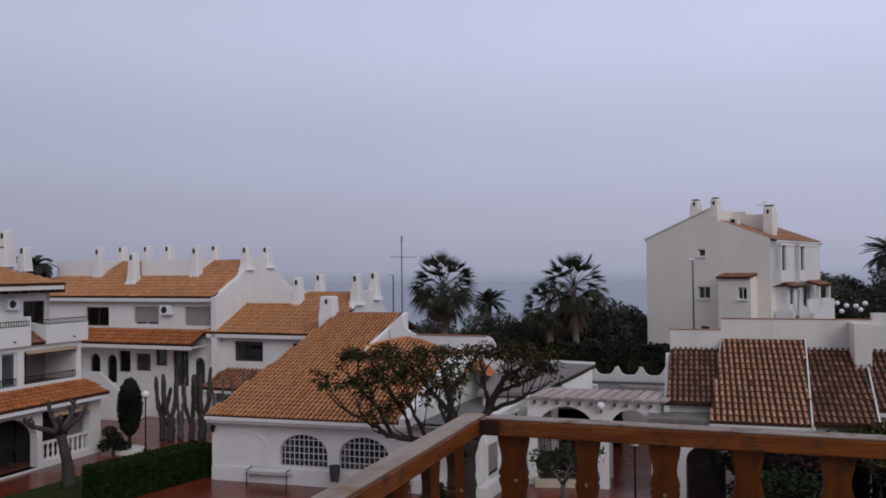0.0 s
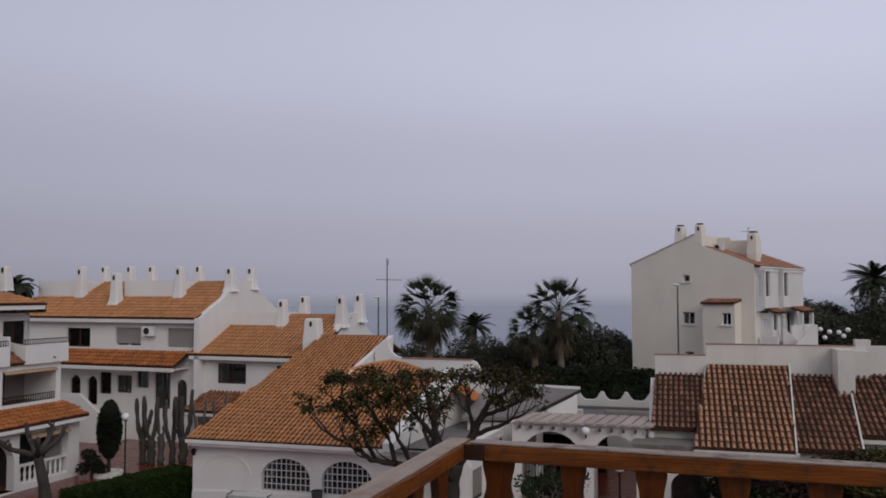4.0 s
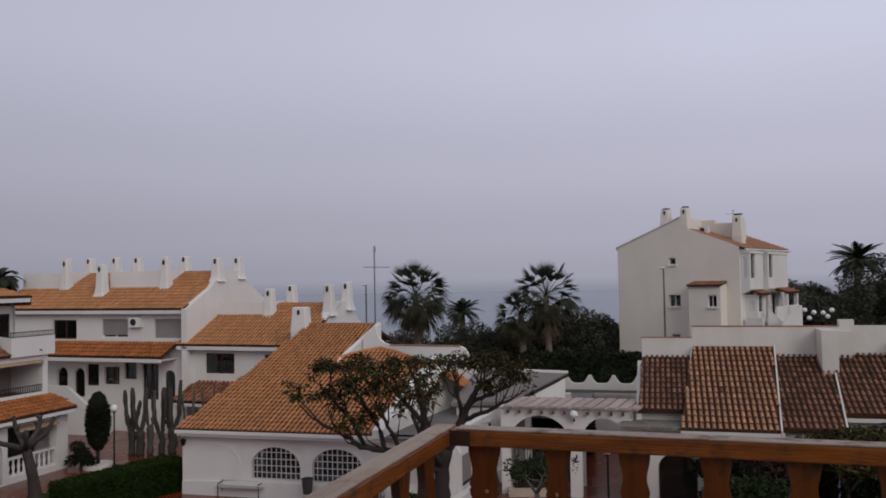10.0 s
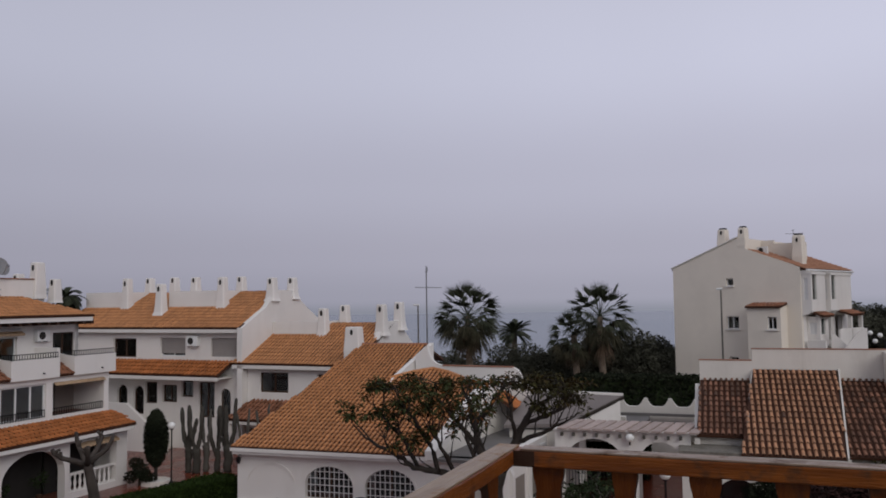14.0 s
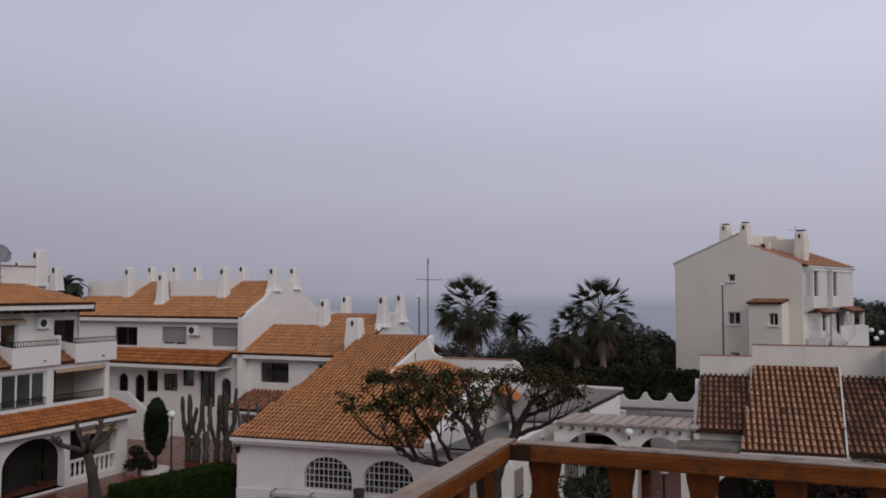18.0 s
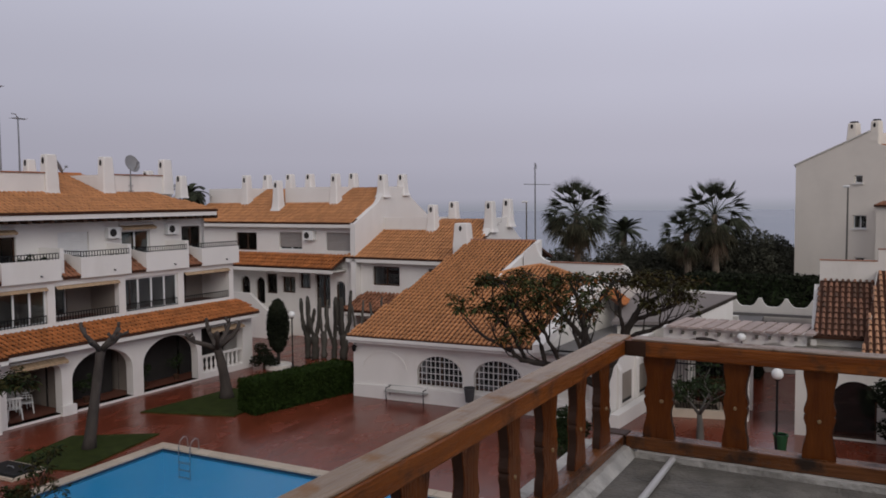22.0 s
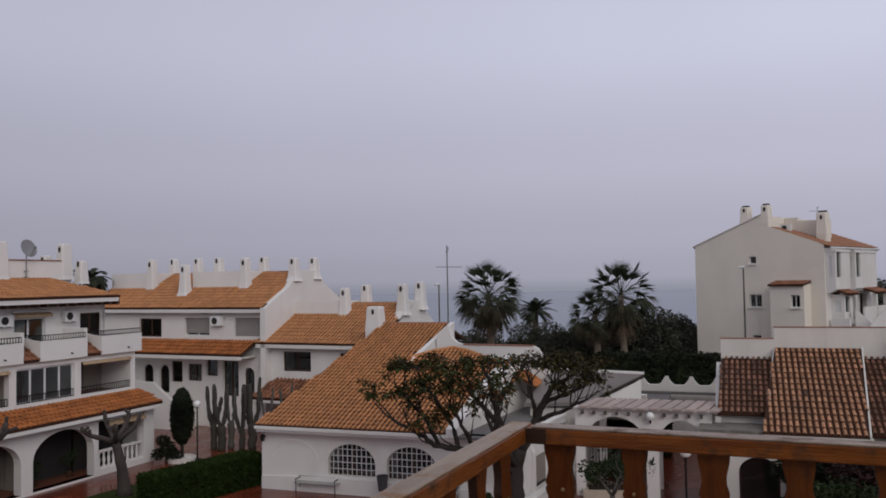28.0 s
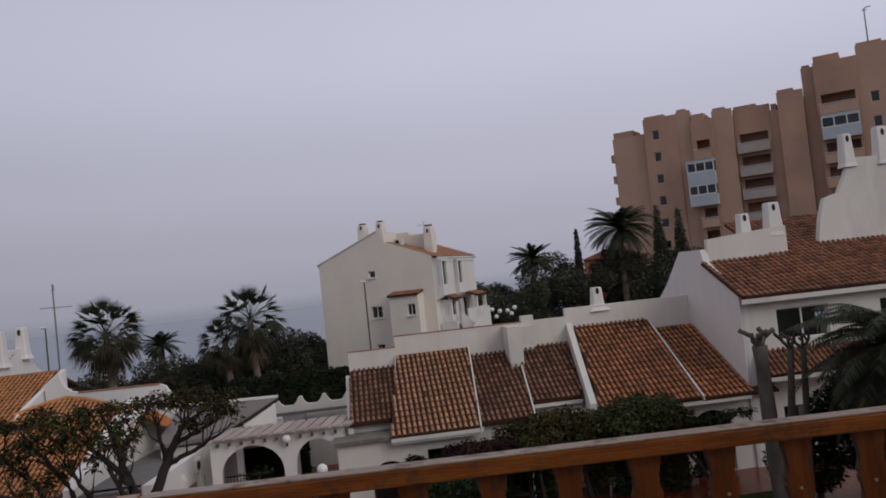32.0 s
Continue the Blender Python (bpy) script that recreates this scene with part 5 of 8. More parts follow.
part("verge_wall", Shape().extrude([(13.95, -0.4, 2.9), (14.05, 5.0, 2.9), (14.05, 5.0, 5.72), (13.95, -0.4, 3.05)], (0.07, 0, 0)), WHITE_WORN_SHADED, rc)
chimney(rc, 11.9, 5.3, 6.4, 1.05, 0.5, 0.45, "y", flare=0.9)

# tall white house at the end of the row
tt = thing("town_house", R0, "two-storey white town house with weathered tile roof", "house")
wall("front_wall", tt, WHITE_WORN_SHADED, 16.05, 27, 0, 6.55, 0, 0.3, [(17.45, 19.6, 4.75, 6.0), (21.8, 23.2, 4.8, 6.0), (17.3, 18.4, 0.05, 2.2), (20, 21.5, 0.9, 2.2)])
window(tt, 17.45, 19.6, 4.75, 6.0, 0.12, 2, ALU)
window(tt, 21.8, 23.2, 4.8, 6.0, 0.12, 2, ALU)
window(tt, 17.3, 18.4, 0.05, 2.2, 0.12, 1, WOOD_DARK, name="door")
window(tt, 20, 21.5, 0.9, 2.2, 0.12, 2, WOOD_DARK)
tile_roof(tt, (15.9, -0.5, 6.62), (1, 0, 0), (0, 1, 0.42), [(0, 0), (11.2, 0), (11.2, 8.0), (3.1, 8.0), (3.1, 3.7), (0, 3.7)], TILE_DARK, pitch=0.235, course=0.34, seed=61)
tile_roof(tt, (16.4, -1.1, 3.62), (1, 0, 0), (0, 1.1, 0.8), [(0, 0), (4.6, 0), (4.6, 1.34), (0, 1.34)], TILE_DARK, pitch=0.21, course=0.3, name="porch_roof", seed=62)
part("porch_fascia", Shape().box(16.4, 21.0, -1.06, -0.98, 3.38, 3.53), WHITE_WORN_SHADED, tt)
part("porch_bracket", Shape().extrude([(16.5, -1.0, 3.38), (16.5, -0.002, 3.38), (16.5, -0.002, 2.7)], (0.12, 0, 0)), WOOD_DARK, tt)
part("porch_bracket", Shape().extrude([(20.8, -1.0, 3.38), (20.8, -0.002, 3.38), (20.8, -0.002, 2.7)], (0.12, 0, 0)), WOOD_DARK, tt)
part("eave_fascia", Shape().box(15.9, 27, -0.46, -0.38, 6.34, 6.54), WHITE_WORN_SHADED, tt)
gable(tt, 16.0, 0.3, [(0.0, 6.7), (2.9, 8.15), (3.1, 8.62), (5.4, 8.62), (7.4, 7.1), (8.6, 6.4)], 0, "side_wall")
part("roof_terrace_wall", Shape().extrude([(16.3, 3.0, 7.6), (19.9, 3.0, 7.6), (19.9, 3.0, 9.3), (19.0, 3.0, 9.24), (16.3, 3.0, 9.02)], (0, 0.25, 0)).box(19.65, 19.9, 3.25, 7, 7.6, 9.2), WHITE_WORN_SHADED, tt)
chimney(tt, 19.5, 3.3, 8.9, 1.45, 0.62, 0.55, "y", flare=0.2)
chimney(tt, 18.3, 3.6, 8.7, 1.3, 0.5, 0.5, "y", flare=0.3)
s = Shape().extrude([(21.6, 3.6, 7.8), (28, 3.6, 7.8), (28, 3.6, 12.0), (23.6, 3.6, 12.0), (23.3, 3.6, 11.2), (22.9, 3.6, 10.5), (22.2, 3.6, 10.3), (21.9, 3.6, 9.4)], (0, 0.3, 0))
part("tall_chimney_wall", s, WHITE_WORN_SHADED, tt)
chimney(tt, 23.6, 3.8, 11.6, 1.5, 0.5, 0.5, "y", flare=0.3)
chimney(tt, 25.3, 3.8, 11.6, 1.7, 0.6, 0.5, "y", flare=0.3)

# ---- arched gateway with a pergola, scalloped wall ----
gw = thing("arched_gateway", R0, "white arched garden gateway under a pergola", "gateway")
wall("arch_wall", gw, WHITE, -4.75, 0.3, 0, 3.35, 1.0, 0.35, [(-4.4, -2.08, 0.0, 3.08, 1.05), (-1.62, 0.05, 0.0, 3.05, 0.95)])
part("wall_coping", Shape().box(-4.85, 0.5, 0.92, 1.42, 3.351, 3.42), WHITE, gw)
for i in range(12):
    x = -4.6 + i * 0.44
    part("pergola_slat", Shape().extrude([(x, 0.72, 3.423), (x + 0.33, 0.72, 3.423), (x + 0.33, 0.72, 3.49), (x, 0.72, 3.49)], (0.36, 2.4, 0.0)), PINK_SLAT, gw)
    part("beam_end", Shape().box(x + 0.1, x + 0.2, 0.8, 0.998, 3.17, 3.28), BARK_PALE, gw)
part("rear_beam", Shape().box(-4.4, 0.6, 2.8, 3.0, 3.2, 3.42), WHITE, gw)
for x in (-4.1, -1.9, 0.3):
    part("rear_post", Shape().box(x, x + 0.25, 2.78, 3.02, 0, 3.2), WHITE, gw)
tops = []
for i in range(141):
    x = -5.2 + i * 0.05
    k = abs((x + 5.05) % 1.18 - 0.59)
    tops.append((x, 3.12 + (0.40 if k < 0.1 else 0.34 * max(0.0, 1 - (k - 0.1) / 0.36) ** 2.2)))
part("passage_roof", Shape().box(-5.1, -1.85, 3.03, 10.0, 2.62, 2.74).box(-5.1, 0.45, 10.0, 10.2, 2.74, 2.86), ASPHALT, gw)
part("roof_vent", Shape().box(-3.3, -2.75, 7.6, 8.0, 2.74, 3.0), WHITE_WORN_SHADED, gw)
sw = thing("garden_wall", R0, "white garden wall with a scalloped top", "wall")
part("scalloped_wall", wall_shape(-5.2, 1.8, 0, 3.1, 10.5, 0.25, top=tops), WHITE_WORN_SHADED, sw, fix=None)


# ---- white block by the shore with bay windows ----
S0 = pose(14.6, 58.2, 0, 0, 0, -42)
SW = 8.8
sb = thing("apartment_building", S0, "tall cream gable-ended block with bay windows and chimneys", "apartment building")
wall("gable_wall", sb, CREAM, 0, SW, 0, 9, 0, 0.3, [(3.9, 4.4, 9.15, 9.65), (3.85, 4.7, 6.25, 7.1), (4.0, 4.6, 3.9, 4.4)], top=[(0, 10.45), (4.75, 12.35), (5.3, 12.35), (5.31, 11.6), (SW, 10.25)])
for x0, x1, z0, z1, n in ((3.9, 4.4, 9.15, 9.65, 1), (3.85, 4.7, 6.25, 7.1, 2), (4.0, 4.6, 3.9, 4.4, 1)):
    window(sb, x0, x1, z0, z1, 0.15, n, ALU)
    part("sill", Shape().box(x0 - 0.08, x1 + 0.08, -0.1, -0.002, z0 - 0.08, z0), WHITE, sb)
part("verge", Shape().extrude([(-0.12, -0.06, 10.42), (4.75, -0.06, 12.37), (4.75, -0.06, 12.45), (-0.12, -0.06, 10.5)], (0, 0.3, 0)), WHITE_WORN_SHADED, sb)
part("wall_annexe", wall_shape(5.75, 7.9, 0, 7.8, -1.1, 0.3, [(7.05, 7.65, 6.3, 7.1)]), CREAM, sb, fix=None)
part("annexe_side", Shape().box(5.75, 6.0, -0.8, 0, 0, 7.8).box(7.65, 7.9, -0.8, 0, 0, 7.8), CREAM, sb)
window(sb, 7.05, 7.65, 6.3, 7.1, -0.98, 2, ALU)
part("sill", Shape().box(6.97, 7.73, -1.2, -1.102, 6.22, 6.3), WHITE, sb)
tile_roof(sb, (5.68, -1.3, 7.76), (1, 0, 0), (0, 1.3, 0.22), [(0, 0), (2.28, 0), (2.28, 1.25), (0, 1.25)], TILE_DARK, name="hood_roof", rise=0.2, seed=71)
part("rear_wall", Shape().box(0, SW, 8.7, 9.0, 0, 10.2), CREAM, sb)
part("left_wall", Shape().box(0, 0.3, 0.3, 8.7, 0, 10.3), CREAM, sb)
part("left_balcony", Shape().box(-0.45, 0, 1, 6, 6.9, 8.2), CREAM, sb)
wr = wall_shape(0.3, 8.7, 0, 10.1, 0, 0.3, [(5.4, 6.2, 8.2, 9.8), (3.4, 5.4, 5.4, 7.0), (6.2, 7.6, 5.4, 7.0)])
part("right_wall", wr, WHITE, sb, fix=None).matrix_basis = pose(SW, 0, 0, 0, 0, 90)
part("porch_back", Shape().box(SW - 1.6, SW - 1.4, 3.0, 8.4, 4.3, 7.4), WOOD_DARK, sb)
# two roof slopes with a step between them, and the raised wall along the step
tile_roof(sb, (SW + 0.35, 0.02, 10.12), (0, 1, 0), (-3.85, 0, 1.46), [(0, 0), (9.0, 0), (9.0, 4.1), (0, 4.1)], TILE_FAR, seed=72, label="orange tile roof slope")
tile_roof(sb, (-0.1, 0.02, 10.38), (0, 1, 0), (4.8, 0, 1.92), [(0, 0), (9.0, 0), (9.0, 5.15), (0, 5.15)], TILE_DARK, seed=73, name="seaward_roof")
part("ridge_wall", Shape().box(4.9, 5.3, 0.3, 9.0, 11.3, 12.3), CREAM, sb)
part("eave_gutter", Shape().tube([(SW + 0.42, 0.0, 10.06), (SW + 0.42, 9.1, 10.06)], [0.06, 0.06]), ALU, sb)
part("eave_soffit", Shape().box(SW + 0.002, SW + 0.36, 0.02, 9.0, 9.93, 10.02), WHITE, sb)
# shallow glazed bays, upper and lower, the lower ones under small tile hoods
for y0, z0, h, w, dp in ((0.12, 7.42, 2.5, 2.5, 0.62), (4.0, 7.42, 2.5, 4.2, 0.5), (0.9, 5.2, 1.88, 1.5, 0.8)):
    top = z0 + h - 0.14
    bay = part("bay_window", Shape().box(SW + 0.002, SW + dp, y0, y0 + w, z0, z0 + 0.75).box(SW + dp - 0.2, SW + dp, y0 + 1.0, y0 + w, z0 + 0.75, top), WHITE, sb)
    part("corbel", Shape().extrude([(SW + 0.002, y0, z0), (SW + dp, y0, z0), (SW + dp * 0.6, y0, z0 - 0.16), (SW + 0.002, y0, z0 - 0.3)], (0, w, 0)), WHITE, bay)
    part("hood", Shape().box(SW + 0.002, SW + dp + 0.06, y0 - 0.05, y0 + w + 0.05, top, z0 + h), WHITE, bay)
    part("pier", Shape().box(SW + dp - 0.2, SW + dp, y0, y0 + 0.22, z0 + 0.75, top), WHITE, bay)
    part("pier", Shape().box(SW + 0.002, SW + 0.16, y0, y0 + 0.14, z0 + 0.75, top), WHITE, bay)
    part("lintel", Shape().box(SW + 0.16, SW + dp - 0.2, y0, y0 + 0.14, top - 0.25, top), WHITE, bay)
    part("roller_blind", Shape().box(SW + 0.16, SW + dp - 0.2, y0 + 0.06, y0 + 0.1, z0 + 0.75, top - 0.25), ALU, bay, "lowered pale roller blind")
    part("pane", Shape().box(SW + dp - 0.12, SW + dp - 0.09, y0 + 0.22, y0 + 1.0, z0 + 0.75, top), GLASS, bay).visible_shadow = False
    # Dark sheet in place of the shade inside the bay.
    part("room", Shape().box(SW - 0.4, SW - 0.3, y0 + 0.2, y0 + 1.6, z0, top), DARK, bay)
for y0, w, dp in ((0.7, 1.9, 1.15), (5.6, 2.6, 1.3)):
    tile_roof(sb, (SW + dp, y0, 7.12), (0, 1, 0), (-dp, 0, 0.38), [(0, 0), (w, 0), (w, dp), (0, dp)], TILE_DARK, name="hood_roof", seed=74)
part("porch_post", Shape().box(SW + 0.95, SW + 1.2, 5.7, 5.95, 3.0, 7.05), WHITE, sb)
part("porch_post", Shape().box(SW + 0.95, SW + 1.2, 7.9, 8.15, 3.0, 7.05), WHITE, sb)
part("balcony", Shape().box(SW + 0.002, SW + 1.2, 2.6, 8.3, 5.1, 5.3).box(SW + 1.08, SW + 1.2, 3.4, 8.3, 5.3, 6.2), WHITE, sb)
# outside stair between two sloping parapets
part("stair_parapet", Shape().extrude([(SW + 1.2, 1.6, 2.0), (SW + 2.5, 2.2, 2.0), (SW + 2.5, 2.2, 4.7), (SW + 1.2, 1.6, 6.2)], (-0.08, 0.2, 0)), WHITE, sb)
part("stair_parapet", Shape().extrude([(SW + 2.2, 1.0, 2.0), (SW + 3.3, 1.8, 2.0), (SW + 3.3, 1.8, 6.35), (SW + 3.1, 1.65, 6.35), (SW + 2.2, 1.0, 5.1)], (-0.1, 0.2, 0)), WHITE, sb)
for k in range(7):
    f = k / 7
    part("stair_step", Shape().box(SW + 1.25 + 1.7 * f, SW + 1.25 + 1.7 * (f + 1 / 7), 2.5, 3.4, 2.0, 5.25 - 1.6 * f), CONCRETE, sb)
part("terrace_wall", Shape().box(SW + 0.2, SW + 1.3, 0.3, 0.55, 0, 5.6).box(SW + 1.3, SW + 4.2, 0.3, 0.55, 0, 4.6), WHITE, sb)
for cx, cy, z, h, w in ((3.45, 0.8, 11.6, 1.45, 0.62), (5.05, 0.36, 11.3, 1.75, 0.55), (8.0, 2.2, 10.4, 2.05, 0.7)):
    chimney(sb, cx, cy, z, h, w, 0.7, "y", CREAM, flare=0.02)
    part("smoke_cap", Shape().box(cx - w * 0.3, cx + w * 0.3, cy - 0.2, cy + 0.2, z + h - 0.01, z + h + 0.1), IRON, sb)
part("roof_terrace_wall", Shape().box(6.2, 8.3, 2.6, 2.8, 10.8, 12.0).box(5.32, 6.2, 2.6, 2.8, 11.0, 12.25), CREAM, sb)


# ---- brick tower block on the hill ----
T0 = pose(63.84, 89.82, 0, 0, 0, -52)
tb = thing("tower_block", T0, "tall brown brick apartment tower with stepped roofline", "apartment building")
seg = [(0, 4.4, 24.6, 0, "p"), (4.4, 8.6, 26.3, -0.6, "w"), (8.6, 10.4, 26.5, -0.4, "p"), (10.4, 13.0, 25.0, -0.9, "g"), (13.0, 15.4, 25.8, -0.5, "p"), (15.4, 19.7, 25.6, 0.2, "b"),
       (19.7, 20.7, 24.7, 0.3, "p"), (20.7, 23.6, 26.5, -0.6, "p"), (23.6, 25.0, 29.0, 0.4, "p"), (25.0, 29.6, 29.1, -0.8, "g"), (29.6, 34, 30.2, -0.4, "w"), (34, 40, 30.4, 0, "b"), (40, 52, 32, -0.5, "p")]
for i, (a, b, h, y, sort) in enumerate(seg):
    ops = []
    if sort == "w":
        for f in range(3, 9):
            if f * 2.85 + 1.9 < h - 1.2:
                ops.append((a + 1.0, a + 1.9, f * 2.85 + 0.7, f * 2.85 + 1.9))
    if sort in "gb":
        for f in range(3, 10):
            if f * 2.85 + 2.5 < h - 2.0:
                ops.append((a + 0.5, b - 0.5, f * 2.85 + 0.2, f * 2.85 + 2.45))
    wall("wall", tb, BRICK if i % 2 else BRICK_PALE, a, b, 0, h, y, 0.4, ops)
    part("storey_core", Shape().box(a, b, y + 2.2, y + 14, 0, h - 0.6), BRICK, tb)
    for o in ops:
        if o[1] - o[0] < 1.5:
            window(tb, o[0], o[1], o[2], o[3], y + 0.2, 1, ALU, deep=False)
            continue
        f = round((o[2] - 0.2) / 2.85)
        if sort == "g" and f in ((5, 6) if i == 3 else (7,)):
            l, r = (o[0] - 1.3, o[1] + 0.4) if i == 3 else (o[0] - 0.2, o[1] + 0.2)
            box = part("enclosed_balcony", Shape().box(l, r, y - 1.3, y - 0.005, o[2] - 0.3, o[2] + 1.05).box(l, r, y - 1.3, y - 0.005, o[3] + 0.05, o[3] + 0.3), PANEL, tb, "enclosed balcony with pale blue panels")
            window(box, l, r, o[2] + 1.05, o[3] + 0.05, y - 1.28, 3, ALU, fw=0.12, name="balcony_glazing", deep=False)
            part("glazed_side", Shape().box(l, l + 0.06, y - 1.2, y - 0.01, o[2] + 1.05, o[3] + 0.05), ALU, box)
            # Dark sheet in place of the shade inside the enclosed balcony.
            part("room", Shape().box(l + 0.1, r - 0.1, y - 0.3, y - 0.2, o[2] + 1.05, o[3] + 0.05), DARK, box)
            continue
        bal = part("balcony", Shape().box(o[0] - 0.2, o[1] + 0.2, y - 1.0, y + 2.2, o[2] - 0.2, o[2]).box(o[0] - 0.2, o[1] + 0.2, y - 1.0, y - 0.86, o[2], o[2] + 0.9), BRICK_GREY if sort == "b" else BRICK_PALE, tb)
        part("parapet_rail", Shape().box(o[0] - 0.2, o[1] + 0.2, y - 0.97, y - 0.9, o[2] + 1.0, o[2] + 1.06), ALU, bal)
    part("roof_parapet", Shape().box(a + 0.1, a + 0.1 + (b - a) * 0.6, y + 0.3, y + 4, h - 0.5, h + (0.35 if i % 3 else 0.8)), BRICK, tb)
    part("side_wall", Shape().box(a - 0.02, a + 0.35, y + 0.38, y + 14, 0, h - 0.02), BRICK, tb)
for f in range(4, 9):
    part("side_balcony", Shape().box(-0.6, -0.03, 0.5, 2.2, f * 2.85 - 1.2, f * 2.85 - 0.2), BRICK_PALE, tb)


# ---- the camera's terrace ----
TR = pose(0.17, 4.93, 0, 0, 0, -19.7)          # corner of the balustrade; x along the far rail, y outwards
FLOOR = 6.84
LEN_R, LEN_L = 7.6, 6.7
terrace = part("terrace_floor", Shape().box(-0.22, LEN_R + 0.1, -LEN_L, 0.22, FLOOR - 0.25, FLOOR), CONCRETE)
terrace.matrix_world = TR
tagged(terrace, "wet grey concrete terrace floor", "floor", kind="structure")
house_wall = part("wall_terrace_house", Shape().box(-0.02, LEN_R, -LEN_L, 0.0, 0, FLOOR - 0.25), WHITE)
house_wall.matrix_world = TR
tagged(house_wall, "white rendered wall under the terrace", "wall", kind="structure")
# Unseen wall, made tall and long to keep sun off terrace and rails.
back = part("wall_behind", Shape().box(-0.1, 26.0, -LEN_L - 0.3, -LEN_L, 0, 14.5), WHITE_WORN_SHADED)
back.matrix_world = TR
tagged(back, "unseen white wall added behind the terrace to block the sun", "wall", kind="structure")
kerb = part("kerb", Shape().add([(-0.2, -LEN_L, FLOOR), (0.14, -LEN_L, FLOOR), (0.14, -0.03, FLOOR), (-0.2, -0.03, FLOOR), (-0.2, -LEN_L, FLOOR + 0.05), (0.09, -LEN_L, FLOOR + 0.05), (0.09, -0.03, FLOOR + 0.05), (-0.2, -0.03, FLOOR + 0.05)],
                        [(0, 3, 2, 1), (4, 5, 6, 7), (0, 1, 5, 4), (1, 2, 6, 5), (2, 3, 7, 6), (3, 0, 4, 7)]), KERB)
kerb.matrix_world = TR
tagged(kerb, "worn white painted kerb under the balustrade", "kerb", kind="structure")
kerb2 = part("kerb", Shape().box(0.14, LEN_R, -0.1, 0.2, FLOOR, FLOOR + 0.035), KERB)
kerb2.matrix_world = TR
tagged(kerb2, "worn white painted kerb under the balustrade", "kerb", kind="structure")
pipe = part("drain_pipe", Shape().tube([(0.355, 0.3, FLOOR + 0.021), (0.36, -0.12, FLOOR + 0.02), (0.40, -3.0, FLOOR + 0.02), (0.42, -6.4, FLOOR + 0.02)], 0.019, 8), PIPE, smooth=True)
pipe.matrix_world = TR
tagged(pipe, "white plastic drain pipe lying on the terrace", "pipe")

TOP = 7.545


def soften(ob, w=0.008):
    mod = ob.modifiers.new("bevel", "BEVEL")
    mod.width, mod.segments, mod.limit_method = w, 2, "ANGLE"
    return ob


OUTLINE = ((0, 0.51), (0.06, 0.51), (0.14, 0.475), (0.22, 0.41), (0.29, 0.385), (0.36, 0.40), (0.42, 0.46), (0.445, 0.48), (0.47, 0.475), (0.495, 0.425), (0.52, 0.475), (0.55, 0.48), (0.58, 0.455), (0.64, 0.40), (0.71, 0.385), (0.78, 0.41), (0.87, 0.475), (0.94, 0.51), (1, 0.51))


def board_shape(w, h, th):
    """A sawn baluster board with a waisted outline, w wide, h high."""
    prof = OUTLINE
    s = Shape()
    s.loft([[(-w * k, -th / 2, h * t), (w * k, -th / 2, h * t), (w * k, th / 2, h * t), (-w * k, th / 2, h * t)] for t, k in prof])
    return s


bal = thing("balustrade", TR, "orange varnished wooden balustrade with weathered grey handrail", "balustrade")
# handrails: grey top boards over orange side boards
soften(part("handrail", Shape().box(-0.08, LEN_R, -0.068, 0.068, TOP - 0.102, TOP - 0.012), WOOD_RAIL, bal, "orange varnished handrail"))
soften(part("rail_cap", Shape().box(0.10, LEN_R, -0.064, 0.064, TOP - 0.0115, TOP), WOOD_TOP, bal, "pale grey upper face"), 0.004)
r2 = soften(part("handrail", Shape().box(-LEN_L, -0.071, -0.068, 0.068, TOP - 0.102, TOP - 0.012), WOOD_RAIL, bal, "orange varnished handrail"))
r2.matrix_basis = pose(0, 0, 0, 0, 0, 90)
r3 = soften(part("rail_cap", Shape().box(-LEN_L, 0.066, -0.064, 0.064, TOP - 0.0115, TOP), WOOD_GREY, bal, "weathered grey upper face"), 0.004)
r3.matrix_basis = pose(0, 0, 0, 0, 0, 90)
soften(part("corner_patch", Shape().box(-0.02, 0.19, -0.0705, -0.0675, TOP - 0.102, TOP - 0.012), WOOD_DARK, bal), 0.001)
soften(part("bottom_rail", Shape().box(0.07, LEN_R, -0.06, 0.06, FLOOR + 0.036, FLOOR + 0.115), WOOD_WET, bal))
r4 = soften(part("bottom_rail", Shape().box(-LEN_L, -0.061, -0.06, 0.06, FLOOR + 0.051, FLOOR + 0.115), WOOD_WET, bal))
r4.matrix_basis = pose(0, 0, 0, 0, 0, 90)
soften(part("corner_joint", Shape().box(-0.058, 0.068, -0.058, 0.058, FLOOR + 0.051, FLOOR + 0.118), WOOD_DARK, bal))
board = board_shape(0.172, TOP - 0.103 - FLOOR - 0.1155, 0.05).mesh("baluster", WOOD)
# Dark strips on both board sides: side-face shade put into the colour.
edges = []
for sx in (-1, 1):
    hb = TOP - 0.103 - FLOOR - 0.1155
    edge = Shape().loft([[(sx * 0.172 * k, -0.02, t * hb), (sx * (0.172 * k + 0.002), -0.02, t * hb), (sx * (0.172 * k + 0.002), 0.02, t * hb), (sx * 0.172 * k, 0.02, t * hb)]
                         for t, k in OUTLINE])
    edges.append(edge.mesh("bark_edge", WOOD_DARK))
screw = Shape().loft([[(r * math.cos(a), y, r * math.sin(a)) for a in [2 * math.pi * j / 10 for j in range(10)]] for y, r in ((-0.0325, 0.006), (-0.031, 0.0105), (-0.024, 0.012), (0.024, 0.012), (0.031, 0.0105))]).mesh("screw_head", BRASS)
rb = random.Random(5)
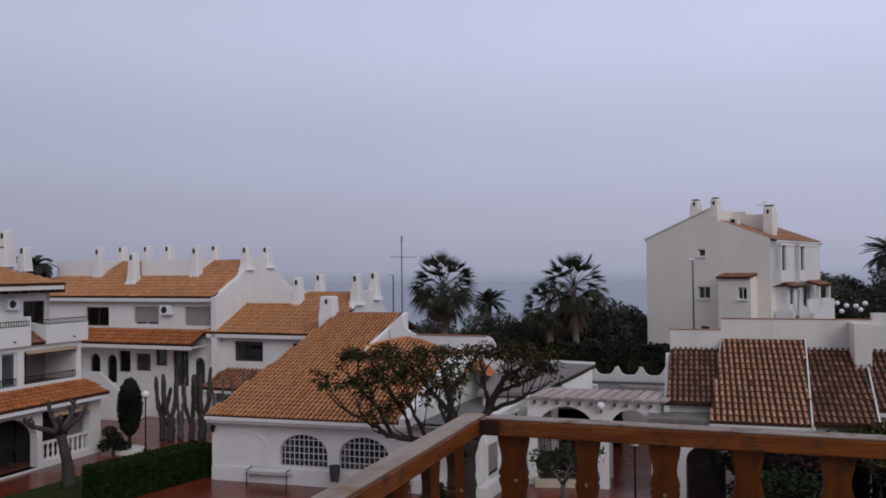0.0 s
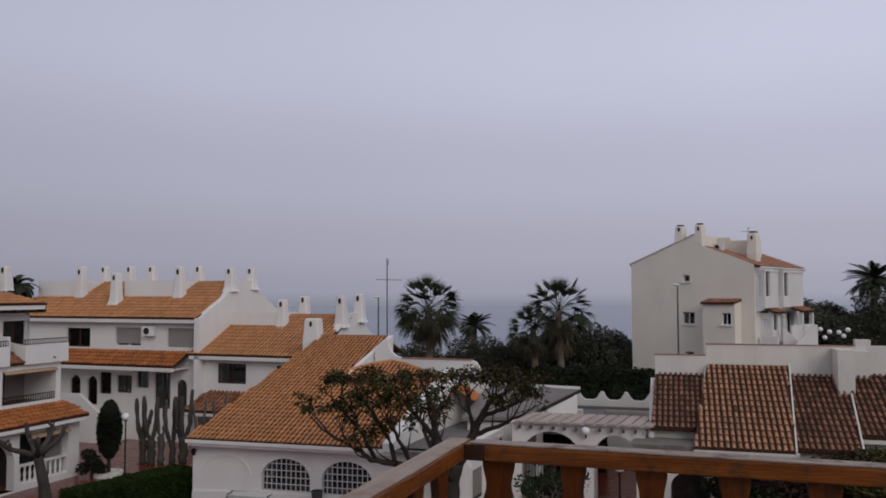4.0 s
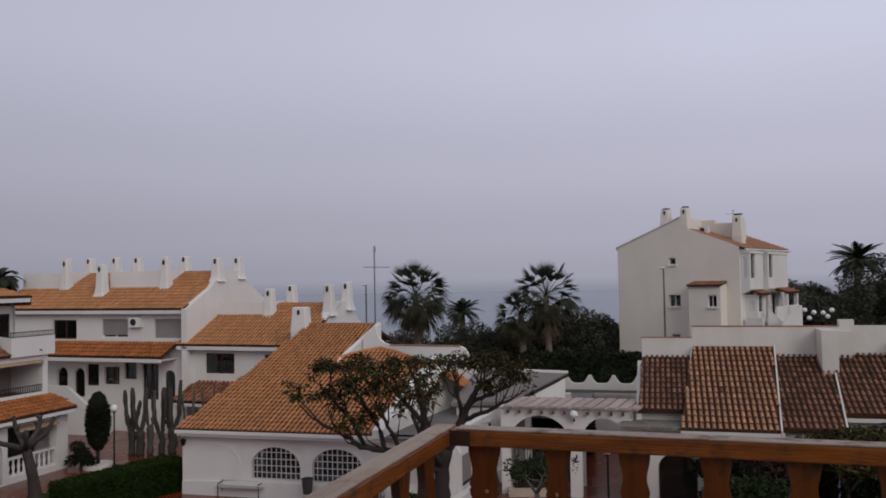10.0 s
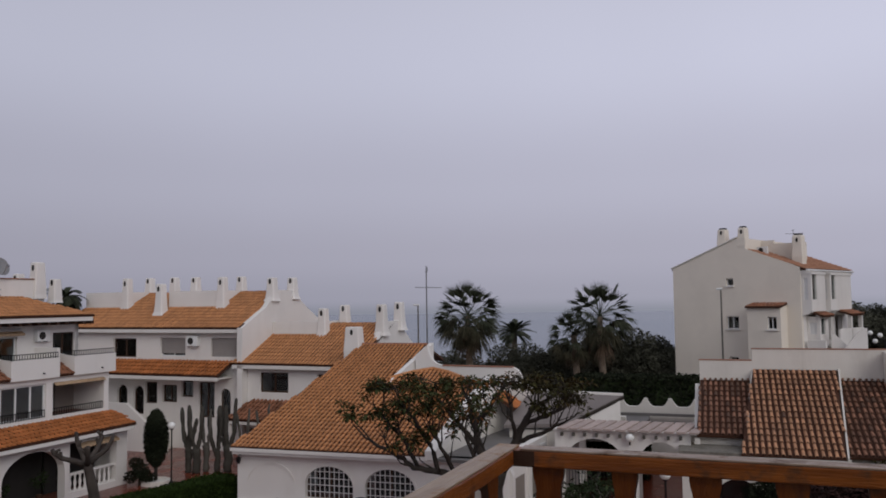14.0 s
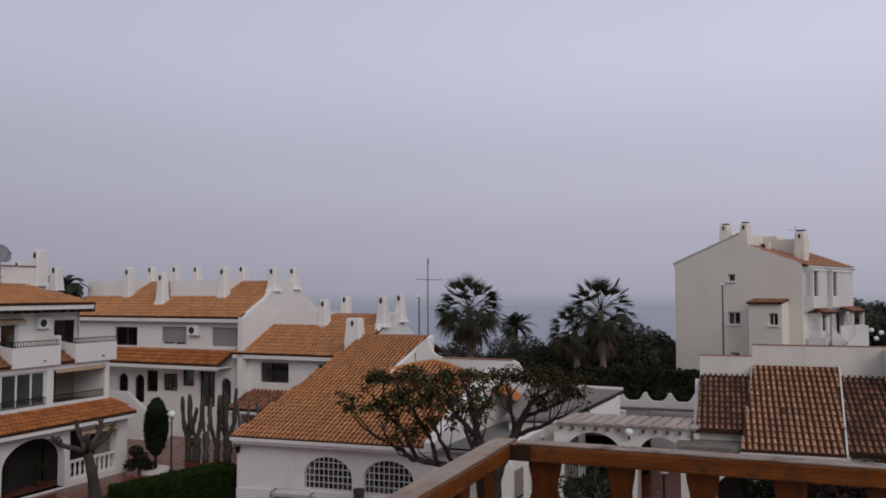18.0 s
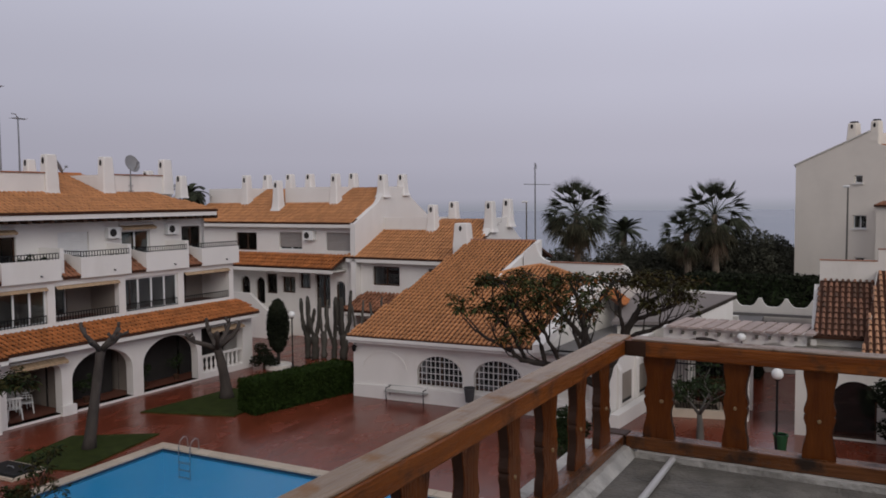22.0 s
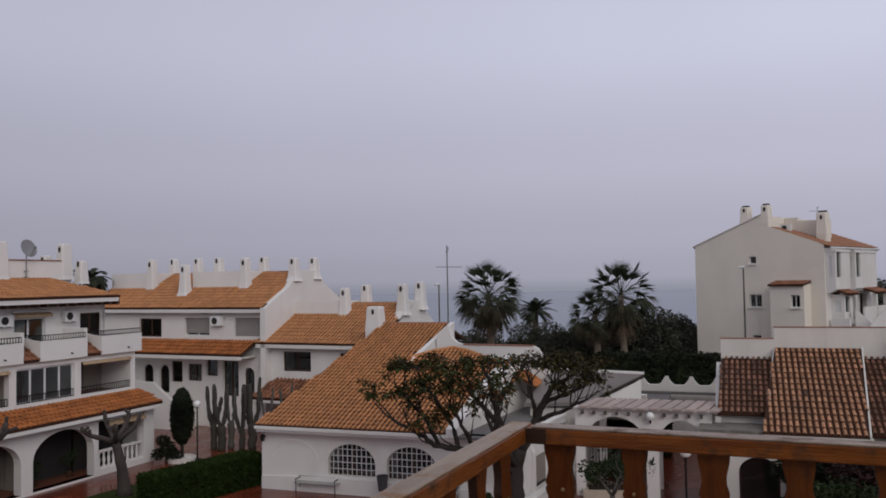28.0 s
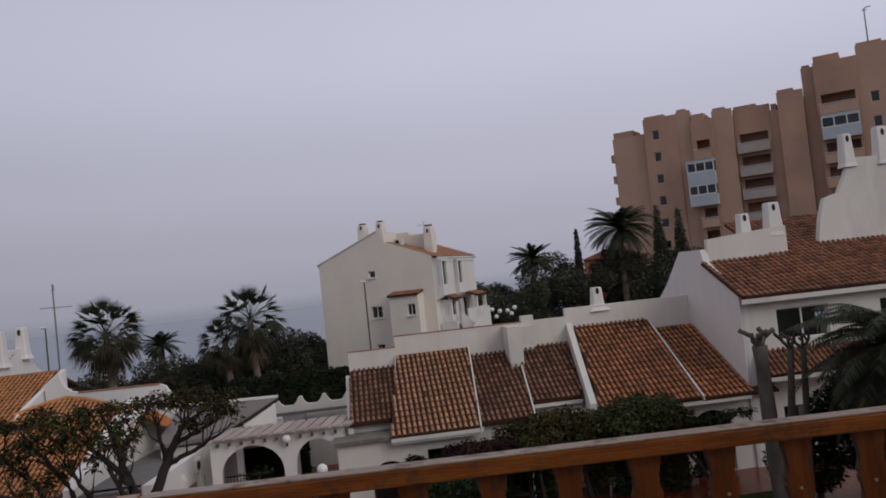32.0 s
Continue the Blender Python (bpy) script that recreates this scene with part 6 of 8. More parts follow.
for i in range(17):
    p = new("baluster", board)
    p.parent = bal
    p.matrix_basis = pose(0.255 + 0.434 * i, 0, FLOOR + 0.1155, 0, rb.uniform(-0.8, 0.8), rb.uniform(-4, 4)) @ Matrix.Diagonal((0.8 if i == 1 else rb.uniform(0.94, 1.06), 1, 1, 1))
    for edge in edges:
        e = new("bark_edge", edge)
        e.parent = p
    h = new("screw_head", screw)
    h.parent = p
    h.matrix_basis = pose(rb.uniform(-0.02, 0.02), 0, 0.215 + rb.uniform(-0.015, 0.015))
for i in range(15):
    p = new("baluster", board)
    p.parent = bal
    p.matrix_basis = pose(0, -0.31 - 0.425 * i, FLOOR + 0.1155, rb.uniform(-0.8, 0.8), 0, 90 + rb.uniform(-5, 5)) @ Matrix.Diagonal((rb.uniform(0.9, 1.04), 1, 1, 1))
    for edge in edges:
        e = new("bark_edge", edge)
        e.parent = p
    h = new("screw_head", screw)
    h.parent = p
    h.matrix_basis = pose(rb.uniform(-0.02, 0.02), 0, 0.215 + rb.uniform(-0.015, 0.015))


# ---- plants ----
def leaf_cloud(centres, radii, count, size, seed, flat=0.8, droop=0.0, shell=0.55):
    """Many small bent leaves scattered through clumps."""
    rg = np.random.default_rng(seed)
    c = np.array(centres, float)
    r = np.array(radii, float)
    wgt = r ** 2 / (r ** 2).sum()
    pick = rg.choice(len(c), count, p=wgt)
    d = rg.normal(size=(count, 3))
    d /= np.linalg.norm(d, axis=1)[:, None]
    rad = r[pick] * (shell + (1 - shell) * rg.random(count) ** 0.6)
    d[:, 2] *= flat
    p = c[pick] + d * rad[:, None]
    p[:, 2] -= droop * rg.random(count)
    ax = rg.normal(size=(count, 3))
    ax[:, 2] *= 0.6
    ax /= np.linalg.norm(ax, axis=1)[:, None]
    nb = np.cross(ax, rg.normal(size=(count, 3)))
    nb /= np.linalg.norm(nb, axis=1)[:, None]
    up = np.cross(ax, nb)
    sz = size * (0.6 + 0.8 * rg.random(count))[:, None]
    v = np.stack([p - ax * sz, p + nb * sz * 0.36 + up * sz * 0.1, p + ax * sz, p - nb * sz * 0.36 + up * sz * 0.1], 1).reshape(-1, 3)
    s = Shape()
    s.v = [tuple(q) for q in v.tolist()]
    s.f = [(4 * i, 4 * i + 1, 4 * i + 2, 4 * i + 3) for i in range(count)]
    return s


def branches(seed, base, height, spread, levels, first, rad, kids=3, rise=0.55, wob=0.12, lean=(0, 0)):
    """A forking limb tree: returns its mesh and the tips."""
    rd = random.Random(seed)
    s, tips = Shape(), []

    def limb(p, d, ln, r, lv):
        pts, rr = [p], [r]
        q, dd = Vector(p), Vector(d)
        for i in range(4):
            dd = (dd + Vector((rd.uniform(-wob, wob), rd.uniform(-wob, wob), rd.uniform(-wob * 0.4, wob)))).normalized()
            q = q + dd * ln / 4
            pts.append(q.copy())
            rr.append(r * (1 - 0.11 * (i + 1)))
        s.tube(pts, rr, 8 if lv < 2 else 5)
        if lv >= levels:
            tips.append(q)
            return
        a0 = rd.uniform(0, 6.28)
        for k in range(kids):
            a = a0 + 6.283 * k / kids + rd.uniform(-0.4, 0.4)
            nd = (dd * rise + Vector((math.cos(a), math.sin(a), 0)) * spread + Vector((0, 0, 0.25))).normalized()
            limb(q, nd, ln * rd.uniform(0.55, 0.85), rr[-1] * 0.72, lv + 1)

    limb(Vector(base), Vector((lean[0], lean[1], 1)).normalized(), first, rad, 0)
    return s, tips


def tree(name, m, seed, first, spread, levels, rad, leaf_mat, leaves, size, clump, label, category="tree", kids=3, rise=0.55, bark=None, lean=(0, 0), scale=(1, 1, 1), flat=0.8, group="", shell=0.3):
    t = thing(name, m, label, category, group)
    s, tips = branches(seed, (0, 0, 0), 0, spread, levels, first, rad, kids, rise, lean=lean)
    s.v = [(x * scale[0], y * scale[1], z * scale[2]) for x, y, z in s.v]
    tips = [(p.x * scale[0], p.y * scale[1], p.z * scale[2]) for p in tips]
    part("trunk", s, bark or BARK, t, smooth=True)
    rd = random.Random(seed + 5)
    c = part("crown", leaf_cloud(tips, [clump * rd.uniform(0.6, 1.3) for _ in tips], leaves, size, seed, flat, shell=shell), leaf_mat, t, fix=False)
    return t


def fan_palm(m, h, seed, crown=2.2, label="", dry=34, fronds=34, low=-1.3):
    rd = random.Random(seed)
    t = thing("fan_palm", m, label, "palm tree", "fan palms")
    rings = []
    for i in range(14):
        z = h * i / 13
        r = 0.27 - 0.08 * i / 13 + (0.12 if i == 0 else 0) + rd.uniform(-0.01, 0.015)
        rings.append([(r * math.cos(a) + 0.08 * math.sin(z * 0.7), r * math.sin(a), z) for a in [2 * math.pi * j / 10 for j in range(10)]])
    part("trunk", Shape().loft(rings), PALM_BARK, t, smooth=True)
    head = Vector((0.08 * math.sin(h * 0.7), 0, h))
    for nm, mat, cnt, lo, hi in (("crown", FROND, fronds, -0.5, 1.35), ("hanging_fronds", FROND_OLD, 10 + dry // 2, low, -0.1), ("dry_skirt", FROND_DRY, dry // 2, -1.45, -0.95)):
        s = Shape()
        for k in range(cnt):
            az, el = k * 2.39996 + rd.uniform(-0.3, 0.3), math.asin(math.sin(lo) + (math.sin(hi) - math.sin(lo)) * (k + rd.random()) / cnt)
            d = Vector((math.cos(az) * math.cos(el), math.sin(az) * math.cos(el), math.sin(el)))
            side = Vector((-math.sin(az), math.cos(az), 0))
            turn = rd.uniform(-0.6, 0.6)
            up = side.cross(d)
            side, up = side * math.cos(turn) + up * math.sin(turn), up * math.cos(turn) - side * math.sin(turn)
            o = head - Vector((0, 0, 0 if nm == "crown" else rd.uniform(0.0, 0.55) if nm == "hanging_fronds" else rd.uniform(0.2, 1.0)))
            pl = crown * (rd.uniform(0.44, 0.58) if nm == "crown" else rd.uniform(0.36, 0.54) if nm == "hanging_fronds" else rd.uniform(0.15, 0.35))
            q = o + d * pl
            s.add([o - side * 0.03, o + side * 0.03, q + side * 0.02, q - side * 0.02], [(0, 1, 2, 3)])
            fl, n = crown * rd.uniform(0.36, 0.46), 15
            wide = 0.72 if nm == "crown" and el > 0.3 else 0.92
            sag = fl * (0.34 - 0.34 * max(0.0, math.sin(el)) if nm == "crown" else 0.42)
            web = []
            for j in range(n + 1):
                a = (j / n - 0.5) * 2 * wide
                e = d * math.cos(a) + side * math.sin(a)
                web.append(q + e * fl * 0.48 + up * (0.02 if j % 2 else -0.02) - Vector((0, 0, 1)) * sag * 0.3 * abs(a))
            for j in range(n):
                a = ((j + 0.5) / n - 0.5) * 2 * wide
                e = d * math.cos(a) + side * math.sin(a)
                tip = q + e * fl * rd.uniform(0.92, 1.08) * (1 - 0.08 * abs(a)) - Vector((0, 0, 1)) * sag * rd.uniform(0.5, 1.8)
                s.add([q, web[j], tip, web[j + 1]], [(0, 1, 3), (1, 2, 3)])
        part(nm, s, mat, t, fix=False)
    return t


def feather_palm(m, h, seed, crown=2.6, fronds=40, label="", mat=None, trunk=0.3, low=-0.35, sag=0.13):
    rd = random.Random(seed)
    t = thing("date_palm", m, label, "palm tree", "date palms")
    part("trunk", Shape().loft([[((trunk - 0.06 * i / 9 + 0.02 * (i % 2)) * math.cos(a), (trunk - 0.06 * i / 9 + 0.02 * (i % 2)) * math.sin(a), h * i / 9) for a in [2 * math.pi * j / 10 for j in range(10)]] for i in range(10)]), PALM_BARK, t, smooth=True)
    s = Shape()
    for k in range(fronds):
        az, el = rd.uniform(0, 6.283), rd.uniform(low, 1.35)
        hd = Vector((math.cos(az), math.sin(az), 0))
        side = Vector((-math.sin(az), math.cos(az), 0))
        p, d, ln = Vector((0, 0, h)), el, crown * rd.uniform(0.85, 1.1)
        prev = p
        for j in range(12):
            d -= sag
            p = p + (hd * math.cos(d) + Vector((0, 0, math.sin(d)))) * ln / 12
            s.add([prev - side * 0.02, prev + side * 0.02, p + side * 0.015, p - side * 0.015], [(0, 1, 2, 3)])
            f = (hd * math.cos(d) + Vector((0, 0, math.sin(d))))
            ll = crown * 0.24 * math.sin(math.pi * (j + 1.5) / 14)
            for sg in (-1, 1):
                for u in (0.2, 0.5, 0.8):
                    b = prev.lerp(p, u)
                    tip = b + (side * sg * 0.75 + f * 0.65 - Vector((0, 0, 0.25))) * ll
                    s.add([b - f * 0.03, b + f * 0.06, tip], [(0, 1, 2)])
            prev = p
    part("crown", s, mat or FROND, t, fix=False)
    return t


def pollard(m, h, seed, label, arms=4, rad=0.16, spread=0.9, arm=1.2, mat=None, group="pollarded trees", lean=(0.0, 0.0)):
    """A pollarded tree: a leaning tapered trunk, crooked arms from its head, each ending in cut knuckles."""
    rd = random.Random(seed)
    t = thing("pollarded_tree", m, label, "tree", group)
    fork = h * 0.72
    pts, rr = [], []
    for i in range(9):
        f = i / 8
        pts.append((lean[0] * f + 0.05 * math.sin(3.1 * f + seed), lean[1] * f + 0.04 * math.sin(4.3 * f), fork * f))
        rr.append(rad * (1.3 - 0.55 * f if i else 1.55) * rd.uniform(0.94, 1.06) * (1.25 if i == 8 else 1))
    part("trunk", Shape().tube(pts, rr, 9), mat or BARK, t, smooth=True)
    top = Vector(pts[-1])
    for k in range(arms):
        a = 6.283 * k / arms + rd.uniform(-0.45, 0.45)
        sp, up = spread * rd.uniform(0.65, 1.15), arm * rd.uniform(0.7, 1.1)
        d = Vector((math.cos(a), math.sin(a), 0))
        p = [top - Vector((0, 0, 0.08)), top + d * sp * 0.35 + Vector((0, 0, up * 0.22)), top + d * sp * 0.75 + Vector((0, 0, up * 0.5)), top + d * sp * 0.95 + Vector((0, 0, up * 0.8)), top + d * sp + Vector((0, 0, up))]
        q = Shape().tube(p, [rad * 0.62, rad * 0.5, rad * 0.42, rad * 0.4, rad * 0.34], 7)
        for e in range(2):
            o = p[2 + e]
            w = d * rd.uniform(-0.1, 0.25) + Vector((rd.uniform(-0.2, 0.2), rd.uniform(-0.2, 0.2), rd.uniform(0.1, 0.3)))
            q.tube([o, o + w * 0.6, o + w], [rad * 0.36, rad * 0.3, rad * 0.34], 6)
        part("branch_stub", q, mat or BARK, t, smooth=True)
    return t


def hedge(name, m, lx, ly, h, count, seed, label, mat=None, size=0.07):
    t = thing(name, m, label, "hedge")
    rg = np.random.default_rng(seed)
    part("inner_mass", Shape().box(0.08, lx - 0.08, 0.08, ly - 0.08, 0, h - 0.08), LEAF_DARK, t)
    a = np.array([lx * h, lx * h, ly * h, ly * h, lx * ly])
    f = rg.choice(5, count, p=a / a.sum())
    u, v, j = rg.random(count), rg.random(count), rg.normal(size=(count, 3)) * 0.035
    x = np.where(f < 2, u * lx, np.where(f == 2, 0, np.where(f == 3, lx, u * lx)))
    y = np.where(f == 0, 0, np.where(f == 1, ly, np.where(f < 4, u * ly, v * ly)))
    z = np.where(f < 4, v * h, h)
    s = leaf_cloud(np.stack([x, y, z], 1)[:1], [0.1], 1, size, seed)
    c = np.stack([x, y, z], 1) + j
    ax = rg.normal(size=(count, 3))
    ax /= np.linalg.norm(ax, axis=1)[:, None]
    nb = np.cross(ax, rg.normal(size=(count, 3)))
    nb /= np.linalg.norm(nb, axis=1)[:, None]
    sz = size * (0.6 + 0.8 * rg.random(count))[:, None]
    v4 = np.stack([c - ax * sz, c + nb * sz * 0.5, c + ax * sz, c - nb * sz * 0.5], 1).reshape(-1, 3)
    s = Shape()
    s.v = [tuple(q) for q in v4.tolist()]
    s.f = [(4 * i, 4 * i + 1, 4 * i + 2, 4 * i + 3) for i in range(count)]
    part("foliage", s, mat or LEAF_HEDGE, t, fix=False)
    return t


# lawns and the clipped hedge
for pts, lb in (([(-17.2, 29.3), (-15.2, 33.6), (-12.6, 33.0), (-13.2, 29.2)], "small green lawn beside the clipped hedge"), ([(-18.1, 22.4), (-17.9, 25.9), (-14.9, 26.6), (-15.4, 22.6)], "small green lawn beside the pool"),
                ([(-16.5, 8.0), (-12.6, 13.6), (-9.6, 12.4), (-8.6, 6.5)], "green lawn under the bushy tree"), ([(7.3, 21.6), (19.6, 17.4), (21.0, 22.2), (8.7, 25.9)], "green lawn under the citrus trees")):
    g = part("grass", Shape().extrude([(x, y, -0.01) for x, y in pts], (0, 0, 0.06)), GRASS)
    tagged(g, lb, "lawn", kind="stuff")
hedge("hedge", pose(-12.42, 29.45, 0, 0, 0, 57), 5.1, 1.15, 1.27, 33000, 3, "clipped box hedge, deep green, beside the paving", size=0.05)
hedge("hedge", pose(6.0, 47.5, 0, 0, 0, -17), 12.0, 2.0, 3.9, 14000, 4, "tall dark clipped hedge behind the scalloped wall", LEAF_SHADE_BLACK, 0.13)



def rosettes(tips, each, size, seed, droop=0.35):
    """Bunches of leaves, each a bent blade that starts at a twig's end and points outwards and a little down."""
    rd, s = random.Random(seed), Shape()
    for q in tips:
        for k in range(each):
            a, el = rd.uniform(0, 6.283), rd.uniform(-0.7, 0.9)
            d = Vector((math.cos(a) * math.cos(el), math.sin(a) * math.cos(el), math.sin(el)))
            side = Vector((-math.sin(a), math.cos(a), rd.uniform(-0.4, 0.4)))
            ln, o = size * rd.uniform(0.6, 1.35), q + d * rd.uniform(0.0, 0.12)
            mid, tip = o + d * ln * 0.55, o + d * ln - Vector((0, 0, droop * ln))
            w = side * ln * 0.24
            s.add([o, mid - w, tip, mid + w], [(0, 1, 2, 3)])
    return s


def crooked_tree(m, limbs, seed, label, cap, twig=0.75, deep=3, leaf=0.17, sides=(), wild=0.3):
    """A spreading tree: crooked limbs, forking twigs that turn upwards and bunches of leaves at their ends.
    sides: (x from, x to, leaves a bunch, share of the bunches, material, label), along the tree's own x."""
    rd = random.Random(seed)
    t = thing("garden_tree", m, label, "tree")
    wood, tips = Shape(), []

    def bend(p, d, ln, r, lv):
        pts, rr, q, dd = [Vector(p)], [r], Vector(p), Vector(d).normalized()
        for i in range(3):
            dd = (dd + Vector((rd.uniform(-wild, wild), rd.uniform(-wild, wild), rd.uniform(-0.1, 0.32)))).normalized()
            if q.z > cap - 0.4:
                dd = Vector((dd.x, dd.y, min(dd.z, 0.1))).normalized()
            q = q + dd * ln / 3
            pts.append(q.copy())
            rr.append(max(0.008, r * (1 - 0.16 * (i + 1))))
        wood.tube(pts, rr, 5 if lv < 2 else 4)
        if lv >= deep:
            tips.append(q)
            return
        for k in range(2 if rd.random() < 0.75 else 3):
            nd = dd + Vector((rd.uniform(-1, 1), rd.uniform(-1, 1), rd.uniform(-0.35, 0.75))) * 0.85
            bend(pts[-1] if k else pts[rd.choice((2, 3))], nd, ln * rd.uniform(0.55, 0.85), rr[-1] * 0.78, lv + 1)

    for pts, r0, r1, kids in limbs:
        n, k, fine = len(pts), 4, []
        for i in range(n - 1):
            for j in range(k):
                fine.append(Vector(pts[i]).lerp(Vector(pts[i + 1]), j / k) + Vector((rd.uniform(-1, 1), rd.uniform(-1, 1), rd.uniform(-1, 1))) * 0.035)
        fine.append(Vector(pts[-1]))
        wood.tube(fine, [r0 + (r1 - r0) * i / (len(fine) - 1) for i in range(len(fine))], 9)
        for j in range(kids):
            i = rd.randint(int(len(fine) * 0.4), len(fine) - 1)
            d = (fine[-1] - fine[max(0, i - 4)]).normalized() + Vector((rd.uniform(-1, 1), rd.uniform(-1, 1), rd.uniform(-0.2, 1.0)))
            bend(fine[i], d, twig * rd.uniform(0.7, 1.2), r1 * 0.75, 1)
        if kids:
            bend(fine[-1], fine[-1] - fine[-4], twig * 0.8, r1 * 0.9, 1)
    part("trunk", wood, BARK, t, smooth=True)
    for i, (lo, hi, each, share, mat, lb) in enumerate(sides):
        some = [q for q in tips if lo <= q.x < hi and rd.random() < share]
        if some:
            part("crown", rosettes(some, each, leaf, seed + i), mat, t, lb, fix=False)
    return t


crooked_tree(pose(0.75, 25.6, 0), (
    (((0, 0, 0), (-0.06, 0, 1.4), (0, 0, 2.5), (0.15, 0, 3.1)), 0.32, 0.19, 0),
    (((-0.03, 0, 2.4), (-0.9, -0.3, 2.95), (-1.75, -0.5, 3.22), (-2.5, -0.5, 3.34), (-2.95, -0.5, 3.65), (-3.85, -0.4, 4.15)), 0.14, 0.045, 8),
    (((-1.75, -0.5, 3.22), (-2.0, -0.6, 4.0), (-2.5, -0.5, 4.8), (-2.9, -0.4, 5.3)), 0.08, 0.045, 7),
    (((-2.4, -0.5, 3.34), (-2.9, -0.2, 4.2), (-3.5, 0.0, 4.8)), 0.07, 0.045, 6),
    (((-1.2, -0.4, 3.05), (-1.5, -0.9, 3.7), (-1.8, -1.2, 4.4)), 0.08, 0.045, 6),
    (((0, 0, 2.45), (-0.35, 0.2, 3.3), (-0.57, 0.2, 3.95), (-0.64, 0.2, 4.8), (-0.9, 0.4, 5.4)), 0.17, 0.05, 6),
    (((-0.57, 0.2, 3.9), (-1.2, 0.3, 4.6), (-1.8, 0.4, 5.3)), 0.09, 0.045, 6),
    (((-0.62, 0.2, 4.5), (-0.15, 0.4, 5.0), (0.25, 0.5, 5.6)), 0.08, 0.045, 6),
    (((0.15, 0, 3.05), (0.66, 0.1, 4.0), (0.9, 0.1, 4.6), (1.15, 0.1, 5.0), (1.55, 0, 5.25)), 0.16, 0.05, 6),
    (((0.66, 0.1, 4.0), (0.55, -0.3, 4.6), (0.45, -0.4, 5.2)), 0.08, 0.045, 5),
    (((0.9, 0.1, 4.5), (1.6, 0.2, 4.75), (2.2, 0.3, 5.0)), 0.08, 0.045, 6),
    (((0.66, 0.1, 4.0), (1.4, -0.4, 4.3), (1.95, -0.5, 4.6)), 0.08, 0.045, 5),
    (((0, 0, 2.5), (-0.4, 1.2, 3.6), (-0.8, 1.9, 4.8)), 0.12, 0.05, 4),
    (((0, 0, 2.6), (-0.5, -1.2, 3.4), (-0.9, -1.7, 4.4)), 0.11, 0.05, 5)), 12, "crooked garden tree with bunched green and rusty leaves", 6.05, 0.7,
    sides=((-9, -1.6, 8, 1.0, LEAF_GREEN, "green leaves in bunches"), (-9, -0.6, 7, 0.7, LEAF_OLIVE, "olive leaves"), (-9, 0.6, 4, 0.45, LEAF_RUST, "scattered rusty orange leaves"),
           (-1.6, 0.4, 7, 0.8, LEAF_GREEN, "green leaves in bunches"), (0.4, 9, 10, 0.95, LEAF, "sparse brown and green leaves")))
crooked_tree(pose(-10.95, 10.3, 0, 0, 0, 46.6), (
    (((0, 0, 0), (0.03, 0, 1.6), (0.03, 0, 3.0), (0, 0, 4.2)), 0.17, 0.08, 0),
    (((0.03, 0, 2.7), (0.6, -0.1, 2.95), (1.07, -0.2, 3.1), (1.6, -0.2, 2.95), (2.0, -0.3, 2.55)), 0.08, 0.03, 6),
    (((0.6, -0.1, 2.95), (0.9, 0.2, 3.5), (1.05, 0.3, 4.1)), 0.04, 0.02, 2),
    (((0, 0, 3.9), (0.4, 0.2, 4.6), (1.0, 0.3, 5.0), (1.4, 0.3, 5.1)), 0.06, 0.03, 9),
    (((0, 0, 3.6), (0.4, -0.5, 4.4), (0.7, -0.8, 5.0)), 0.06, 0.03, 9),
    (((0, 0, 4.1), (-0.5, 0.2, 4.8), (-1.2, 0.3, 5.2)), 0.06, 0.03, 9),
    (((0, 0, 4.0), (-0.3, -0.7, 4.6), (-0.6, -1.2, 5.1)), 0.06, 0.03, 9),
    (((0, 0, 3.1), (-0.7, 0.1, 3.5), (-1.4, 0.0, 4.0), (-2.0, 0.0, 4.3)), 0.07, 0.03, 10),
    (((0, 0, 2.7), (-0.6, -0.5, 3.0), (-1.3, -0.8, 3.2), (-1.9, -0.9, 3.6)), 0.07, 0.03, 10),
    (((0, 0, 2.6), (-0.5, 0.5, 2.9), (-1.2, 0.9, 3.0), (-1.9, 1.1, 3.2)), 0.07, 0.03, 9),
    (((0, 0, 2.4), (-0.2, -0.8, 2.7), (-0.6, -1.4, 3.0)), 0.06, 0.03, 8),
    (((0, 0, 2.2), (-0.8, -0.3, 2.4), (-1.6, -0.5, 2.5)), 0.06, 0.03, 9),
    (((0, 0, 3.0), (-0.4, -0.6, 3.7), (-1.0, -1.0, 4.2)), 0.06, 0.03, 10),
    (((0, 0, 2.5), (-0.9, 0.4, 3.3), (-1.6, 0.6, 3.8)), 0.06, 0.03, 10),
    (((0, 0, 3.4), (0.1, 0.8, 4.2), (0.2, 1.3, 5.0)), 0.06, 0.03, 8)), 31, "bushy garden tree with olive and brown leaves beside the pool", 5.75, 0.62, 4, 0.1,
    sides=((-9, 9, 13, 1.0, LEAF_OLIVE, "olive brown leaves"), (-9, 0.9, 11, 1.0, LEAF_DARK, "dark green leaves"), (-9, 2.0, 2, 0.4, LEAF_RUST, "scattered rusty leaves"), (1.4, 9, 10, 1.0, LEAF_DARK, "green leaves at the limb's end")), wild=0.4)
pollard(pose(-16.37, 24.64, 0), 4.75, 4, "bare pollarded tree with stubby branches on a lawn", 4, 0.17, 0.95, 0.75, BARK_TRUNK, lean=(0.36, 0.25))
pollard(pose(-14.71, 31.94, 0), 3.1, 6, "bare pollarded tree with stubby branches beside the hedge", 5, 0.21, 1.2, 1.05, BARK_TRUNK, lean=(-0.3, -0.2))


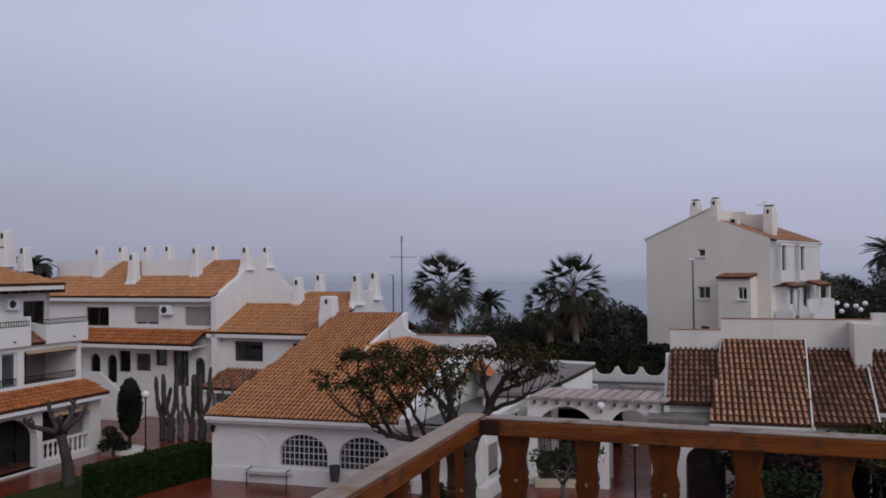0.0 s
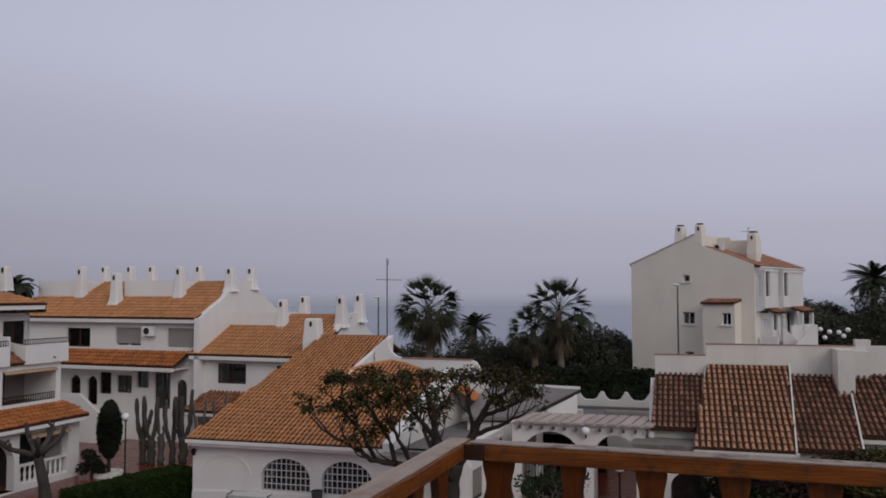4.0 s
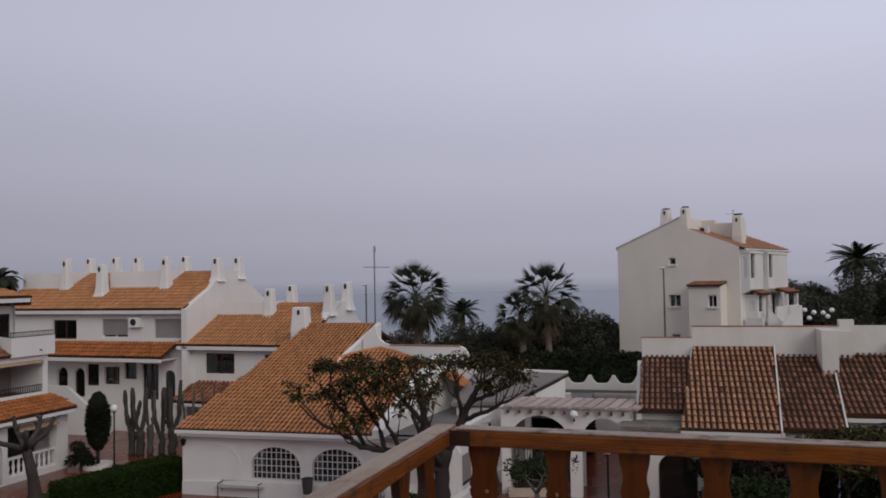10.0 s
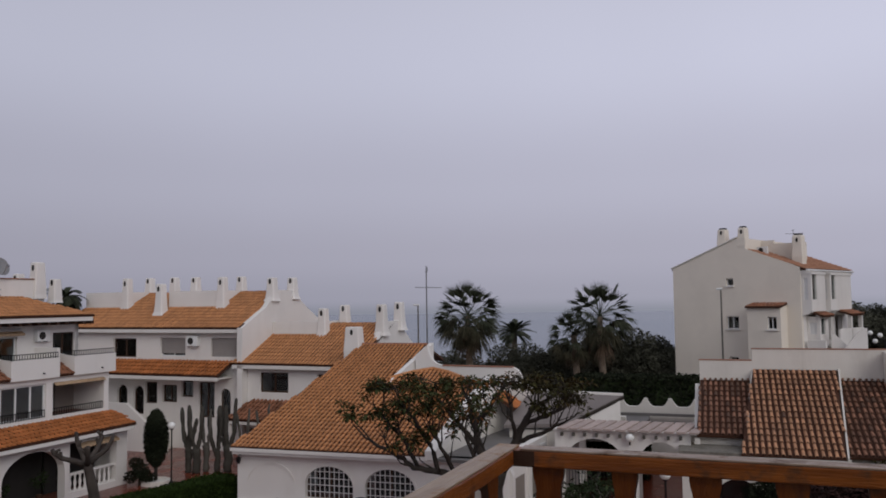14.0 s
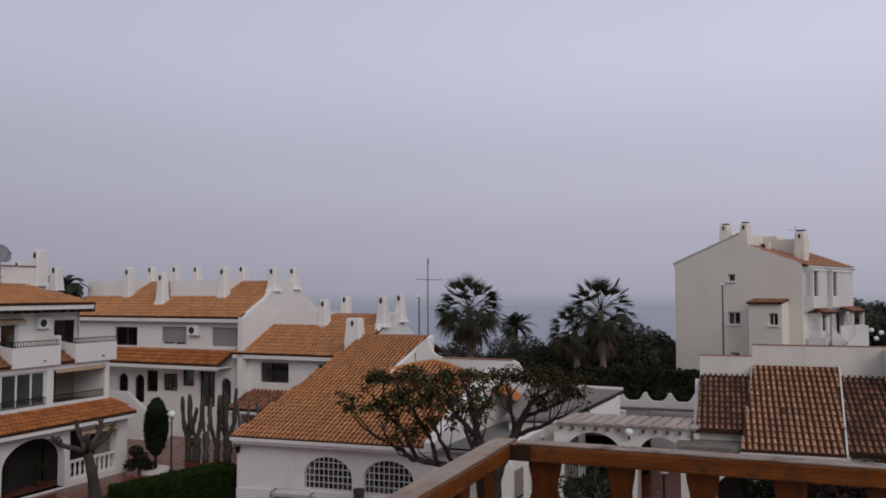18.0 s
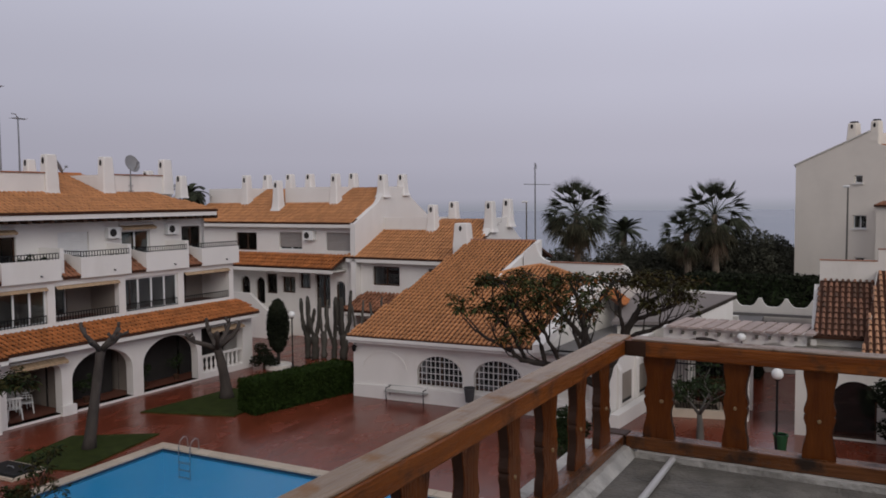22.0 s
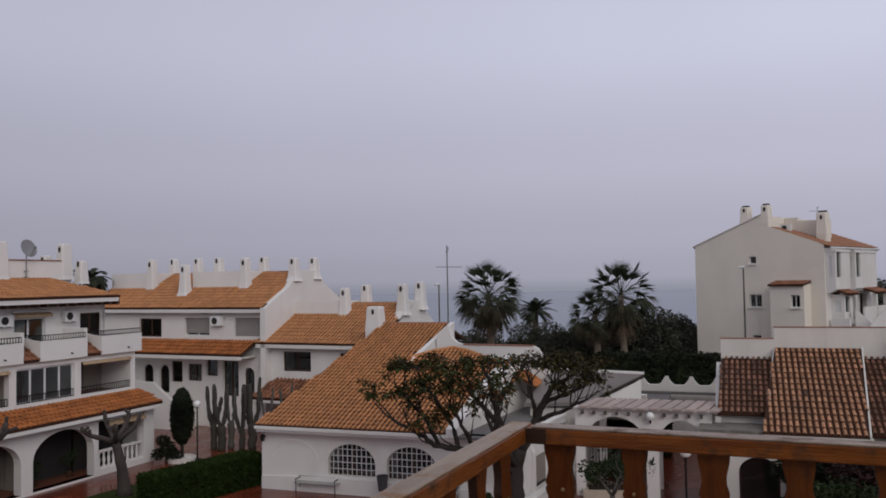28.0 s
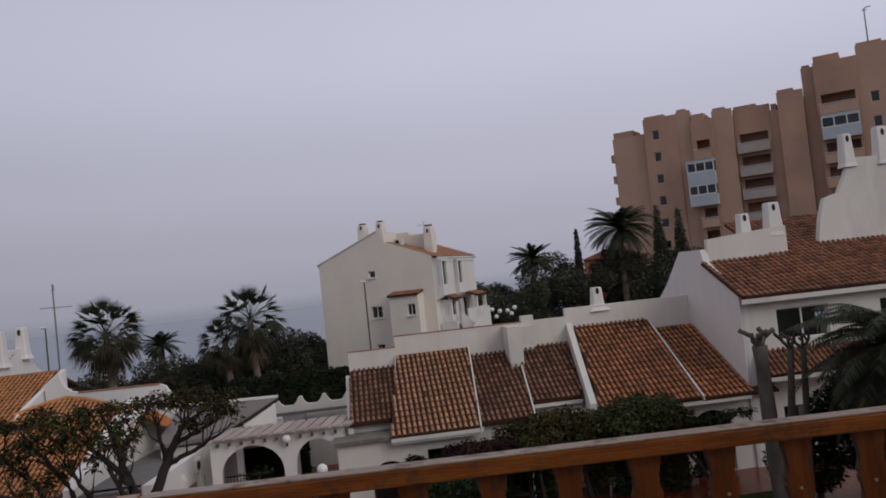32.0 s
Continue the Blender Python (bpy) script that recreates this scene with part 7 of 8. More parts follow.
def cactus(m, seed, h, arms, r, mat, label):
    """A tall candelabra cactus: a corky stem that forks low down into upright columns of uneven height."""
    rd = random.Random(seed)
    t = thing("candelabra_cactus", m, label, "cactus", "tall cacti")

    def column(pts, r0):
        fine, rr = [], []
        for i in range(len(pts) - 1):
            for j in range(4):
                fine.append(Vector(pts[i]).lerp(Vector(pts[i + 1]), j / 4) + Vector((rd.uniform(-1, 1), rd.uniform(-1, 1), 0)) * 0.025)
                rr.append(r0 * rd.uniform(0.8, 1.15))
        fine += [Vector(pts[-1]) - Vector((0, 0, 0.06)), Vector(pts[-1])]
        rr += [r0 * 0.7, r0 * 0.3]
        return Shape().tube(fine, rr, 8)

    zf = h * rd.uniform(0.3, 0.42)
    part("stem", column([(0, 0, 0), (0.03, 0.02, zf * 0.6), (0, 0, zf + 0.1)], r * 1.35), mat, t, smooth=True)
    for k in range(arms):
        u = (k / max(1, arms - 1) - 0.5) * 2
        o, z0, z1 = u * rd.uniform(0.28, 0.42), zf * rd.uniform(0.85, 1.0), h * rd.uniform(0.82, 1.02)
        y = rd.uniform(-0.15, 0.15)
        part("arm", column([(0, 0, z0 - 0.15), (o * 0.45, y * 0.5, z0 + 0.3), (o * 0.8, y, z0 + 0.9), (o * 1.1, y, z1)], r * rd.uniform(0.55, 0.85)), mat, t, smooth=True)
    return t


for i, (x, y, h, n, r, mat) in enumerate(((-14.15, 40.7, 3.2, 3, 0.13, CACTUS_OLD), (-13.7, 40.6, 3.4, 2, 0.15, CACTUS_OLD), (-13.3, 40.9, 3.5, 2, 0.12, CACTUS), (-12.75, 40.9, 3.3, 3, 0.12, CACTUS_OLD), (-12.15, 40.7, 3.6, 3, 0.17, CACTUS_OLD), (-11.4, 41.0, 3.3, 2, 0.1, CACTUS), (-10.6, 41.6, 3.3, 2, 0.1, CACTUS))):
    cactus(pose(x, y, 0, 0, 0, -18), 40 + i, h * 1.02, n, r, mat, "tall grey candelabra cactus against the white house")
cy = thing("topiary_cypress", pose(-14.8, 38.2, 0), "clipped dark green column cypress in a white planter", "cypress")
part("trunk", Shape().tube([(0, 0, 0.2), (0, 0, 1.2)], 0.09), BARK, cy)
part("crown", leaf_cloud([(0, 0, 1.0 + 0.25 * i) for i in range(10)], [0.28, 0.42, 0.5, 0.54, 0.56, 0.56, 0.54, 0.5, 0.42, 0.28], 5200, 0.085, 8, 0.8, shell=0.8), LEAF_SHADE_BLACK, cy, fix=False)
part("inner_mass", Shape().loft([[(r * math.cos(a), r * math.sin(a), z) for a in [2 * math.pi * j / 12 for j in range(12)]] for z, r in ((0.8, 0.15), (1.1, 0.35), (2.0, 0.46), (3.0, 0.4), (3.4, 0.18))]), LEAF_SHADE_BLACK, cy)
part("planter", Shape().loft([[(r * math.cos(a), r * math.sin(a), z) for a in [2 * math.pi * j / 16 for j in range(16)]] for z, r in ((0, 0.66), (0.2, 0.66), (0.22, 0.63), (0.22, 0.52), (0.14, 0.5))]), WHITE_WORN_SHADED, cy)

fan_palm(pose(0.0, 58, 0), 7.3, 1, 2.85, "tall fan palm with a shaggy skirt of dry fronds", 70, 58, -1.15)
fan_palm(pose(9.05, 56.0, 0), 7.2, 2, 2.85, "tall fan palm with a bare pale trunk before evergreens", 14, 46, -1.0)
fan_palm(pose(7.3, 56.3, 0), 5.9, 8, 2.2, "shorter fan palm beside the taller fan palm", 12, 30, -1.1)
feather_palm(pose(3.66, 66, 0), 5.7, 3, 1.75, 44, "short date palm beside the fan palms", low=-0.2, sag=0.085)
feather_palm(pose(-26.2, 52, 0), 8.9, 4, 1.7, 34, "date palm crown rising behind the apartment roofs")
feather_palm(pose(41.6, 59, 0), 11.2, 5, 3.3, 95, "large date palm on the slope below the brick tower", trunk=0.3, low=-0.25, sag=0.1)
feather_palm(pose(35.0, 63.2, 0), 9.3, 6, 2.3, 64, "date palm among dark pines", low=-0.1, sag=0.09)
feather_palm(pose(22.2, 17.2, 0), 4.7, 7, 3.7, 260, "date palm with drooping fronds by the town house")


def shrub(m, cs, rs, count, size, seed, label, mat=None, name="shrub", category="shrub", group=""):
    t = thing(name, m, label, category, group)
    part("stem", branches(seed, (0, 0, 0), 0, 0.8, 2, max(0.4, cs[0][2] * 0.5), 0.12)[0], BARK, t)
    part("crown", leaf_cloud(cs, rs, count, size, seed, 0.85, shell=0.35), mat or LEAF_PINE, t, fix=False)
    return t


rd = random.Random(77)
for i, (x, y, h, w) in enumerate(((4.5, 60, 4.0, 2.6), (7.5, 61, 4.6, 2.8), (12.3, 60.5, 5.3, 2.6), (14.5, 63, 4.6, 2.2), (6.0, 64, 4.0, 3.0), (2.0, 64, 3.4, 2.6), (16.0, 66, 5.0, 2.5), (10, 64, 5.2, 3.0), (-2.5, 66, 3.2, 2.5))):
    cs = [(rd.uniform(-w, w) * 0.8, rd.uniform(-w, w) * 0.6, (h + 0.5) * rd.uniform(0.3, 0.88)) for _ in range(12)]
    shrub(pose(x, y, 0), cs, [w * rd.uniform(0.35, 0.6) for _ in cs], 11000, 0.14, 90 + i, "dark evergreen tree between the palms and the sea", name="evergreen_tree", category="tree", group="dark evergreens")
for i, (x, y, h) in enumerate(((28.6, 63.0, 7.0), (30.6, 62.2, 7.2), (32.6, 61.6, 7.5))):
    cs = [((-2 + 0.45 * k), 0.8 * math.sin(2.1 * k + i), h * (0.45 + 0.4 * abs(math.sin(1.7 * k + i)))) for k in range(10)]
    shrub(pose(x, y, 0), cs, [1.15 + 0.2 * math.sin(3 * k) for k in range(10)], 10500, 0.14, 190 + i, "dark pine on the slope behind the row houses", name="pine_tree", category="tree", group="dark pines")
for i in range(17):
    x = 27 + i * 1.9
    y = 67 + rd.uniform(-2, 5) - i * 0.75
    h, w = (6.9 + 0.2 * i + rd.uniform(-0.8, 0.8) if i > 7 else (7.0, 7.3, 7.8, 7.9, 8.4, 9.3, 10.5, 10.6)[i] + rd.uniform(-0.2, 0.2)), 3.2
    cs = [(rd.uniform(-w, w) * 0.8, rd.uniform(-w, w) * 0.6, h * rd.uniform(0.3, 0.9)) for _ in range(10)]
    shrub(pose(x, y, 0), cs, [w * rd.uniform(0.35, 0.6) for _ in cs], 10500, 0.145, 120 + i, "dark pine on the slope behind the row houses", name="pine_tree", category="tree", group="dark pines")
for i, (x, y, h) in enumerate(((38.5, 61.1, 11.9), (44.2, 57.0, 13.1), (45.6, 56.0, 12.7), (30.0, 66.0, 9.2))):
    c = thing("cypress", pose(x, y, 0), "slender dark green cypress", "cypress", "cypresses")
    part("trunk", Shape().tube([(0, 0, 0), (0, 0, h * 0.9)], [0.18, 0.04]), BARK, c)
    part("crown", leaf_cloud([(0, 0, h * (0.06 + 0.03 * k)) for k in range(31)], [(0.1 + 0.36 * math.sin(math.pi * (0.12 + 0.028 * k))) * (1.7 if i in (1, 2) else 1) for k in range(31)], 7000, 0.15, 160 + i, 1.6, shell=0.3), LEAF_PINE, c, fix=False)
# small garden trees behind the far rail
for i, (x, y, h, mat, lv) in enumerate(((10.9, 25.0, 2.5, LEAF_DARK, 1500), (12.3, 26.2, 3.2, LEAF_RED, 4200), (13.9, 26.0, 3.5, LEAF, 4600), (15.7, 25.7, 3.6, LEAF, 4600), (17.5, 25.3, 3.6, LEAF_GREEN, 4600), (18.6, 24.9, 3.4, LEAF, 4600))):
    tree("garden_tree", pose(x, y, 0), 200 + i, 1.0, 0.85, 3, 0.09, mat, lv, 0.1, 0.55, "small leafy garden tree on the lawn", group="garden trees", scale=(1.15, 1.15, h / 2.75))
for i, (x, y, h, r, lx) in enumerate(((18.8, 19.5, 7.6, 0.24, -0.35), (19.1, 19.5, 7.3, 0.12, 0.55), (19.75, 19.5, 7.2, 0.11, 0.45))):
    pollard(pose(x, y, 0), h, 230 + i, "bare pollarded trunk before the town house", 3, r, 0.3, 0.45, BARK_GREY, "bare trunks", lean=(lx, 0.1))


# ---- fittings on the buildings ----
def satellite_dish(m, r, pole, label):
    d = thing("satellite_dish", m, label, "satellite dish", "satellite dishes")
    rings = []
    for k in (0.02, 0.35, 0.7, 0.95, 1.0):
        rings.append([(r * k * math.cos(a), -0.10 * r * 4 * (k * k) * 0.5, pole + r * k * 1.1 * math.sin(a)) for a in [2 * math.pi * j / 20 for j in range(20)]])
    back = [[(x, y + 0.025, z) for x, y, z in g] for g in reversed(rings)]
    tilt = Matrix.Translation((0, 0, pole)) @ Matrix.Rotation(radians(-22), 4, "X") @ Matrix.Translation((0, 0, -pole))
    s = Shape().loft([[tuple(tilt @ Vector(p)) for p in g] for g in rings + back])
    part("reflector", s, DISH, d, "grey round reflector", smooth=True)
    part("mast", Shape().tube([(0, 0.1, 0), (0, 0.1, pole + 0.05)], 0.028, 7), GREY_METAL, d)
    a, b = tilt @ Vector((0, -0.02, pole - r * 0.95)), tilt @ Vector((0, -r * 1.1, pole - r * 0.35))
    part("feed_arm", Shape().tube([a, b], 0.018, 6).box(b.x - 0.05, b.x + 0.05, b.y - 0.06, b.y + 0.06, b.z - 0.05, b.z + 0.05), GREY_METAL, d)
    for z in (0.0, 0.25):
        part("bracket", Shape().box(-0.12, 0.12, 0.07, 0.13, z, z + 0.03), GREY_METAL, d)
    return d


for x, y, z, r, pole, rz in ((-19.6, 3.2, 9.0, 0.38, 1.2, -50), (-17.25, 3.55, 9.3, 0.33, 1.75, -35), (-15.72, 3.5, 9.15, 0.4, 1.25, 14), (-13.6, 3.6, 8.65, 0.34, 0.95, 10), (-3.75, 3.85, 8.9, 0.4, 1.3, 0), (-10.05, 5.2, 9.2, 0.3, 0.8, -20), (-6.0, 6.2, 9.3, 0.3, 0.75, 70)):
    satellite_dish(ROW_L @ pose(x, y, z, 0, 0, rz), r, pole, "grey satellite dish on a mast above the apartment roof")


def antenna(m, h, label, arms=6, fine=0.02, reach=0.65, bent=0.0):
    """A mast with a small comb of elements near its head; reach: half the boom; bent: an arm that leans over at the top."""
    a = thing("aerial", m, label, "aerial", "television aerials")
    part("mast", Shape().tube([(0, 0, 0), (0.01, 0, h * 0.5), (0, 0, h)], [fine * 1.5, fine * 1.2, fine], 6), GREY_METAL, a)
    z = h * 0.86 if not bent else h * 0.97
    part("boom", Shape().tube([(-reach * 0.85, 0, z), (reach * 1.15, 0, z - 0.03)], fine * 0.6, 5), GREY_METAL, a)
    for i in range(arms):
        x = reach * (-0.8 + 1.9 * i / (arms - 1))
        part("element", Shape().tube([(x, -0.25, z - 0.02 * x), (x, 0.25, z - 0.02 * x)], fine * 0.4, 4), GREY_METAL, a)
    if bent:
        part("bent_arm", Shape().tube([(0, 0, h - 0.1), (bent * 0.3, 0, h + 0.1), (bent, 0, h + 0.12)], fine * 0.8, 5), GREY_METAL, a)
    else:
        part("top_loop", Shape().tube([(-0.1, 0, h * 0.96), (0.1, 0, h * 0.96), (0.08, 0, h * 0.99)], fine * 0.6, 5), GREY_METAL, a)
    return a


antenna(ROW_L @ pose(-8.57, 6.6, 9.6), 4.1, "tall thin television aerial on the apartment roof", 4, 0.036, 0.14, -0.22)
antenna(ROW_L @ pose(-7.67, 6.6, 9.6), 2.7, "short television aerial on the apartment roof", 5, 0.032, 0.3, -0.3)
antenna(pose(-2.99, 58, 0, 0, 0, 10), 10.9, "tall aerial mast behind the garden house", 7, 0.045, 0.95)
antenna(S0 @ pose(7.0, 4.0, 11.0), 2.0, "small television aerial on the shore block", 7, 0.02, 0.6)
antenna(T0 @ pose(31.0, 1.0, 28.0), 6.6, "mast with a bent lamp arm on the tower roof", 3, 0.08, 0.2, 0.7)


def air_conditioner(m, label="white air conditioner unit fixed to the wall"):
    a = thing("air_conditioner", m, label, "air conditioner", "air conditioners")
    part("casing", Shape().box(-0.34, 0.34, -0.26, 0, 0, 0.5), PLASTIC, a)
    part("fan_grille", Shape().loft([[(-0.08 + r * math.cos(t), y, 0.25 + r * math.sin(t)) for t in [2 * math.pi * j / 16 for j in range(16)]] for r, y in ((0.18, -0.261), (0.17, -0.272), (0.04, -0.275))]), DARK, a, "round dark fan grille")
    for x in (-0.22, 0.18):
        part("bracket", Shape().box(x, x + 0.04, -0.26, 0, -0.04, 0), GREY_METAL, a)
    return a


for m in (ROW_L @ pose(-6.0, 2.59, 6.75), ROW_L @ pose(-2.65, 2.59, 6.8), B0 @ pose(0.75, -0.01, 6.25), H0 @ pose(11.55, 4.2, 2.0, 0, 0, 80), H0 @ pose(11.7, 5.3, 2.0, 0, 0, 80), S0 @ pose(6.0, 1.3, 11.25)):
    air_conditioner(m)


def awning(m, w, d, drop, label, mat=None):
    a = thing("awning", m, label, "awning", "fabric awnings")
    s = Shape().add([(0, 0, 0), (w, 0, 0), (w, -d, -drop), (0, -d, -drop), (0, 0, 0.02), (w, 0, 0.02), (w, -d, -drop + 0.02), (0, -d, -drop + 0.02)],
                    [(0, 1, 2, 3), (7, 6, 5, 4), (0, 4, 5, 1), (1, 5, 6, 2), (2, 6, 7, 3), (3, 7, 4, 0)])
    part("fabric", s, mat or FABRIC, a)
    n0, v = int(w / 0.2), Shape()
    for j in range(n0):
        u0, u1 = w * j / n0, w * (j + 1) / n0
        v.add([(u0, -d - 0.002, -drop), (u1, -d - 0.002, -drop), (u1, -d - 0.002, -drop - 0.06), ((u0 + u1) / 2, -d - 0.002, -drop - 0.085), (u0, -d - 0.002, -drop - 0.06)], [(0, 1, 2, 3, 4)])
    part("valance", v, mat or FABRIC, a, fix=None)
    part("roller", Shape().tube([(0, -0.05, 0.05), (w, -0.05, 0.05)], 0.06, 8), ALU, a)
    return a


awning(ROW_L @ pose(-12.6, 0.0, 2.35), 2.2, 0.35, 0.15, "sand-coloured awning over an arcade bay")
awning(ROW_L @ pose(-3.0, -0.02, 2.38), 2.2, 0.4, 0.12, "sand-coloured awning over the balustrade bay")
awning(ROW_L @ pose(-12.6, 2.58, 7.3), 2.0, 0.3, 0.12, "sand-coloured awning rolled above a balcony door")
awning(ROW_L @ pose(-5.6, 2.58, 7.3), 1.9, 0.3, 0.12, "faded awning rolled above a balcony door")
awning(ROW_L @ pose(-22.2, 1.78, 7.4), 1.9, 0.3, 0.12, "pale striped awning rolled above a balcony door")

# ---- garden furniture and lamps ----
bench = thing("bench", pose(-7.0, 32.25, 0, 0, 0, -14), "pale grey slatted bench with iron ends against the wall", "bench")
for i in range(4):
    part("seat_slat", Shape().box(-0.95, 0.95, -0.2 + 0.1 * i, -0.12 + 0.1 * i, 0.42, 0.45), BENCH, bench)
part("back_slat", Shape().box(-0.95, 0.95, 0.2, 0.23, 0.56, 0.63), BENCH, bench)
for x in (-0.85, 0.85):
    part("leg", Shape().tube([(x, -0.18, 0), (x, -0.2, 0.25), (x, -0.2, 0.42), (x, 0.18, 0.42), (x, 0.21, 0.64)], 0.022, 6), IRON, bench)
    part("leg", Shape().tube([(x, 0.2, 0), (x, 0.16, 0.42)], 0.022, 6), IRON, bench)
    part("armrest", Shape().tube([(x, -0.2, 0.42), (x, -0.22, 0.58), (x, 0.2, 0.58)], 0.02, 6), IRON, bench)
bench2 = copy_thing(bench, pose(-2.2, 30.75, 0, 0, 0, -14))


def litter_bin(m, label, mat):
    b = thing("litter_bin", m, label, "bin", "litter bins")
    part("bucket", Shape().loft([[(r * math.cos(t), r * math.sin(t), z) for t in [2 * math.pi * j / 14 for j in range(14)]] for z, r in ((0.35, 0.16), (0.9, 0.22), (0.9, 0.19), (0.4, 0.14))]), mat, b)
    part("rim", Shape().loft([[(r * math.cos(t), r * math.sin(t), z) for t in [2 * math.pi * j / 14 for j in range(14)]] for z, r in ((0.88, 0.235), (0.93, 0.235), (0.93, 0.19), (0.88, 0.19))]), mat, b)
    part("post", Shape().tube([(0, 0.26, 0), (0, 0.26, 0.8)], 0.025, 6), IRON, b)
    return b


litter_bin(pose(-4.25, 31.3, 0, 0, 0, -16), "dark grey litter bin on a post by the wall", BIN)
litter_bin(pose(6.25, 26.3, 0), "green litter bin hung on the lamp post", GREEN_PAINT)


def globe_lamp(m, h, label, r=0.2):
    l = thing("garden_lamp", m, label, "lamp", "globe garden lamps")
    part("post", Shape().tube([(0, 0, 0), (0, 0, 0.4), (0, 0, h - r)], [0.06, 0.04, 0.035], 8), IRON, l)
    part("base", Shape().loft([[(q * math.cos(t), q * math.sin(t), z) for t in [2 * math.pi * j / 12 for j in range(12)]] for z, q in ((0, 0.13), (0.12, 0.12), (0.2, 0.06))]), IRON, l)
    part("globe", Shape().ball((0, 0, h), r, 16, 10), GLOBE, l, "white opal globe", smooth=True)
    part("collar", Shape().loft([[(q * math.cos(t), q * math.sin(t), z) for t in [2 * math.pi * j / 12 for j in range(12)]] for z, q in ((h - r - 0.03, 0.06), (h - r + 0.03, 0.1))]), IRON, l)
    return l


globe_lamp(pose(6.1, 26.2, 0), 2.85, "black lamp post with a white globe on the paving", 0.18)
globe_lamp(pose(-13.95, 37.9, 0), 2.75, "black lamp post with a white globe by the cypress", 0.17)
globe_lamp(pose(2.0, 33.0, 0), 0.9, "low white globe lamp beside the passage", 0.16)
wl2 = thing("wall_lamp", H0 @ pose(0.16, -0.002, 2.15), "black iron wall lantern under the eave", "lamp")
part("arm", Shape().tube([(0, 0, 0.1), (0, -0.16, 0.14), (0, -0.2, 0.06)], 0.014, 6), IRON, wl2)
part("lantern", Shape().loft([[(r * math.cos(t), -0.2 + r * math.sin(t), z) for t in [math.pi / 4 + 2 * math.pi * j / 4 for j in range(4)]] for z, r in ((-0.2, 0.06), (0.0, 0.11), (0.02, 0.13), (0.09, 0.02))]), IRON, wl2)
wl1 = thing("wall_lamp", R0 @ pose(-1.88, 0.98, 2.95), "white globe wall lamp between the arches", "lamp")
part("globe", Shape().ball((0, -0.2, 0.25), 0.16, 14, 8), GLOBE, wl1, smooth=True)
part("arm", Shape().tube([(0, 0, 0.0), (0, -0.15, -0.02), (0, -0.2, 0.1)], 0.03, 6), IRON, wl1)
gl = thing("street_lamp", pose(22.5, 44.8, 0), "lamp cluster with six white globes", "lamp")
part("post", Shape().tube([(0, 0, 0), (0, 0, 6.0)], [0.08, 0.05], 8), IRON, gl)
for i, (dx, dz) in enumerate(((-0.62, 6.35), (-0.2, 6.22), (0.22, 6.2), (0.62, 6.35), (-0.42, 5.9), (0.42, 6.0))):
    part("globe", Shape().ball((dx, -0.5 * dx, dz), 0.135, 12, 8), GLOBE, gl, smooth=True)
    part("arm", Shape().tube([(0, 0, 5.9), (dx, -0.5 * dx, dz - 0.18)], 0.025, 5), IRON, gl)


def street_lamp(m, h, label, arm=0.5):
    l = thing("street_lamp", m, label, "street lamp", "street lamps")
    part("post", Shape().tube([(0, 0, 0), (0, 0, h)], [0.075, 0.045], 8), BARK_PALE, l)
    part("lantern", Shape().loft([[(-arm, -0.11, h + z), (0.1, -0.11, h + z), (0.1, 0.11, h + z), (-arm, 0.11, h + z)] if k else [(-arm * 0.7, -0.07, h + z), (0.06, -0.07, h + z), (0.06, 0.07, h + z), (-arm * 0.7, 0.07, h + z)] for z, k in ((-0.05, 0), (0.0, 1), (0.05, 1), (0.1, 0))]), ALU, l)
    return l


street_lamp(pose(-3.6, 57.9, 0), 8.1, "tall grey street lamp near the sea", 0.35)
street_lamp(pose(16.2, 52.6, 0, 0, 0, -20), 8.9, "tall slim street lamp before the shore block", 0.28)


def plastic_chair(m, label="white moulded plastic garden chair"):
    c = thing("garden_chair", m, label, "chair", "plastic garden chairs")
    part("seat", Shape().box(-0.24, 0.24, -0.24, 0.22, 0.41, 0.44), PLASTIC, c)
    for i in range(4):
        part("back_slat", Shape().extrude([(-0.2 + 0.11 * i, 0.2, 0.46), (-0.13 + 0.11 * i, 0.2, 0.46), (-0.13 + 0.11 * i, 0.3, 0.85), (-0.2 + 0.11 * i, 0.3, 0.85)], (0, 0.02, 0)), PLASTIC, c)
    part("top_rail", Shape().box(-0.25, 0.25, 0.28, 0.33, 0.82, 0.9), PLASTIC, c)
    for x in (-0.22, 0.22):
        part("leg", Shape().tube([(x, -0.2, 0.42), (x * 1.15, -0.24, 0)], 0.025, 6), PLASTIC, c)
        part("leg", Shape().tube([(x, 0.2, 0.42), (x * 1.15, 0.27, 0)], 0.025, 6), PLASTIC, c)
        part("armrest", Shape().tube([(x * 1.1, -0.2, 0.42), (x * 1.1, -0.2, 0.64), (x * 1.1, 0.26, 0.66)], 0.02, 6), PLASTIC, c)
    return c


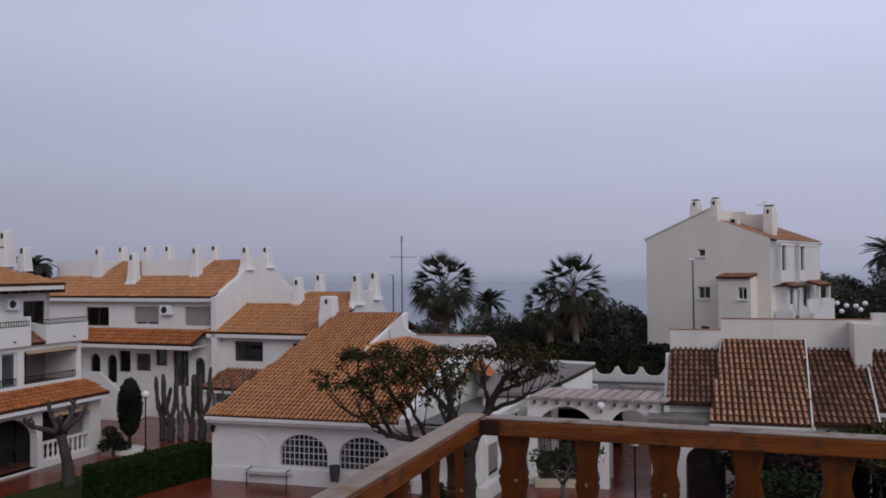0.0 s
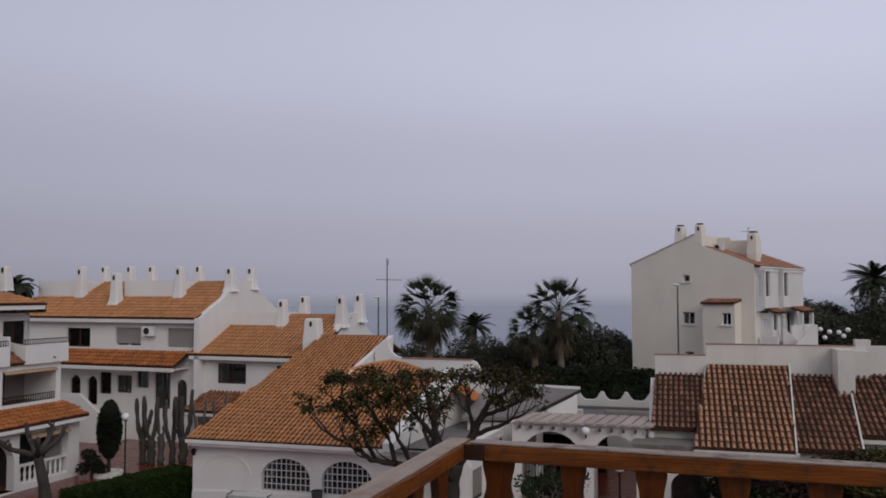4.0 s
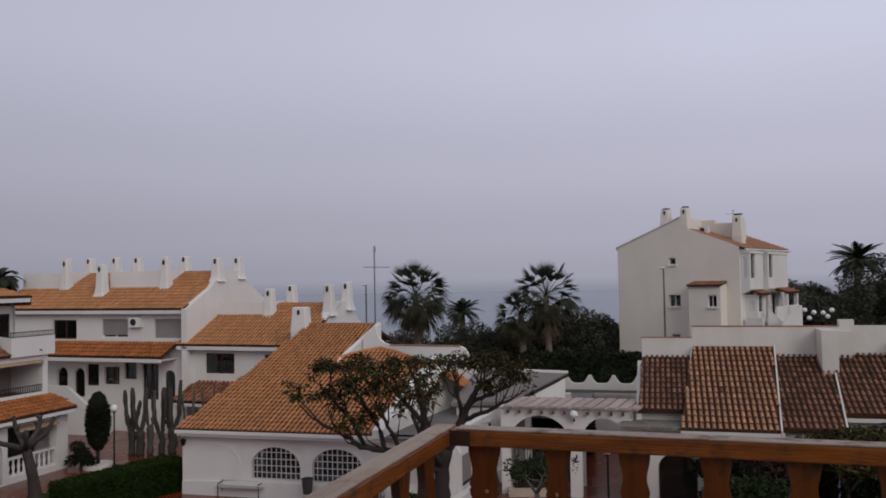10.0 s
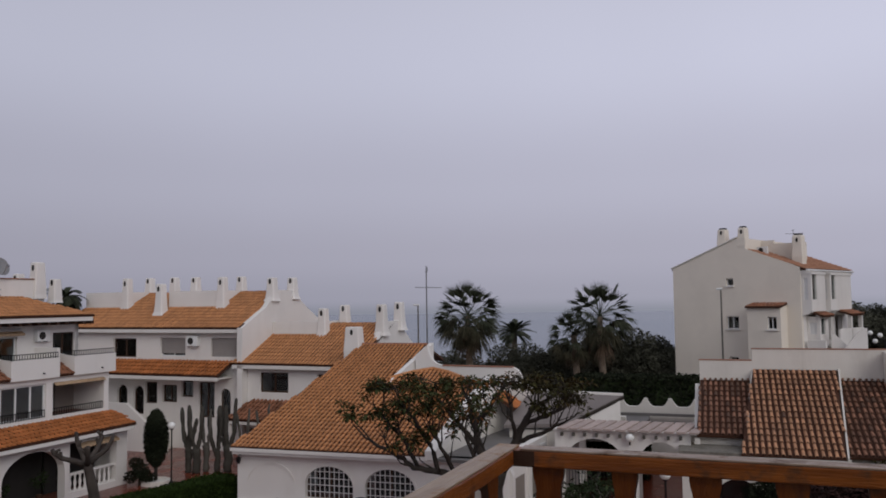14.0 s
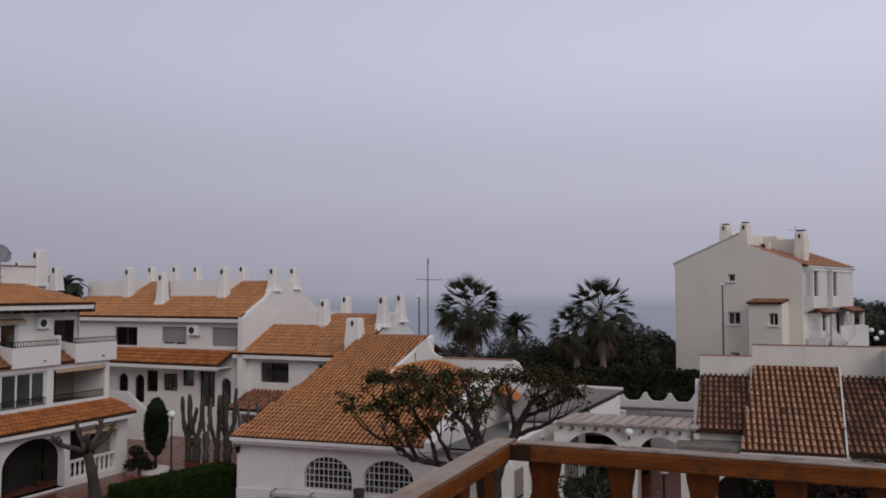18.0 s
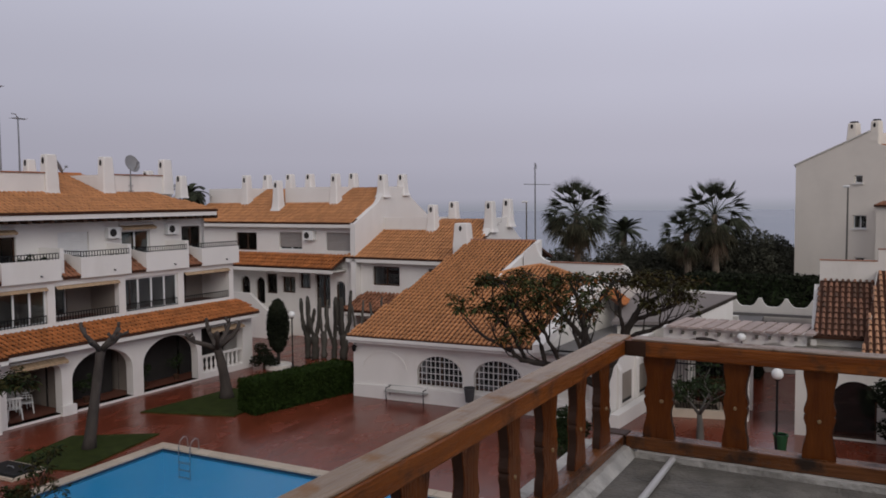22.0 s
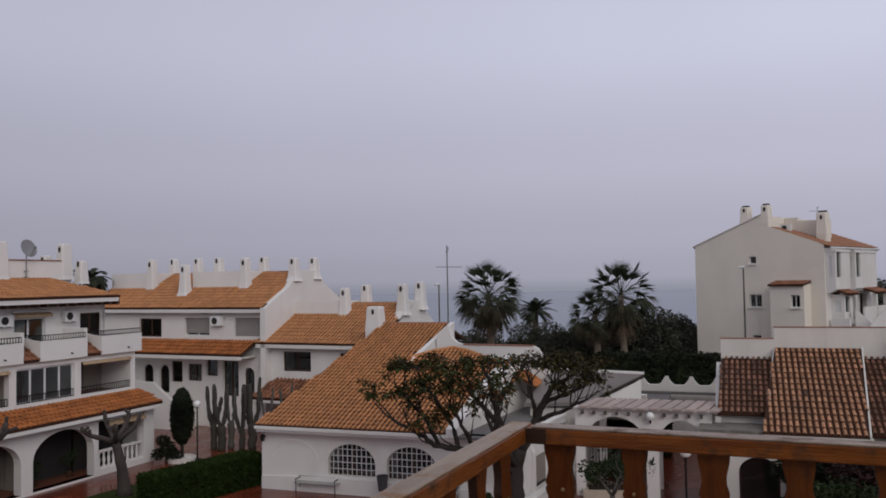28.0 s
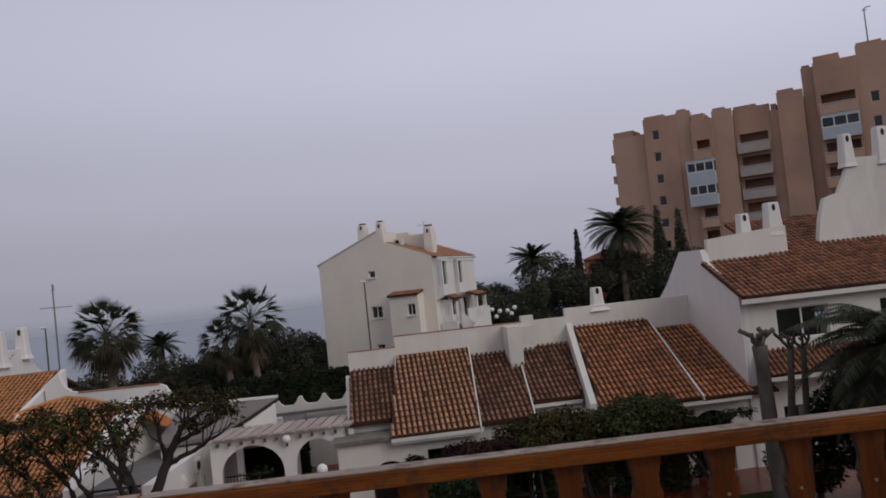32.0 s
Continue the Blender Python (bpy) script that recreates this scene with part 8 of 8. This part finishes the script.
ch0 = plastic_chair(ROW_L @ pose(-11.9, 0.9, 0.09, 0, 0, 150))
for x, y, rz in ((-11.1, 1.4, 60), (-11.6, 2.0, 200), (-15.4, 0.9, 100), (-14.6, 1.5, 20)):
    copy_thing(ch0, ROW_L @ pose(x, y, 0.09, 0, 0, rz))
tbl = thing("garden_table", ROW_L @ pose(-10.8, 2.2, 0.09), "white round plastic garden table in the arcade", "table")
part("tabletop", Shape().loft([[(r * math.cos(t), r * math.sin(t), z) for t in [2 * math.pi * j / 16 for j in range(16)]] for z, r in ((0.68, 0.45), (0.72, 0.46))]), PLASTIC, tbl)
for t in range(4):
    part("leg", Shape().tube([(0.3 * math.cos(t * 1.57), 0.3 * math.sin(t * 1.57), 0.68), (0.36 * math.cos(t * 1.57), 0.36 * math.sin(t * 1.57), 0)], 0.02, 6), PLASTIC, tbl)
fb = thing("birdbath", pose(-18.3, 21.2, 0), "pale stone pedestal birdbath on the paving", "birdbath")
part("pedestal", Shape().loft([[(r * math.cos(t), r * math.sin(t), z) for t in [2 * math.pi * j / 14 for j in range(14)]] for z, r in ((0, 0.2), (0.08, 0.2), (0.14, 0.11), (0.45, 0.09), (0.72, 0.14))]), STONE, fb, smooth=True)
part("bowl", Shape().loft([[(r * math.cos(t), r * math.sin(t), z) for t in [2 * math.pi * j / 18 for j in range(18)]] for z, r in ((0.72, 0.12), (0.78, 0.28), (0.86, 0.33), (0.86, 0.29), (0.8, 0.2))]), STONE, fb, smooth=True)
pit = thing("pump_cover", pose(-17.5, 22.2, 0, 0, 0, -17), "low dark pump cover in a stone frame beside the lawn", "pump cover")
part("cover", Shape().loft([[(-0.8 + e, -0.5 + e, z), (0.8 - e, -0.5 + e, z), (0.8 - e, 0.5 - e, z), (-0.8 + e, 0.5 - e, z)] for e, z in ((0, 0), (0, 0.1), (0.05, 0.14))]), IRON, pit)
part("frame", Shape().box(-0.9, 0.9, -0.6, -0.505, 0, 0.08).box(-0.9, 0.9, 0.505, 0.6, 0, 0.08).box(-0.9, -0.805, -0.505, 0.505, 0, 0.08).box(0.805, 0.9, -0.505, 0.505, 0, 0.08), STONE, pit)
part("handle", Shape().tube([(-0.15, 0, 0.14), (-0.12, 0, 0.19), (0.12, 0, 0.19), (0.15, 0, 0.14)], 0.015, 5), GREY_METAL, pit)
pl = thing("planter", pose(3.45, 31.4, 0, 0, 0, -4), "low pale stone planter with shrubs in the passage", "planter")
for a, b, c, d in ((0, 2.0, 0, 0.2), (0, 2.0, 1.3, 1.5), (0, 0.2, 0.2, 1.3), (1.8, 2.0, 0.2, 1.3)):
    part("kerb_stone", Shape().box(a, b, c, d, 0, 0.3), STONE, pl)
part("soil", Shape().box(0.2, 1.8, 0.2, 1.3, 0, 0.22), EARTH, pl)
part("shrub_foliage", leaf_cloud([(0.6, 0.7, 0.8), (1.2, 0.8, 1.0), (1.5, 0.6, 0.7)], [0.5, 0.5, 0.4], 900, 0.09, 301, 0.9), LEAF_DARK, pl, fix=False)
tree("garden_tree", pose(4.05, 27.9, 0), 310, 1.05, 0.8, 3, 0.15, LEAF_DARK, 650, 0.09, 0.45, "grey-stemmed shrub with dark sparse leaves", "shrub", bark=BARK_PALE)
shrub(pose(-0.35, 26.0, 0), [(0, 0, 0.5), (0.25, 0.1, 0.95), (-0.25, 0.1, 0.8), (0, 0.1, 1.3)], [0.6, 0.5, 0.5, 0.42], 4200, 0.07, 320, "rounded green shrub by the garden house wall", LEAF_DARK)
crooked_tree(pose(19.45, 23.44, 0), (
    (((0, 0, 0), (-0.3, 0, 0.6), (-0.75, 0.1, 1.3), (-1.0, 0.3, 2.0)), 0.11, 0.06, 5),
    (((0, 0, 0.05), (0.2, 0, 0.7), (0.4, 0, 1.6), (0.6, 0, 2.3)), 0.1, 0.06, 5),
    (((0.5, 0, 2.0), (0.8, 0.1, 2.4), (1.2, 0.1, 2.5)), 0.06, 0.04, 5)), 61, "small dark forked tree before the white row house wall", 2.9, 0.4, 3, 0.12,
    sides=((-9, -0.4, 6, 1.0, LEAF_GREEN, "green leaves"), (-0.4, 9, 12, 1.0, LEAF_DARK, "dense dark leaves")))
shrub(pose(-15.45, 38.0, 0), [(0, 0, 0.7), (-0.25, 0.1, 1.0), (0.2, -0.1, 0.45), (0.5, -0.25, 0.4), (-0.4, -0.1, 0.4)], [0.4, 0.34, 0.36, 0.35, 0.35], 1500, 0.08, 321, "small dark shrub beside the clipped cypress", LEAF_SHADE_BLACK)
shrub(pose(21.3, 20.6, 0), [(0, 0, 1.0), (0.8, -0.5, 1.6), (-0.8, 0.4, 1.4), (1.6, -0.9, 1.2), (0.2, -0.2, 2.2), (0.5, -0.4, 3.0), (1.3, -0.9, 2.9), (1.0, -0.7, 3.6), (1.9, -1.2, 3.4)], [0.9, 0.8, 0.8, 0.8, 0.7, 0.8, 0.9, 0.7, 0.7], 11000, 0.1, 330, "dense dark shrub beside the palm", LEAF_SHADE_BLACK)


def pot_plant(m, seed, label, spread=0.35, h=0.5):
    p = thing("pot_plant", m, label, "pot plant", "balcony plants")
    part("pot", Shape().loft([[(r * math.cos(t), r * math.sin(t), z) for t in [2 * math.pi * j / 12 for j in range(12)]] for z, r in ((0, 0.1), (0.22, 0.15), (0.25, 0.16), (0.25, 0.12), (0.2, 0.11))]), WOOD_DARK, p, "dark clay pot")
    part("foliage", leaf_cloud([(0, 0, 0.25 + h * 0.5), (spread * 0.4, 0, 0.25 + h * 0.8), (-spread * 0.5, 0.1, 0.25 + h * 0.6)], [spread * 0.7, spread * 0.5, spread * 0.5], 160, 0.08, seed, 0.9, shell=0.1), LEAF_DARK, p, fix=False)
    return p


for i, (x, y, z, sp, h) in enumerate(((-10.75, 1.5, 5.34, 0.4, 0.75), (-10.2, 1.4, 5.34, 0.3, 0.6), (-6.9, 1.45, 5.34, 0.3, 0.55), (-8.9, 0.75, 0.09, 0.45, 0.9), (-4.1, 0.8, 0.09, 0.5, 1.0), (-5.9, 0.8, 0.09, 0.4, 0.8))):
    pot_plant(ROW_L @ pose(x, y, z), 500 + i, "leafy green plant in a dark clay pot", sp, h)
vl = thing("villa", pose(46.0, 66.5, 0, 0, 0, -35), "pink villa half hidden behind palms and cypresses", "house")
part("wall", Shape().box(-3, 3, 0, 6, 0, 8.9), PINK, vl)
part("roof", Shape().extrude([(-3.3, -0.3, 8.9), (3.3, -0.3, 8.9), (0, -0.3, 10.0)], (0, 6.6, 0)), TILE_DARK, vl)
# passage wall panels on the garden house wing
for i in range(3):
    y0 = 0.4 + i * 1.9
    pn = part("wall_pilaster", Shape().extrude([(wx(y0) - 0.01, y0, 0), (wx(y0) + 0.12, y0, 0), (wx(y0) + 0.12, y0, 1.9 + 0.12 * i), (wx(y0) - 0.01, y0, 2.2 + 0.12 * i)], (0.03, 0.3, 0)), WHITE, hh)
    # Flat sheet on the wall: the recess's shade is in its colour.
    part("wall_recess", Shape().extrude([(wx(y0 + 0.5) + 0.004, y0 + 0.5, 0.55), (wx(y0 + 1.6) + 0.004, y0 + 1.6, 0.55), (wx(y0 + 1.6) + 0.004, y0 + 1.6, 1.7), (wx(y0 + 0.5) + 0.004, y0 + 0.5, 1.7)], (0.004, 0, 0)), INNER, hh)
for i in range(3):
    y0 = 0.4 + i * 1.9
    # Flat near-black strip; the shade of a gap put into the colour.
    part("slot_shade_strip", Shape().extrude([(wx(y0 + 0.55) + 0.009, y0 + 0.55, 0.56), (wx(y0 + 1.55) + 0.009, y0 + 1.55, 0.56), (wx(y0 + 1.55) + 0.009, y0 + 1.55, 0.68), (wx(y0 + 0.55) + 0.009, y0 + 0.55, 0.68)], (0.003, 0, 0)), DARK, hh, "dark strip drawn as the shaded slot of a recess")
part("ramp_wall", Shape().extrude([(11.2, -0.6, 0), (12.2, 6.0, 0), (12.2, 6.0, 0.55), (11.2, -0.6, 0.5)], (0.35, 0, 0)), WHITE, hh)

# iron gates in the archway and planting behind it
gt = thing("iron_gate", R0 @ pose(-4.3, 1.15, 0), "black iron gate standing in a white archway", "gate")
for z in (0.1, 1.95):
    part("gate_rail", Shape().box(0, 1.8, 0, 0.04, z, z + 0.05), IRON, gt)
for i in range(15):
    part("bar", Shape().tube([(0.06 + 0.12 * i, 0.02, 0.1), (0.06 + 0.12 * i, 0.02, 2.1)], 0.012, 5), IRON, gt)
hedge("hedge", R0 @ pose(-5.0, 8.6, 0), 3.1, 1.2, 2.5, 5000, 5, "dark clipped hedge behind the archway", LEAF_SHADE_BLACK, 0.12)
for i, (x, y, h, mat) in enumerate(((3.3, -0.9, 2.3, LEAF_SHADE_BLACK), (4.5, -0.8, 2.5, LEAF_RED), (5.7, -0.8, 2.6, LEAF_SHADE_BLACK), (6.9, -0.7, 2.6, LEAF_SHADE_BLACK), (8.1, -0.7, 2.7, LEAF_DARK), (9.3, -0.7, 2.6, LEAF), (10.5, -1.0, 2.5, LEAF_SHADE_BLACK), (11.7, -1.1, 2.4, LEAF), (12.7, -1.1, 2.4, LEAF_DARK))):
    rs = random.Random(400 + i)
    cs = [(rs.uniform(-0.7, 0.7), rs.uniform(-0.4, 0.4), h * rs.uniform(0.12, 0.92)) for _ in range(13)]
    shrub(R0 @ pose(x, y, 0), cs, [rs.uniform(0.35, 0.6) for _ in cs], 3600, 0.09, 400 + i, "dark climbing shrub before the row house wall", mat, group="climbing shrubs")

# ---- loose tiles of the pale roof slope nearest the terrace, each a piece of its own ----
def roof_pieces(parent, xa, xb, xc, xd, y0, z0, y1, z1, pitch, course, mat, rows, seed, rise=0.36):
    """Barrel tiles on a lean-to's lower courses as separate pieces."""
    rq = random.Random(seed)
    tv, tf = tile_verts(pitch * (0.6 if rise > 0.35 else 0.66), course * 1.12, pitch * rise, 0.065 if course > 0.37 else 0.045)
    me = Shape().add(tv, tf).mesh("roof_tile", mat)
    aged = Shape().add(tv, tf).mesh("roof_tile", TILE_BLACK)
    share = 0.0 if mat == TILE_EAVE else 0.02 if mat == TILE_PIECE else 0.08 if mat == TILE_WARM else 0.5
    ew = Vector((0, y1 - y0, z1 - z0))
    ln = ew.length
    ang = math.degrees(math.atan2(z1 - z0, y1 - y0))
    cols = int((xd - xa) / pitch) + 1
    for r in range(rows):
        w = r * course - 0.03
        f = max(w + course / 2, 0.02) / ln
        if f > 1:
            continue
        for c in range(cols):
            u = xa + (c + 0.5) * pitch
            if not xa + (xc - xa) * f < u < xb + (xd - xb) * f:
                continue
            p = Vector((u, y0, z0)) + ew.normalized() * w
            ob = new("roof_tile", aged if rq.random() < share * f * f else me)
            ob.parent = parent
            ob.matrix_basis = pose(p.x + rq.uniform(-0.006, 0.006), p.y, p.z + 0.006, ang, 0, rq.uniform(-1.2, 1.2))


for args in LOOSE:
    roof_pieces(*args)
roof_pieces(main_roof, -0.02, 8.25, 1.15, 8.95, -0.5, 2.66, 10.0, 6.146, 0.205, 0.34, TILE_EAVE, 7, 9, 0.36)
